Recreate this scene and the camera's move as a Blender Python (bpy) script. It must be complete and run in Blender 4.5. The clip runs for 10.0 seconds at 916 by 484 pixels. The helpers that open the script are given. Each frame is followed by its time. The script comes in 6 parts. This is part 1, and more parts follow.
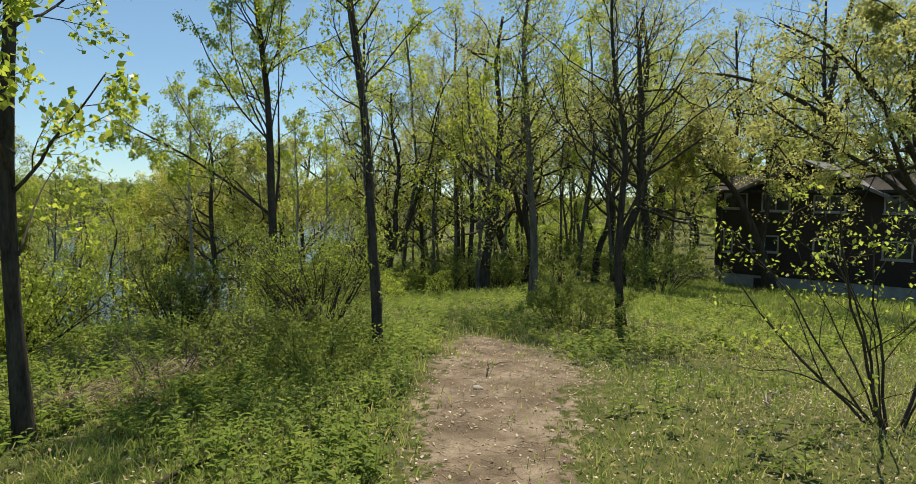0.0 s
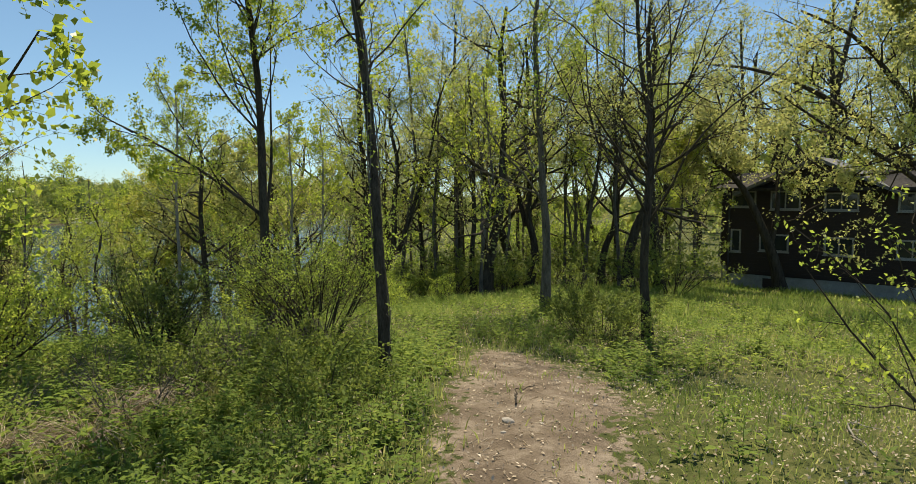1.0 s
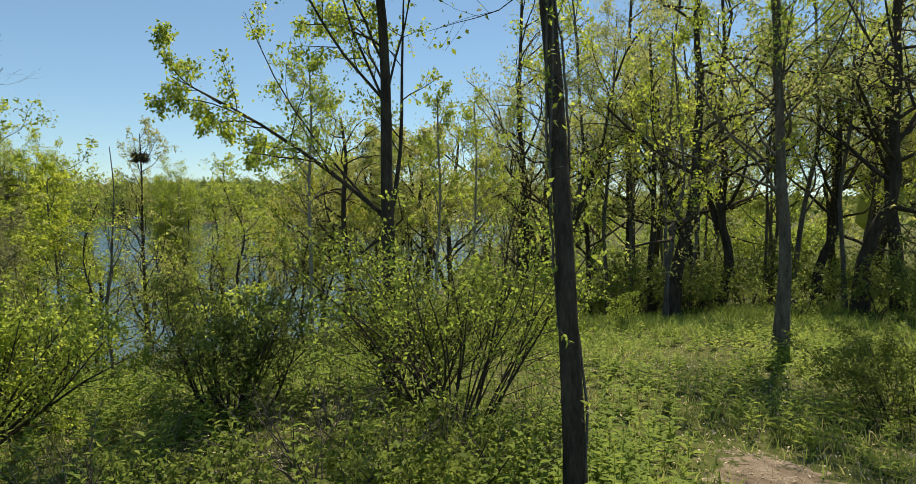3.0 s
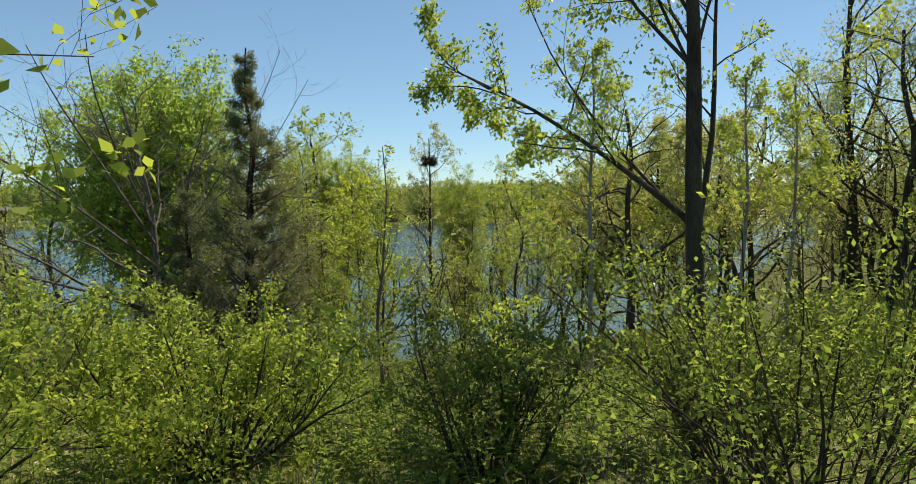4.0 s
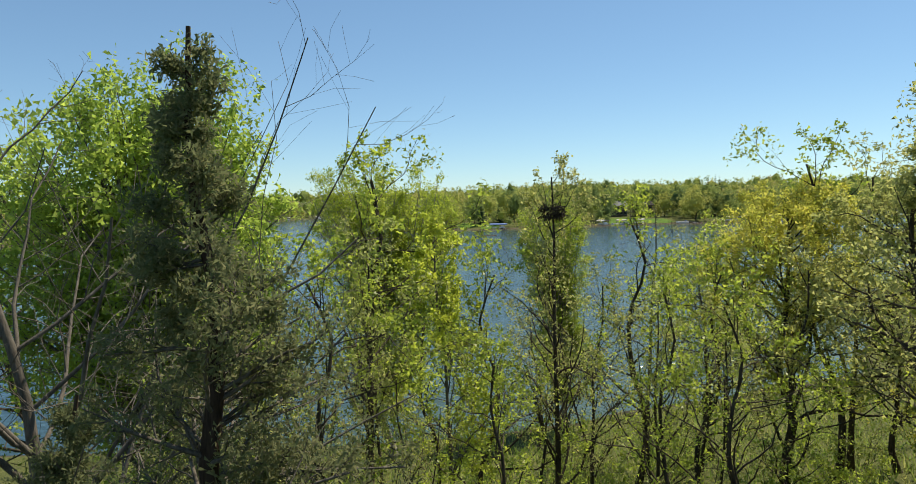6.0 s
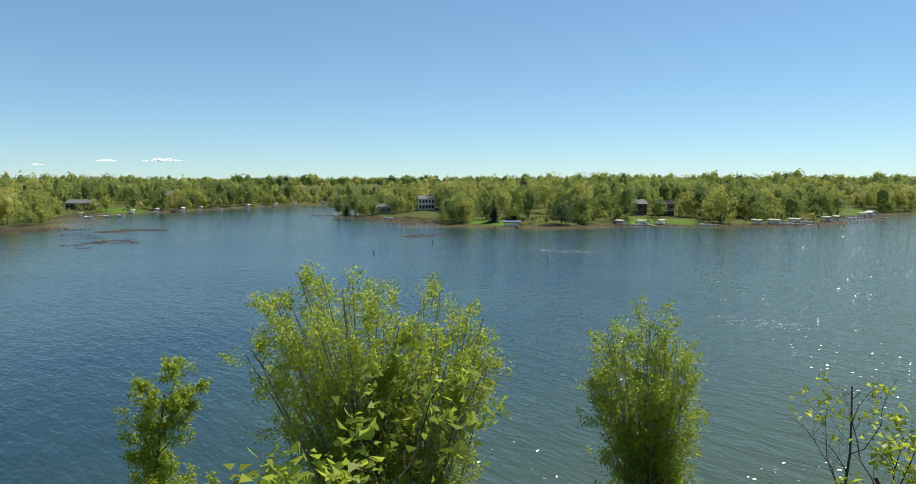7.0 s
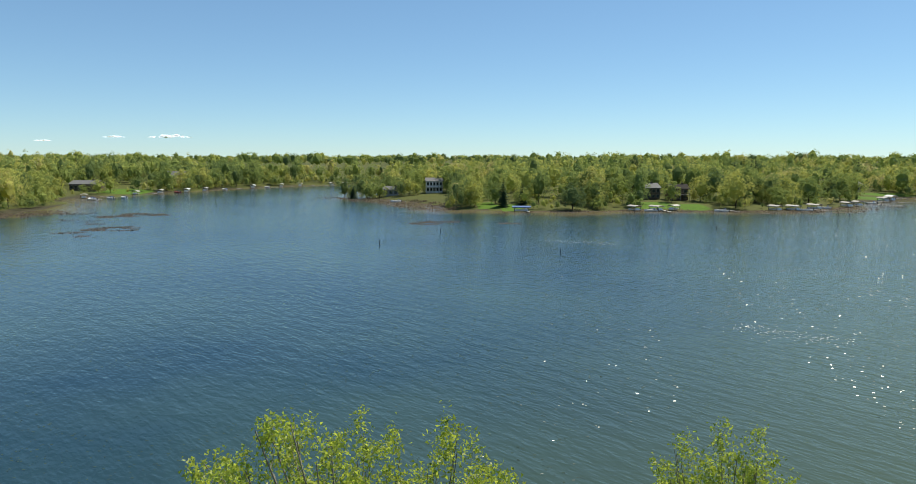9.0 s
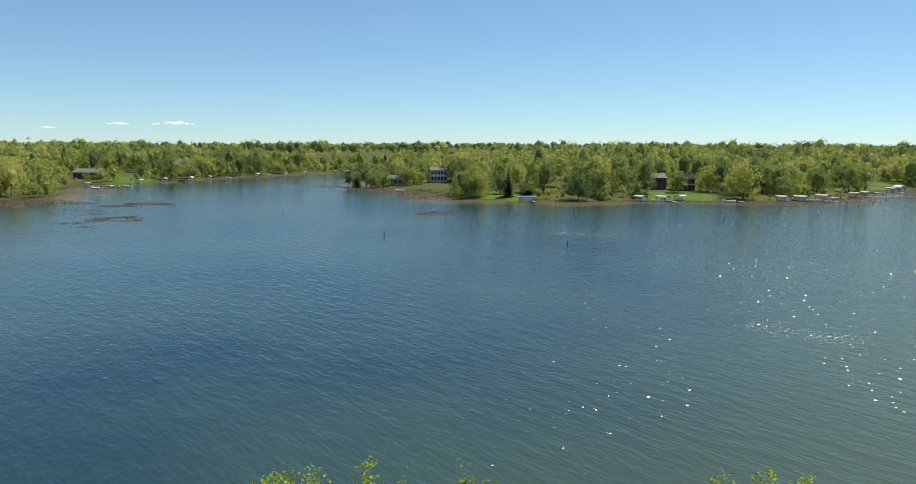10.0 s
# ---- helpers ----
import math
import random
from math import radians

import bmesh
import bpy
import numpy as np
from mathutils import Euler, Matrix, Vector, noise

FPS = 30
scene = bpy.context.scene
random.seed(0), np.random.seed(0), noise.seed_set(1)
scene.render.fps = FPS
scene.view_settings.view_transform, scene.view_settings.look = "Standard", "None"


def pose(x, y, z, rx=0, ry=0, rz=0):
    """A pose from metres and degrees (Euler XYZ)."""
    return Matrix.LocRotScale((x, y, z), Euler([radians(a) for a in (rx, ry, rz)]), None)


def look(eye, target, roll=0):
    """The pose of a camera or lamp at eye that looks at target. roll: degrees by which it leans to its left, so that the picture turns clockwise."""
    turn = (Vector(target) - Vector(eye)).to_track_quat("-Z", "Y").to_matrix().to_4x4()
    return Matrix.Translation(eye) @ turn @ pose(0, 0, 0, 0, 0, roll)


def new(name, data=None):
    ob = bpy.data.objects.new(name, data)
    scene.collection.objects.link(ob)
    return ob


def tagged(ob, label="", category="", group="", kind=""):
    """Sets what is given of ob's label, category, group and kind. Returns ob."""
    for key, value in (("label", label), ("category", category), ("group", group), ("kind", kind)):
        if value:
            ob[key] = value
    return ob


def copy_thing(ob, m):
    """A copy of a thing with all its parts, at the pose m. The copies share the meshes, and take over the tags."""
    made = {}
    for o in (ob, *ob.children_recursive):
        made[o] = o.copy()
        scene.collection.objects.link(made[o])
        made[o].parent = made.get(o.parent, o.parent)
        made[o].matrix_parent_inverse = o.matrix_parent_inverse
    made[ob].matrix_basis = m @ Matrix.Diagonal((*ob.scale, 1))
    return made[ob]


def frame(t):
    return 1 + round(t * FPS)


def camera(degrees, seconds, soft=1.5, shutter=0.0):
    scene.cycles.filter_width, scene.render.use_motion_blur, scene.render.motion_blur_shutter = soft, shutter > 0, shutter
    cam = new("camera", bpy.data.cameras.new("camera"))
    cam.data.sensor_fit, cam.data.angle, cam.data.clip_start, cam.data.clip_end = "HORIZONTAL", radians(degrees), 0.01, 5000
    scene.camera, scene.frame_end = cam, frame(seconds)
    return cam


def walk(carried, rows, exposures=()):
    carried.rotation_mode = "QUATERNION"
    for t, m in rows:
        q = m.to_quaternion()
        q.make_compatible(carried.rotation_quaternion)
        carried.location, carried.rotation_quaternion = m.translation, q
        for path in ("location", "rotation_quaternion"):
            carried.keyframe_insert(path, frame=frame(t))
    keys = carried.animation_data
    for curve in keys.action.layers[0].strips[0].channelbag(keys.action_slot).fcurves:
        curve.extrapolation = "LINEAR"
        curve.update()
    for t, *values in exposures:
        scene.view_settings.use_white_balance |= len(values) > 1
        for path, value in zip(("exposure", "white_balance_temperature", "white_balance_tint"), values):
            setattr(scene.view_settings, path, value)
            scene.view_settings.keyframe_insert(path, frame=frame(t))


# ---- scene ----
cam = camera(69.3, 10.0, soft=0.85)
PATH = [
    (0, (1.473, 2.169, 12.216), (2.904, 3.559, 12.079), 0.4),
    (0.5, (1.825, 2.716, 12.2), (3.263, 4.1, 12.063), 0.3),
    (1, (2.163, 3.266, 12.183), (3.605, 4.645, 12.045), 0.2),
    (1.5, (2.671, 4.015, 12.153), (4.115, 5.391, 12.015), 0.2),
    (2, (3.24, 4.834, 12.126), (4.684, 6.212, 11.988), 0.2),
    (2.5, (3.862, 5.669, 12.118), (5.259, 7.093, 11.979), 0.2),
    (2.6, (4.005, 5.837, 12.12), (5.37, 7.292, 11.981), 0.3),
    (2.7, (4.183, 6.065, 12.094), (5.502, 7.563, 11.959), 0.1),
    (2.8, (4.312, 6.21, 12.036), (5.573, 7.758, 11.912), 0.2),
    (3, (4.6, 6.555, 12.099), (5.683, 8.231, 11.958), 0.2),
    (3.2, (4.822, 6.847, 12.088), (5.708, 8.635, 11.951), 0.3),
    (4.3, (5.346, 8.938, 12.083), (5.568, 10.92, 11.941), -0.6),
    (4.5, (5.398, 9.408, 12.131), (5.602, 11.392, 11.985), -0.4),
    (5, (5.278, 10.792, 12.249), (5.461, 12.778, 12.103), -0.5),
    (5.5, (5.111, 12.421, 12.499), (5.275, 14.409, 12.357), -0.7),
    (5.9, (4.654, 16.874, 13.65), (4.806, 18.864, 13.519), -1.3),
    (6, (4.503, 18.237, 14.022), (4.65, 20.227, 13.89), -1.6),
    (6.2, (4.445, 21.193, 15.012), (4.594, 23.182, 14.868), -1.2),
    (6.7, (4.47, 28.55, 17.45), (4.6, 30.54, 17.28), -0.5),
    (7.05, (4.53, 33.6, 19.2), (4.65, 35.59, 19.015), 0.0),
    (7.3, (4.551, 36.096, 20.322), (4.665, 38.083, 20.127), 0.1),
    (7.5, (4.555, 36.453, 20.483), (4.667, 38.44, 20.28), 0.1),
    (8, (4.563, 37.311, 20.9), (4.672, 39.296, 20.682), 0.1),
    (8.5, (4.563, 38.252, 21.308), (4.666, 40.235, 21.074), 0.1),
    (9, (4.518, 39.147, 21.737), (4.617, 41.129, 21.486), 0.1),
    (9.5, (4.446, 40.082, 22.154), (4.539, 42.061, 21.884), 0.2),
    (10, (4.282, 40.96, 22.573), (4.369, 42.937, 22.285), 0.2),
]
walk(cam, [(t, look(eye, target, roll)) for t, eye, target, roll in PATH], [(0.0, 0.47, 7350, 11), (3.0, 0.48, 7350, 12), (4.4, 0.54, 7250, 12), (5.6, 0.52, 7100, 12), (6.4, 0.45, 6850, 11), (7.4, 0.40, 6700, 10), (10.0, 0.40, 6700, 10)])

# ---------------------------------------------------------------- light
SUN_AZ, SUN_EL = 57.0, 59.0     # degrees right of the lake view, and above the horizon
world = bpy.data.worlds.new("world")
scene.world = world
world.use_nodes = True
wn, wl = world.node_tree.nodes, world.node_tree.links
sky = wn.new("ShaderNodeTexSky")
sky.sky_type, sky.sun_disc = "NISHITA", False
sky.sun_elevation, sky.sun_rotation = radians(SUN_EL), radians(SUN_AZ)
sky.air_density, sky.dust_density, sky.ozone_density = 0.8, 0.0, 6.0
wn["Background"].inputs["Strength"].default_value = 0.1
# the clear spring sky, a little flatter and greener than the model's
dim, soft_sky, hue = wn.new("ShaderNodeVectorMath"), wn.new("ShaderNodeGamma"), wn.new("ShaderNodeVectorMath")
dim.operation = hue.operation = "MULTIPLY"
dim.inputs[1].default_value = (0.12, 0.12, 0.12)
soft_sky.inputs["Gamma"].default_value = 0.75
hue.inputs[1].default_value = (5.5, 6.9, 7.35)
wl.new(sky.outputs["Color"], dim.inputs[0])
wl.new(dim.outputs["Vector"], soft_sky.inputs["Color"])
wl.new(soft_sky.outputs["Color"], hue.inputs[0])
wl.new(hue.outputs["Vector"], wn["Background"].inputs["Color"])
sun = new("sun", bpy.data.lights.new("sun", "SUN"))
sun.data.energy, sun.data.angle, sun.data.color = 4.6, radians(0.53), (1.0, 0.94, 0.80)
sd = Vector((math.sin(radians(SUN_AZ)) * math.cos(radians(SUN_EL)), math.cos(radians(SUN_AZ)) * math.cos(radians(SUN_EL)), math.sin(radians(SUN_EL))))
sun.matrix_world = look(sd * 100, (0, 0, 0))


# ---------------------------------------------------------------- materials


def mat(name):
    m = bpy.data.materials.new(name)
    m.use_nodes = True
    n, l = m.node_tree.nodes, m.node_tree.links
    return m, n, l, n["Principled BSDF"]


def ramp(n, stops):
    r = n.new("ShaderNodeValToRGB")
    el = r.color_ramp.elements
    while len(el) < len(stops):
        el.new(0.5)
    for e, (p, c) in zip(el, stops):
        e.position, e.color = p, (*c, 1)
    return r


def surface(name, dark, light, scale=8.0, rough=0.8, bump=0.3, stretch=(1, 1, 1), fine=6.0, depth=0.01, metal=0.0, gloss=0.5):
    """Two scales of noise between two colours, with relief."""
    m, n, l, b = mat(name)
    tc, mp = n.new("ShaderNodeTexCoord"), n.new("ShaderNodeMapping")
    mp.inputs["Scale"].default_value = stretch
    l.new(tc.outputs["Object"], mp.inputs["Vector"])
    big, small = n.new("ShaderNodeTexNoise"), n.new("ShaderNodeTexNoise")
    big.inputs["Scale"].default_value, big.inputs["Detail"].default_value = scale, 6
    small.inputs["Scale"].default_value, small.inputs["Detail"].default_value = scale * fine, 4
    for t in (big, small):
        l.new(mp.outputs["Vector"], t.inputs["Vector"])
    mx = n.new("ShaderNodeMath")
    mx.operation = "MULTIPLY_ADD"
    mx.inputs[1].default_value, mx.inputs[2].default_value = 0.6, 0.0
    l.new(big.outputs["Fac"], mx.inputs[0])
    ad = n.new("ShaderNodeMath")
    ad.operation = "MULTIPLY_ADD"
    ad.inputs[1].default_value = 0.4
    l.new(small.outputs["Fac"], ad.inputs[0])
    l.new(mx.outputs[0], ad.inputs[2])
    r = ramp(n, [(0.32, dark), (0.68, light)])
    l.new(ad.outputs[0], r.inputs[0])
    l.new(r.outputs[0], b.inputs["Base Color"])
    bp = n.new("ShaderNodeBump")
    bp.inputs["Strength"].default_value, bp.inputs["Distance"].default_value = bump, depth
    l.new(ad.outputs[0], bp.inputs["Height"])
    l.new(bp.outputs[0], b.inputs["Normal"])
    b.inputs["Roughness"].default_value, b.inputs["Metallic"].default_value = rough, metal
    b.inputs["Specular IOR Level"].default_value = gloss
    return m


def leaf(name, a, b_, c, trans=0.5, rough=0.45, gloss=0.35, own=0.5, extra=()):
    """Leaves: colour by tree (tint) and by leaf (share: own), and light passes through."""
    m, n, l, b = mat(name)
    at, geo = n.new("ShaderNodeAttribute"), n.new("ShaderNodeNewGeometry")
    at.attribute_name = "tint"
    r1 = ramp(n, [(0.0, a), (0.5, b_), (1.0, c)] if not extra else extra)
    mx = n.new("ShaderNodeMath")
    mx.operation = "MULTIPLY_ADD"
    mx.inputs[1].default_value = 1.0 - own
    hlf = n.new("ShaderNodeMath")
    hlf.operation = "MULTIPLY"
    hlf.inputs[1].default_value = own
    l.new(geo.outputs["Random Per Island"], hlf.inputs[0])
    l.new(at.outputs["Fac"], mx.inputs[0])
    l.new(hlf.outputs[0], mx.inputs[2])
    oi, vary = n.new("ShaderNodeObjectInfo"), n.new("ShaderNodeMath")
    vary.operation = "MULTIPLY_ADD"
    vary.inputs[1].default_value = 0.24
    l.new(oi.outputs["Random"], vary.inputs[0])
    l.new(mx.outputs[0], vary.inputs[2])
    shift = n.new("ShaderNodeMath")
    shift.operation = "SUBTRACT"
    shift.inputs[1].default_value = 0.12
    l.new(vary.outputs[0], shift.inputs[0])
    l.new(shift.outputs[0], r1.inputs[0])
    warm = n.new("ShaderNodeHueSaturation")
    warm.inputs["Hue"].default_value, warm.inputs["Saturation"].default_value, warm.inputs["Value"].default_value = 0.498, 0.94, 1.1
    l.new(r1.outputs[0], warm.inputs["Color"])
    l.new(warm.outputs[0], b.inputs["Base Color"])
    b.inputs["Roughness"].default_value = rough
    b.inputs["Specular IOR Level"].default_value = gloss
    tr, sh = n.new("ShaderNodeBsdfTranslucent"), n.new("ShaderNodeMixShader")
    hs = n.new("ShaderNodeHueSaturation")
    hs.inputs["Saturation"].default_value, hs.inputs["Value"].default_value = 1.0, 1.5
    l.new(warm.outputs[0], hs.inputs["Color"])
    l.new(hs.outputs[0], tr.inputs["Color"])
    sh.inputs[0].default_value = trans
    l.new(b.outputs[0], sh.inputs[1])
    l.new(tr.outputs[0], sh.inputs[2])
    l.new(sh.outputs[0], n["Material Output"].inputs["Surface"])
    return m


BARK_DARK = surface("bark dark", (0.022, 0.018, 0.013), (0.10, 0.083, 0.062), 10, 0.95, 0.9, (1, 1, 0.22), depth=0.03, gloss=0.08)
BARK_GREY = surface("bark grey", (0.045, 0.04, 0.032), (0.19, 0.17, 0.14), 9, 0.95, 0.8, (1, 1, 0.25), depth=0.025, gloss=0.1)
BARK_PALE = surface("bark pale", (0.12, 0.11, 0.09), (0.33, 0.31, 0.26), 7, 0.9, 0.5, (1, 1, 0.5), depth=0.01, gloss=0.15)
BARK_CEDAR = surface("bark cedar", (0.02, 0.014, 0.010), (0.09, 0.062, 0.044), 14, 0.95, 0.9, (1, 1, 0.12), depth=0.02, gloss=0.08)
LEAF_POPLAR = leaf("leaf poplar", (0.125, 0.185, 0.02), (0.225, 0.29, 0.026), (0.38, 0.42, 0.03), 0.6, 0.4, 0.3)
LEAF_SHRUB = leaf("leaf shrub", (0.115, 0.165, 0.022), (0.215, 0.285, 0.03), (0.37, 0.415, 0.04), 0.62, 0.5, 0.2)
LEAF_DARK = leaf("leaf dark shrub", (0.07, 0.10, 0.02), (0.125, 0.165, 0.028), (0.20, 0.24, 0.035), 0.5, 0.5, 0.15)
LEAF_OAK = leaf("leaf oak", (0.155, 0.19, 0.055), (0.255, 0.28, 0.078), (0.37, 0.345, 0.105), 0.6, 0.5, 0.15)
LEAF_YELLOW = leaf("leaf yellow", (0.23, 0.28, 0.035), (0.38, 0.375, 0.045), (0.50, 0.42, 0.06), 0.6, 0.5, 0.15)
LEAF_MAPLE = leaf("leaf maple", (0.14, 0.21, 0.036), (0.24, 0.33, 0.045), (0.36, 0.44, 0.06), 0.62, 0.5, 0.15)
LEAF_CEDAR = leaf("leaf cedar", (0.09, 0.12, 0.048), (0.15, 0.16, 0.07), (0.22, 0.19, 0.10), 0.5, 0.7, 0.08)
LEAF_PINE = leaf("leaf pine", (0.018, 0.04, 0.018), (0.03, 0.06, 0.025), (0.045, 0.08, 0.03), 0.15, 0.7, 0.1)
# pale, muted far leaves: some distance haze is put into these colours
LEAF_FAR = leaf("leaf far woods", (0, 0, 0), (0, 0, 0), (0, 0, 0), 0.4, 0.95, 0.0, 0.08,
                [(0.0, (0.10, 0.145, 0.055)), (0.28, (0.17, 0.22, 0.062)), (0.5, (0.245, 0.29, 0.07)), (0.75, (0.36, 0.36, 0.08)), (0.92, (0.41, 0.36, 0.15)), (1.0, (0.33, 0.29, 0.18))])
GRASS = leaf("grass blades", (0.10, 0.175, 0.028), (0.205, 0.27, 0.048), (0.46, 0.39, 0.16), 0.45, 0.7, 0.05)
WEED = leaf("weed leaves", (0.085, 0.145, 0.024), (0.17, 0.24, 0.034), (0.30, 0.345, 0.045), 0.45, 0.6, 0.08)
LITTER = leaf("dry leaves", (0.20, 0.14, 0.08), (0.40, 0.32, 0.21), (0.68, 0.60, 0.47), 0.1, 0.7, 0.15)
REED = leaf("dry reeds", (0.075, 0.06, 0.042), (0.135, 0.108, 0.073), (0.20, 0.165, 0.115), 0.3, 0.8, 0.1)
STONE = surface("pale stone", (0.24, 0.21, 0.17), (0.42, 0.38, 0.32), 20, 0.85, 0.5, depth=0.01)
SIDING = surface("dark stained siding", (0.018, 0.012, 0.009), (0.045, 0.026, 0.018), 5, 0.75, 0.4, (1, 1, 6), depth=0.004)
SIDING_B = surface("brown siding", (0.06, 0.04, 0.028), (0.12, 0.085, 0.06), 4, 0.75, 0.4, (1, 1, 6), depth=0.004)
SIDING_W = surface("white siding", (0.62, 0.62, 0.60), (0.80, 0.80, 0.78), 3, 0.6, 0.3, (1, 1, 6), depth=0.004)
SIDING_G = surface("grey siding", (0.20, 0.21, 0.22), (0.32, 0.33, 0.34), 3, 0.7, 0.3, (1, 1, 6), depth=0.004)
TRIM = surface("weathered white trim", (0.19, 0.185, 0.165), (0.38, 0.365, 0.33), 12, 0.65, 0.3, depth=0.003)
CONCRETE = surface("painted block foundation", (0.22, 0.23, 0.21), (0.38, 0.39, 0.36), 3, 0.85, 0.3, depth=0.005)
SHINGLE = surface("dark roof shingle", (0.025, 0.022, 0.02), (0.065, 0.06, 0.055), 6, 0.95, 0.5, depth=0.01, gloss=0.1)
SHINGLE_G = surface("grey roof shingle", (0.10, 0.10, 0.10), (0.19, 0.19, 0.185), 5, 0.9, 0.4, depth=0.01)
DOCK = surface("grey dock boards", (0.22, 0.21, 0.19), (0.42, 0.40, 0.37), 4, 0.85, 0.3, (1, 8, 1), depth=0.004)
CANVAS_W = surface("white canvas", (0.70, 0.71, 0.72), (0.84, 0.84, 0.84), 3, 0.6, 0.15)
CANVAS_T = surface("faded tan canvas", (0.34, 0.32, 0.28), (0.48, 0.46, 0.41), 3, 0.7, 0.15)
CANVAS_B = surface("blue canvas", (0.05, 0.11, 0.26), (0.10, 0.18, 0.38), 3, 0.6, 0.15)
DARK_METAL = surface("dark painted metal", (0.02, 0.02, 0.022), (0.06, 0.06, 0.062), 12, 0.5, 0.2)
PAINT_W = surface("white gelcoat", (0.74, 0.74, 0.72), (0.86, 0.86, 0.85), 2, 0.25, 0.03)
PAINT_R = surface("dark red paint", (0.16, 0.02, 0.02), (0.28, 0.04, 0.03), 2, 0.35, 0.05)
CLOUD = leaf("cloud white", (0.74, 0.76, 0.78), (0.75, 0.76, 0.78), (0.76, 0.77, 0.78), 0.62, 1.0, 0.0)
NEST = surface("nest sticks", (0.03, 0.022, 0.014), (0.10, 0.075, 0.05), 30, 0.95, 0.9, depth=0.02)

GLASS, n_, l_, b_ = mat("window glass")
b_.inputs["Base Color"].default_value = (0.03, 0.035, 0.035, 1)
b_.inputs["Roughness"].default_value, b_.inputs["IOR"].default_value = 0.04, 1.5
nz = n_.new("ShaderNodeTexNoise")
nz.inputs["Scale"].default_value = 1.2
bp = n_.new("ShaderNodeBump")
bp.inputs["Strength"].default_value, bp.inputs["Distance"].default_value = 0.05, 0.02
l_.new(nz.outputs["Fac"], bp.inputs["Height"])
l_.new(bp.outputs[0], b_.inputs["Normal"])

# ground: soil, grass, lawn and path by attributes of the sheet
GROUND, n_, l_, b_ = mat("ground")
tc = n_.new("ShaderNodeTexCoord")


def noise_of(scale, detail=6, n=n_, l=l_, src=tc):
    t = n.new("ShaderNodeTexNoise")
    t.inputs["Scale"].default_value, t.inputs["Detail"].default_value = scale, detail
    l.new(src.outputs["Object"], t.inputs["Vector"])
    return t


na, nb, nc, nd = noise_of(0.9, 8), noise_of(9.0, 8), noise_of(60.0, 4), noise_of(2.2, 6)
grass_c = ramp(n_, [(0.25, (0.04, 0.05, 0.014)), (0.5, (0.075, 0.088, 0.023)), (0.75, (0.15, 0.14, 0.055))])
dirt_c = ramp(n_, [(0.32, (0.07, 0.052, 0.036)), (0.48, (0.15, 0.115, 0.08)), (0.66, (0.31, 0.255, 0.19))])
lawn_c = ramp(n_, [(0.3, (0.055, 0.115, 0.015)), (0.7, (0.10, 0.175, 0.022))])
bed_c = ramp(n_, [(0.3, (0.035, 0.035, 0.02)), (0.7, (0.08, 0.07, 0.042))])
blend = n_.new("ShaderNodeMix")
blend.data_type = "FLOAT"
blend.inputs[0].default_value = 0.5
l_.new(nb.outputs["Fac"], blend.inputs[2])
l_.new(nc.outputs["Fac"], blend.inputs[3])
for r_, s_ in ((grass_c, nb), (lawn_c, na), (bed_c, na)):
    l_.new(s_.outputs["Fac"], r_.inputs[0])
patchy = n_.new("ShaderNodeMix")
patchy.data_type = "FLOAT"
patchy.inputs[0].default_value = 0.5
l_.new(blend.outputs[0], patchy.inputs[2])
l_.new(nd.outputs["Fac"], patchy.inputs[3])
l_.new(patchy.outputs[0], dirt_c.inputs[0])


def layer(under, over, attribute, soft):
    """over shows where the attribute, roughened by noise, is high."""
    at = n_.new("ShaderNodeAttribute")
    at.attribute_name = attribute
    ad = n_.new("ShaderNodeMath")
    ad.operation = "MULTIPLY_ADD"
    ad.inputs[1].default_value = soft
    l_.new(nb.outputs["Fac"], ad.inputs[0])
    l_.new(at.outputs["Fac"], ad.inputs[2])
    sm = n_.new("ShaderNodeMapRange")
    sm.interpolation_type = "SMOOTHSTEP"
    sm.inputs[1].default_value, sm.inputs[2].default_value = 0.42 + soft * 0.5, 0.58 + soft * 0.5
    l_.new(ad.outputs[0], sm.inputs[0])
    mx = n_.new("ShaderNodeMix")
    mx.data_type = "RGBA"
    l_.new(sm.outputs[0], mx.inputs[0])
    l_.new(under, mx.inputs[6])
    l_.new(over, mx.inputs[7])
    return mx.outputs[2]


out = layer(grass_c.outputs[0], dirt_c.outputs[0], "dirt", 1.5)
out = layer(out, lawn_c.outputs[0], "lawn", 0.2)
out = layer(out, bed_c.outputs[0], "bed", 0.2)
l_.new(out, b_.inputs["Base Color"])
bp = n_.new("ShaderNodeBump")
bp.inputs["Strength"].default_value, bp.inputs["Distance"].default_value = 0.8, 0.04
l_.new(blend.outputs[0], bp.inputs["Height"])
l_.new(bp.outputs[0], b_.inputs["Normal"])
b_.inputs["Roughness"].default_value = 0.95
b_.inputs["Specular IOR Level"].default_value = 0.15

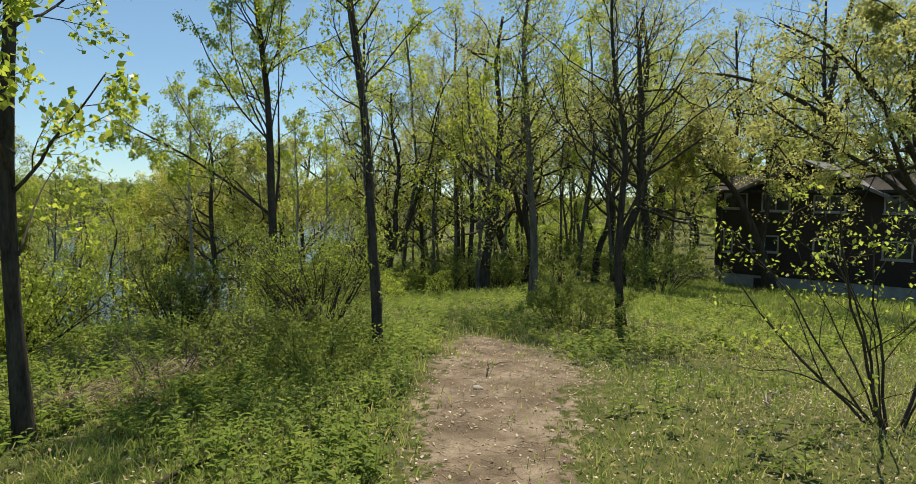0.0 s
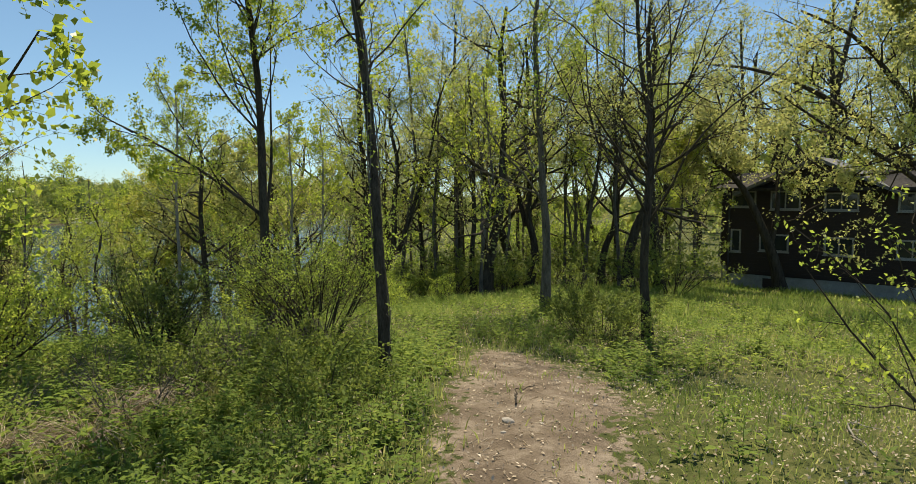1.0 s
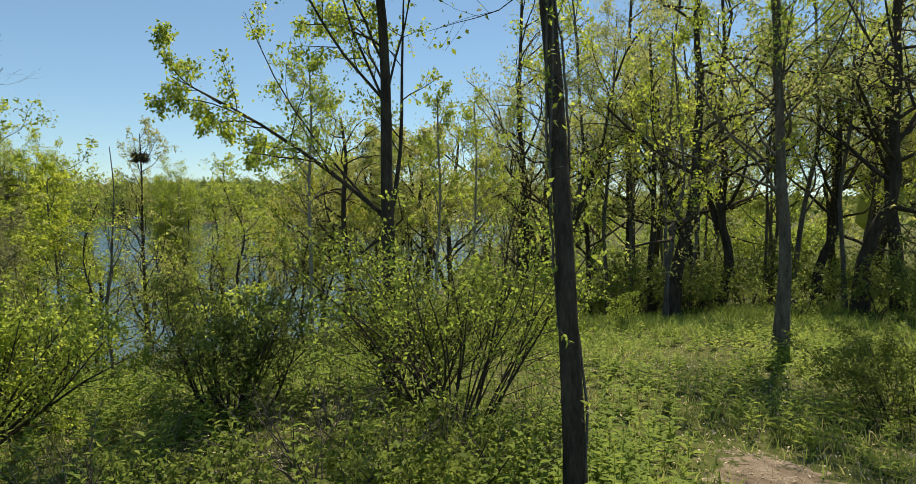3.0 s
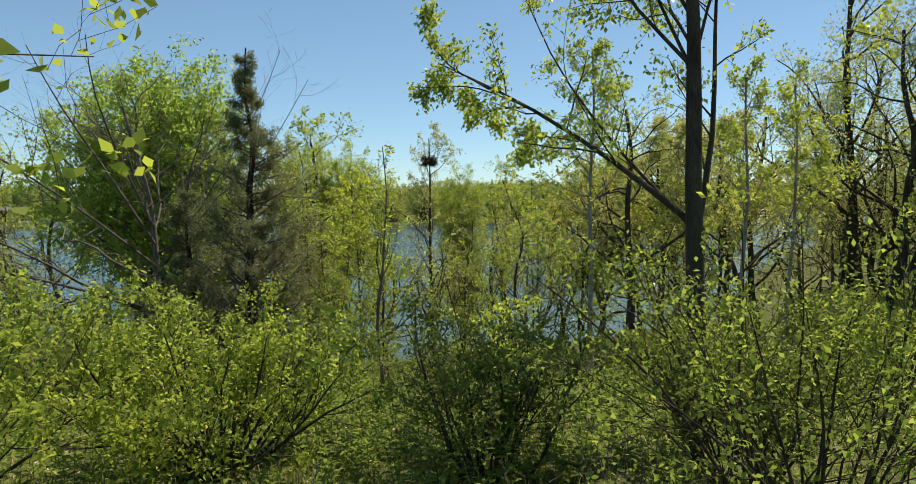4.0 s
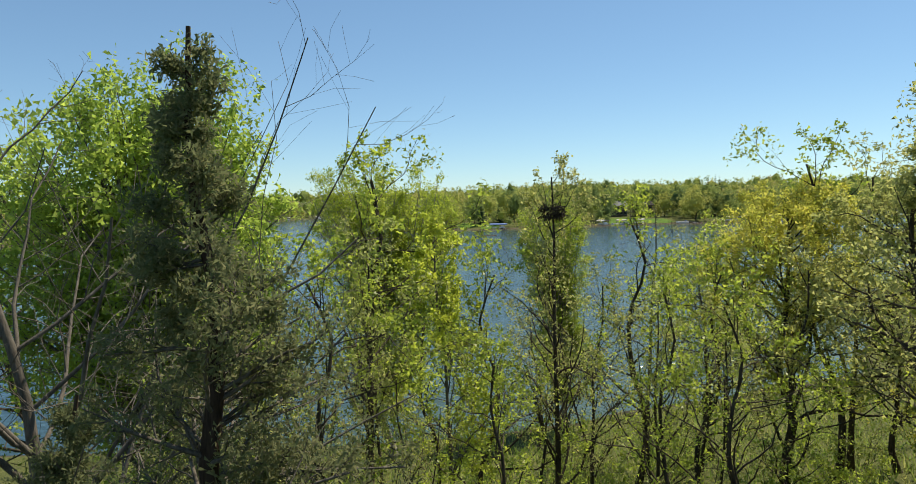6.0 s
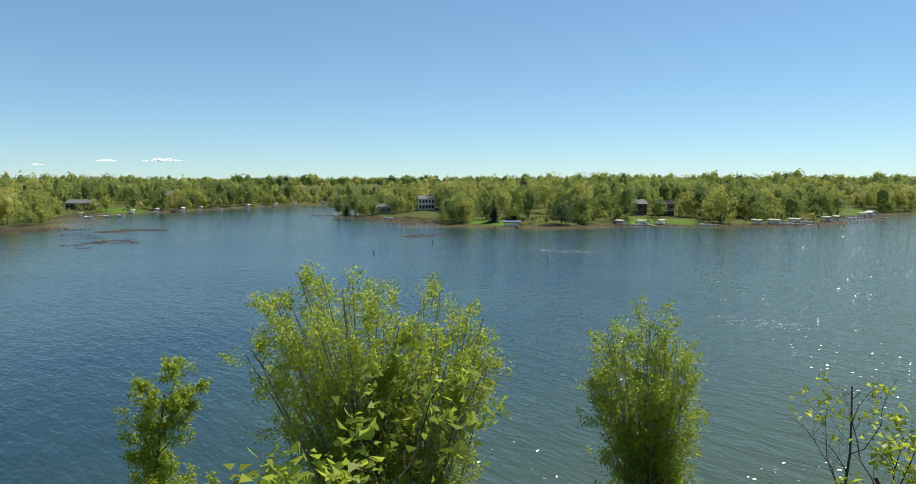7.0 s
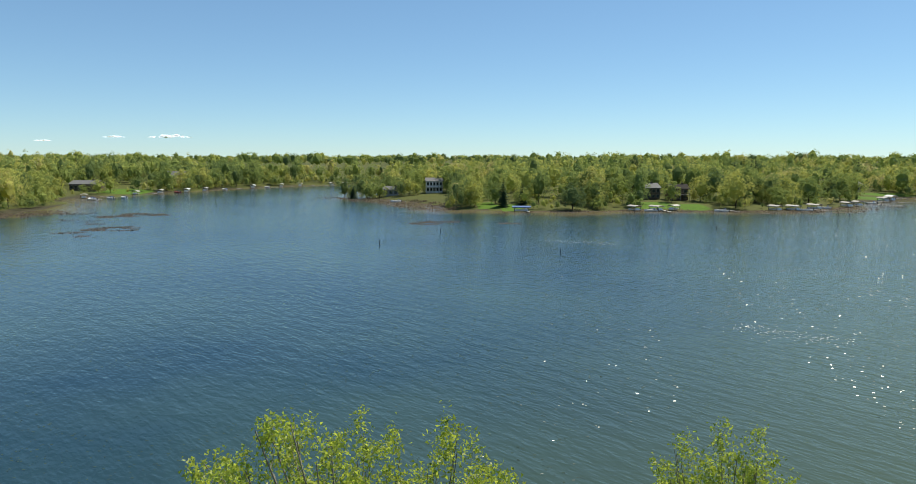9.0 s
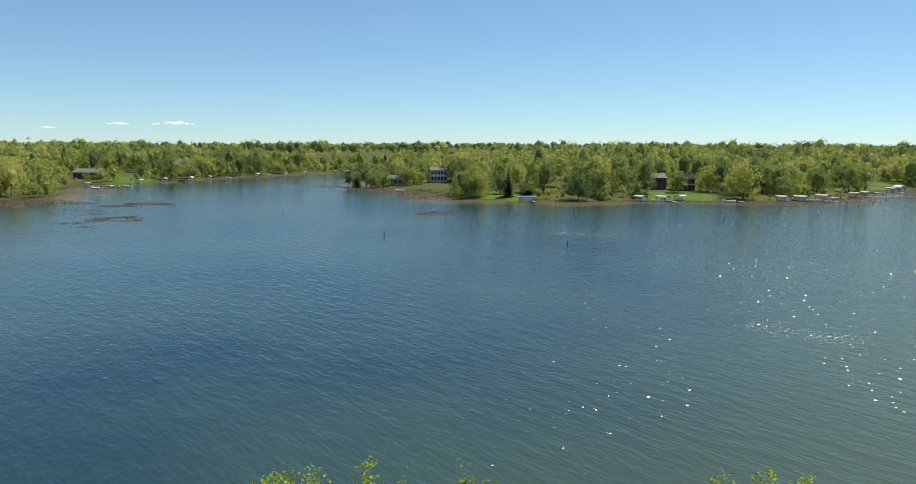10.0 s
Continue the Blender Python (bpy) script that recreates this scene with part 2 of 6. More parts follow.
# water: wind ripples over a green-brown lake bed
WATER, n_, l_, b_ = mat("lake water")
tc = n_.new("ShaderNodeTexCoord")
turned, mp = n_.new("ShaderNodeMapping"), n_.new("ShaderNodeMapping")
turned.inputs["Rotation"].default_value = (0, 0, radians(52))
mp.inputs["Scale"].default_value = (0.4, 1.0, 1.0)
l_.new(tc.outputs["Object"], turned.inputs["Vector"])
l_.new(turned.outputs["Vector"], mp.inputs["Vector"])
w1, w2, w3, w4 = (n_.new("ShaderNodeTexNoise") for _ in range(4))
for t_, s_, d_, src_ in ((w1, 0.7, 2, mp), (w2, 2.4, 3, mp), (w3, 0.02, 4, None), (w4, 3.0, 2, mp)):
    t_.inputs["Scale"].default_value, t_.inputs["Detail"].default_value = s_, d_
    l_.new(src_.outputs["Vector"] if src_ else tc.outputs["Object"], t_.inputs["Vector"])
ad = n_.new("ShaderNodeMath")
ad.operation = "MULTIPLY_ADD"
ad.inputs[1].default_value = 0.5
l_.new(w2.outputs["Fac"], ad.inputs[0])
l_.new(w1.outputs["Fac"], ad.inputs[2])
bp = n_.new("ShaderNodeBump")
bp.inputs["Strength"].default_value, bp.inputs["Distance"].default_value = 1.0, 0.16
l_.new(ad.outputs[0], bp.inputs["Height"])
l_.new(bp.outputs[0], b_.inputs["Normal"])
wc = ramp(n_, [(0.35, (0.008, 0.032, 0.052)), (0.65, (0.030, 0.064, 0.062))])
l_.new(w3.outputs["Fac"], wc.inputs[0])
# pale green shallows off the near bank, stretched rightwards to paint in sky reflection and sparkle
co, far_, mixw, shal_glare = n_.new("ShaderNodeSeparateXYZ"), n_.new("ShaderNodeMapRange"), n_.new("ShaderNodeMix"), n_.new("ShaderNodeMath")
l_.new(tc.outputs["Object"], co.inputs[0])
shal_glare.operation = "MULTIPLY_ADD"
shal_glare.inputs[1].default_value = -1.6
l_.new(co.outputs["X"], shal_glare.inputs[0])
l_.new(co.outputs["Y"], shal_glare.inputs[2])
far_.interpolation_type = "SMOOTHSTEP"
far_.inputs[1].default_value, far_.inputs[2].default_value = -20.0, 120.0
far_.inputs[3].default_value, far_.inputs[4].default_value = 0.9, 0.0
l_.new(shal_glare.outputs[0], far_.inputs[0])
mixw.data_type = "RGBA"
mixw.inputs[7].default_value = (0.072, 0.100, 0.054, 1)
l_.new(far_.outputs[0], mixw.inputs[0])
l_.new(wc.outputs[0], mixw.inputs[6])
# brown weed beds show through the shallow shelf along the far shore
bed_at, bed_mul, bed_mix = n_.new("ShaderNodeAttribute"), n_.new("ShaderNodeMath"), n_.new("ShaderNodeMix")
bed_at.attribute_name = "shelf"
bed_nz = n_.new("ShaderNodeTexNoise")
bed_nz.inputs["Scale"].default_value, bed_nz.inputs["Detail"].default_value = 0.06, 4
l_.new(tc.outputs["Object"], bed_nz.inputs["Vector"])
bed_mul.operation = "MULTIPLY"
l_.new(bed_at.outputs["Fac"], bed_mul.inputs[0])
l_.new(bed_nz.outputs["Fac"], bed_mul.inputs[1])
bed_rng = n_.new("ShaderNodeMapRange")
bed_rng.interpolation_type = "SMOOTHSTEP"
bed_rng.inputs[1].default_value, bed_rng.inputs[2].default_value = 0.15, 0.42
l_.new(bed_mul.outputs[0], bed_rng.inputs[0])
bed_mix.data_type = "RGBA"
bed_mix.inputs[7].default_value = (0.15, 0.125, 0.08, 1)
l_.new(bed_rng.outputs[0], bed_mix.inputs[0])
l_.new(mixw.outputs[2], bed_mix.inputs[6])
l_.new(bed_mix.outputs[2], b_.inputs["Base Color"])
# cat's-paws: smooth spots glint between wind-roughened water
gl = n_.new("ShaderNodeMapRange")
gl.inputs[1].default_value, gl.inputs[2].default_value = 0.50, 0.58
gl.inputs[3].default_value, gl.inputs[4].default_value = 0.12, 0.05
l_.new(w4.outputs["Fac"], gl.inputs[0])
l_.new(gl.outputs[0], b_.inputs["Roughness"])
b_.inputs["IOR"].default_value = 1.333

# ---------------------------------------------------------------- mesh helpers


def rng_of(seed):
    return np.random.default_rng(seed)


def mesh_np(name, verts, faces, materials, smooth=True, attrs=None):
    """A mesh from arrays. faces: a list of (n, k) index arrays; attrs: {name: one value a vertex}."""
    me = bpy.data.meshes.new(name)
    verts = np.asarray(verts, dtype=np.float32)
    me.vertices.add(len(verts))
    me.vertices.foreach_set("co", verts.ravel())
    idx = np.concatenate([f.ravel() for f in faces]).astype(np.int32)
    sizes = np.concatenate([np.full(len(f), f.shape[1]) for f in faces])
    starts = (np.cumsum(sizes) - sizes).astype(np.int32)
    me.loops.add(len(idx))
    me.loops.foreach_set("vertex_index", idx)
    me.polygons.add(len(starts))
    me.polygons.foreach_set("loop_start", starts)
    if smooth:
        me.polygons.foreach_set("use_smooth", np.ones(len(starts), dtype=bool))
    me.update(calc_edges=True)
    for m in materials:
        me.materials.append(m)
    for key, val in (attrs or {}).items():
        a = me.attributes.new(key, "FLOAT", "POINT")
        a.data.foreach_set("value", np.asarray(val, dtype=np.float32))
    return me


def unit(v):
    return v / np.maximum(np.linalg.norm(v, axis=-1, keepdims=True), 1e-9)


def tubes(P, R, sides):
    """Round tubes along the polylines P (n, m, 3) with radii R (n, m)."""
    n, m, _ = P.shape
    T = unit(np.gradient(P, axis=1))
    ref = np.where(np.abs(T[:, :1, 2:3]) > 0.8, np.array([1.0, 0, 0]), np.array([0, 0, 1.0]))
    U = unit(np.cross(T, np.broadcast_to(ref, T.shape)))
    V = np.cross(T, U)
    a = np.arange(sides) * 2 * np.pi / sides
    ring = U[:, :, None] * np.cos(a)[None, None, :, None] + V[:, :, None] * np.sin(a)[None, None, :, None]
    verts = (P[:, :, None] + ring * R[:, :, None, None]).reshape(-1, 3)
    i, j, k = np.meshgrid(np.arange(n), np.arange(m - 1), np.arange(sides), indexing="ij")
    q = lambda jj, kk: (i * m + jj) * sides + kk % sides
    return verts, np.stack([q(j, k), q(j, k + 1), q(j + 1, k + 1), q(j + 1, k)], -1).reshape(-1, 4)


def spikes(P, R):
    """Twigs far off: two slim tapering pieces each, bent at the middle."""
    T = unit(P[:, -1] - P[:, 0])
    S = unit(np.cross(T, np.array([0.3, 0.2, 1.0]))) * R[:, :1] * 1.3
    v = np.stack([P[:, 0] - S, P[:, 0] + S, P[:, 1] + S * 0.7, P[:, 1] - S * 0.7, P[:, -1] + S * 0.25, P[:, -1] - S * 0.25], 1).reshape(-1, 3)
    i = np.arange(len(P))[:, None] * 6
    return v, np.concatenate([i + np.array([[0, 1, 2, 3]]), i + np.array([[3, 2, 4, 5]])])


def merged(pieces):
    """Arrays of several (verts, quads) as one."""
    vs, fs, o = [], [], 0
    for v, f in pieces:
        vs.append(v)
        fs.append(f + o)
        o += len(v)
    return np.concatenate(vs), np.concatenate(fs)


def along(P, s):
    """Points and directions at fractions s (n, c) of the polylines P (n, m, 3)."""
    m = P.shape[1]
    x = np.clip(s, 0, 0.9999) * (m - 1)
    i = x.astype(int)
    f = (x - i)[..., None]
    r = np.arange(len(P))[:, None]
    a, b = P[r, i], P[r, i + 1]
    return a + (b - a) * f, unit(b - a), i, f[..., 0]


def grow(rng, P, R, count, span, angle, length, npts, up=0.0, wiggle=0.15, thin=0.6, tip=0.25, spread=None):
    """Children on each polyline: their polylines and radii."""
    n = len(P)
    s = span[0] + (span[1] - span[0]) * (np.arange(count)[None] + rng.random((n, count))) / count
    pos, d, i, f = along(P, s)
    r = np.arange(n)[:, None]
    rad = (R[r, i] * (1 - f) + R[r, i + 1] * f) * thin
    plen = np.linalg.norm(np.diff(P, axis=1), axis=2).sum(1)[:, None]
    L = length * (plen if length < 0.999 or spread is None else 1.0) * (1.15 - 0.7 * (s - span[0]) / max(span[1] - span[0], 1e-3)) * rng.uniform(0.7, 1.25, (n, count))
    az = rng.uniform(0, 2 * np.pi, (n, count)) + np.arange(count)[None] * 2.4
    ref = np.where(np.abs(d[..., 2:3]) > 0.9, np.array([1.0, 0, 0]), np.array([0, 0, 1.0]))
    u = unit(np.cross(d, ref))
    v = np.cross(d, u)
    ang = np.radians(angle) * rng.uniform(0.75, 1.25, (n, count))
    side = u * np.cos(az)[..., None] + v * np.sin(az)[..., None]
    D = (d * np.cos(ang)[..., None] + side * np.sin(ang)[..., None]).reshape(-1, 3)
    pos, L, rad = pos.reshape(-1, 3), L.reshape(-1, 1), rad.reshape(-1, 1)
    out = [pos]
    for k in range(npts - 1):
        D = unit(D + rng.normal(0, wiggle, D.shape) + np.array([0, 0, up]) / npts)
        pos = pos + D * L / (npts - 1)
        out.append(pos)
    Q = np.stack(out, 1)
    return Q, np.maximum(rad * np.linspace(1, tip, npts)[None], 0.0015)


def leaves_at(rng, pos, size, hang=0.0, flat=0.35, width=0.62, clump=0.0):
    """One folded four-cornered leaf at each point."""
    n = len(pos)
    pos = pos + rng.normal(0, 1, (n, 3)) * clump
    ax = unit(rng.normal(0, 1, (n, 3)) + np.array([0, 0, -hang]))
    nr = unit(rng.normal(0, 1, (n, 3)) + np.array([0, 0, flat * 2]))
    sd_ = unit(np.cross(ax, nr))
    nr = np.cross(sd_, ax)
    L = size * rng.uniform(0.6, 1.3, (n, 1))
    w = L * width * 0.5
    mid = pos + ax * L * 0.45
    v = np.stack([pos, mid + sd_ * w + nr * w * 0.35, pos + ax * L, mid - sd_ * w + nr * w * 0.35], 1).reshape(-1, 3)
    return v, np.arange(n * 4).reshape(-1, 4)


def small_leaves(rng, pos, size, hang=0.0, flat=0.35, width=0.6, clump=0.0):
    """One three-cornered leaf at each point, for trees farther off."""
    n = len(pos)
    pos = pos + rng.normal(0, 1, (n, 3)) * clump
    ax = unit(rng.normal(0, 1, (n, 3)) + np.array([0, 0, -hang]))
    nr = unit(rng.normal(0, 1, (n, 3)) + np.array([0, 0, flat * 2]))
    sd_ = unit(np.cross(ax, nr))
    L = size * rng.uniform(0.6, 1.35, (n, 1))
    v = np.stack([pos, pos + ax * L * 0.8 + sd_ * L * width * 0.5, pos + ax * L - sd_ * L * width * 0.5], 1).reshape(-1, 3)
    return v, np.arange(n * 3).reshape(-1, 3)


def tip_points(rng, Q, per, lo=0.25):
    """Points spread along the outer part of twigs."""
    s = lo + (1 - lo) * rng.random((len(Q), per)) ** 0.8
    return along(Q, s)[0].reshape(-1, 3)


def part(name, me, parent, label=""):
    """Links a mesh as one part under a thing or a part."""
    ob = new(name, me)
    ob.parent = parent
    if label:
        tagged(ob, label)
    return ob


def thing(name, at, label, category, group="", kind="", rz=0.0):
    ob = new(name)
    ob.empty_display_size = 0.3
    ob.matrix_world = pose(*at, 0, 0, rz)
    return tagged(ob, label, category, group, kind)


def bm_mesh(name, bm, *materials):
    me = bpy.data.meshes.new(name)
    bm.to_mesh(me)
    bm.free()
    for m in materials:
        me.materials.append(m)
    return me


def box(bm, lo, hi, bevel=0.0):
    r = bmesh.ops.create_cube(bm, size=1.0)
    lo, hi = Vector(lo), Vector(hi)
    for v in r["verts"]:
        v.co = Vector(((v.co.x + 0.5) * (hi.x - lo.x) + lo.x, (v.co.y + 0.5) * (hi.y - lo.y) + lo.y, (v.co.z + 0.5) * (hi.z - lo.z) + lo.z))
    if bevel:
        edges = list({e for v in r["verts"] for e in v.link_edges})
        bmesh.ops.bevel(bm, geom=edges, offset=bevel, segments=1, affect="EDGES")


def box_part(name, lo, hi, material, parent, bevel=0.0, label=""):
    bm = bmesh.new()
    box(bm, lo, hi, bevel)
    return part(name, bm_mesh(name, bm, material), parent, label)


# ---------------------------------------------------------------- the lie of the land
PATH_LINE = np.array([(1.5, 1.6), (3.6, 3.7), (5.5, 5.6), (7.0, 6.95), (8.0, 7.55), (8.7, 8.2), (9.3, 8.9), (9.9, 9.8)])
PATH_HALF = np.array([0.8, 0.75, 0.74, 0.95, 1.1, 1.02, 0.85, 0.5])
BANK_Y = np.array([-900, 11, 15, 19, 24, 30, 36, 44, 51, 56, 62, 80, 140])
BANK_S = np.array([0, 0, 0.035, 0.11, 0.27, 0.47, 0.66, 0.85, 0.95, 1.0, 1.06, 1.18, 1.35])
SHORE = np.array([(-2500, 150), (-700, 200), (-260, 262), (-175, 280), (-152, 318), (-185, 405), (-172, 436), (-148, 480), (-118, 538), (-77, 580),
                  (-42, 582), (-10, 540), (-18, 470), (-30, 425), (-22, 395), (-5, 374), (6, 352), (17.5, 318), (44, 311), (67, 308), (94, 316), (128, 312), (165, 314), (199, 336),
                  (270, 396), (330, 420), (420, 380), (520, 250), (640, 130), (2500, 60)])


def seg_dist(x, y, line):
    """Distance to a polyline, and where on it (segment number plus fraction)."""
    best, where = np.full(x.shape, 1e9), np.zeros(x.shape)
    for i in range(len(line) - 1):
        a, b = line[i], line[i + 1]
        d = b - a
        t = np.clip(((x - a[0]) * d[0] + (y - a[1]) * d[1]) / (d @ d), 0, 1)
        e = np.hypot(x - a[0] - t * d[0], y - a[1] - t * d[1])
        where = np.where(e < best, i + t, where)
        best = np.minimum(best, e)
    return best, where


def beyond(x, y):
    """Signed distance past the far shore (over land: positive)."""
    poly = np.vstack([SHORE, [(2500, 6000), (-2500, 6000)]])
    inside = np.zeros(x.shape, dtype=bool)
    for (x0, y0), (x1, y1) in zip(poly, np.roll(poly, -1, axis=0)):
        if y0 != y1:
            inside ^= ((y0 > y) != (y1 > y)) & (x < (x1 - x0) * (y - y0) / (y1 - y0) + x0)
    d, _ = seg_dist(x, y, SHORE)
    return np.where(inside, d, -d)


def wave(x, y, scale, seed):
    """Smooth pseudo-random relief, about -1 to 1."""
    a = rng_of(seed).uniform(0, 6.28, 8)
    k = rng_of(seed + 50).uniform(0.6, 1.7, 8) / scale
    th = rng_of(seed + 90).uniform(0, 6.28, 8)
    return sum(np.sin((x * np.cos(t) + y * np.sin(t)) * kk * 3.0 + p) for t, kk, p in zip(th, k, a)) / 3.5


def land(x, y):
    """Ground height."""
    x, y = np.asarray(x, dtype=float), np.asarray(y, dtype=float)
    top = 9.95 - 0.09 * np.clip(x - 8, 0, 36) - 0.02 * np.clip(x - 44, 0, 60) + 0.015 * np.clip(-x, 0, 60)
    ye = y - 0.3 * np.clip(x - 8, 0, 60) - 1.0 * np.clip(x - 38, 0, 400) - 0.06 * np.clip(-x, 0, 200)
    s = np.interp(ye, BANK_Y, BANK_S)
    near = top * (1 - s) + 0.07 * wave(x, y, 3.5, 3) * np.clip(1 - (s - 0.9) * 6, 0, 1) * 1.0
    near = np.where((y > 110) & (x < 60), -3.0, near)
    d = beyond(x, y)
    hill = 0.6 + 5.5 * (1 - np.exp(-np.clip(d, 0, None) / 70)) + np.clip(d - 60, 0, 900) * 0.004 + 3.5 * wave(x, y, 260, 11) * np.clip(d / 200, 0, 1)
    far = np.where(d > 0, np.minimum(hill, -0.2 + d * 0.16), np.maximum(-3.0, d * 0.06 - 0.2))
    return np.maximum(np.where(y > 110, far, -3.0), np.maximum(np.where(y > 230, -3.0, near), -3.0))


def path_mask(x, y):
    d, w = seg_dist(x, y, PATH_LINE)
    half = np.interp(w, np.arange(len(PATH_HALF)), PATH_HALF)
    return d / half


def stretched(lo, hi, step, far, grow_by=1.16):
    """Grid lines, close between lo and hi, and wider apart towards far."""
    mid = np.arange(lo, hi + step, step)
    arms, d, p = [], step, 0.0
    while p < far:
        d *= grow_by
        d = min(d, 260)
        p += d
        arms.append(p)
    arms = np.array(arms)
    return np.concatenate([(lo - arms)[::-1], mid, mid[-1] + arms])


gx = stretched(-8, 42, 0.5, 4800)
gy = np.unique(np.concatenate([stretched(-2, 56, 0.5, 4800), np.arange(235, 600, 9.0)]))
GX, GY = np.meshgrid(gx, gy)
GZ = land(GX, GY)
ny_, nx_ = GX.shape
ii, jj = np.meshgrid(np.arange(ny_ - 1), np.arange(nx_ - 1), indexing="ij")
quads = np.stack([ii * nx_ + jj, ii * nx_ + jj + 1, (ii + 1) * nx_ + jj + 1, (ii + 1) * nx_ + jj], -1).reshape(-1, 4)
pm = path_mask(GX, GY)
bd = beyond(GX, GY)
dirt = np.clip(1.15 - 0.7 * pm - 0.16 * np.clip(wave(GX, GY, 0.7, 49), 0, 2), 0, 1) * (GY < 60)
lawn = ((bd > 3) & (bd < 20) & (((GX > 27) & (GX < 45)) | ((GX > 98) & (GX < 132)) | ((GX > 222) & (GX < 280)) | ((GX < -160) & (GX > -215) & (GY > 395)))) * 1.0
bed = (GZ < 0.05) * 1.0
ground = new("ground", mesh_np("ground", np.stack([GX, GY, GZ], -1).reshape(-1, 3), [quads], [GROUND], True,
                               {"dirt": dirt.ravel(), "lawn": lawn.ravel(), "bed": bed.ravel()}))
tagged(ground, "wooded bank with a bare dirt footpath falling to a lake", "ground", kind="structure")

wx = stretched(-260, 300, 5, 2100)
wy = np.concatenate([np.arange(42, 230, 9.0), np.arange(230, 640, 4.0)])
WX, WY = np.meshgrid(wx, wy)
ii, jj = np.meshgrid(np.arange(len(wy) - 1), np.arange(len(wx) - 1), indexing="ij")
quads = np.stack([ii * len(wx) + jj, ii * len(wx) + jj + 1, (ii + 1) * len(wx) + jj + 1, (ii + 1) * len(wx) + jj], -1).reshape(-1, 4)
off_shore = beyond(WX, WY)
shelf = np.clip(1 + off_shore / 40.0, 0, 1) * (WY > 200)
water = new("water", mesh_np("water", np.stack([WX, WY, WX * 0], -1).reshape(-1, 3), [quads], [WATER], True, {"shelf": shelf.ravel()}))
tagged(water, "wind-rippled blue-green lake water", "lake", kind="structure")


def gz(x, y):
    return float(land(np.array([x]), np.array([y]))[0])

# ---------------------------------------------------------------- trees and shrubs


def bend(rng, base, top, n=9, sway=0.12):
    """A slightly crooked line from base to top."""
    base, top = np.array(base, float), np.array(top, float)
    t = np.linspace(0, 1, n)[:, None]
    p = base + (top - base) * t
    w = np.cumsum(rng.normal(0, 1, (n, 3)), axis=0)
    w -= w[0] + (w[-1] - w[0]) * t
    return p + w * np.array([1, 1, 0.2]) * sway


def smooth_line(points, n):
    """Resamples hand-set points as a smooth line of n points."""
    p = np.array(points, float)
    s = np.concatenate([[0], np.cumsum(np.linalg.norm(np.diff(p, axis=0), axis=1))])
    q = np.linspace(0, s[-1], n)
    g = np.gradient(p, s, axis=0)
    i = np.clip(np.searchsorted(s, q, side="right") - 1, 0, len(s) - 2)
    h = (s[i + 1] - s[i])[:, None]
    t = ((q - s[i])[:, None]) / h
    return ((1 + 2 * t) * (1 - t) ** 2 * p[i] + t * (1 - t) ** 2 * h * g[i] + t * t * (3 - 2 * t) * p[i + 1] + t * t * (t - 1) * h * g[i + 1])


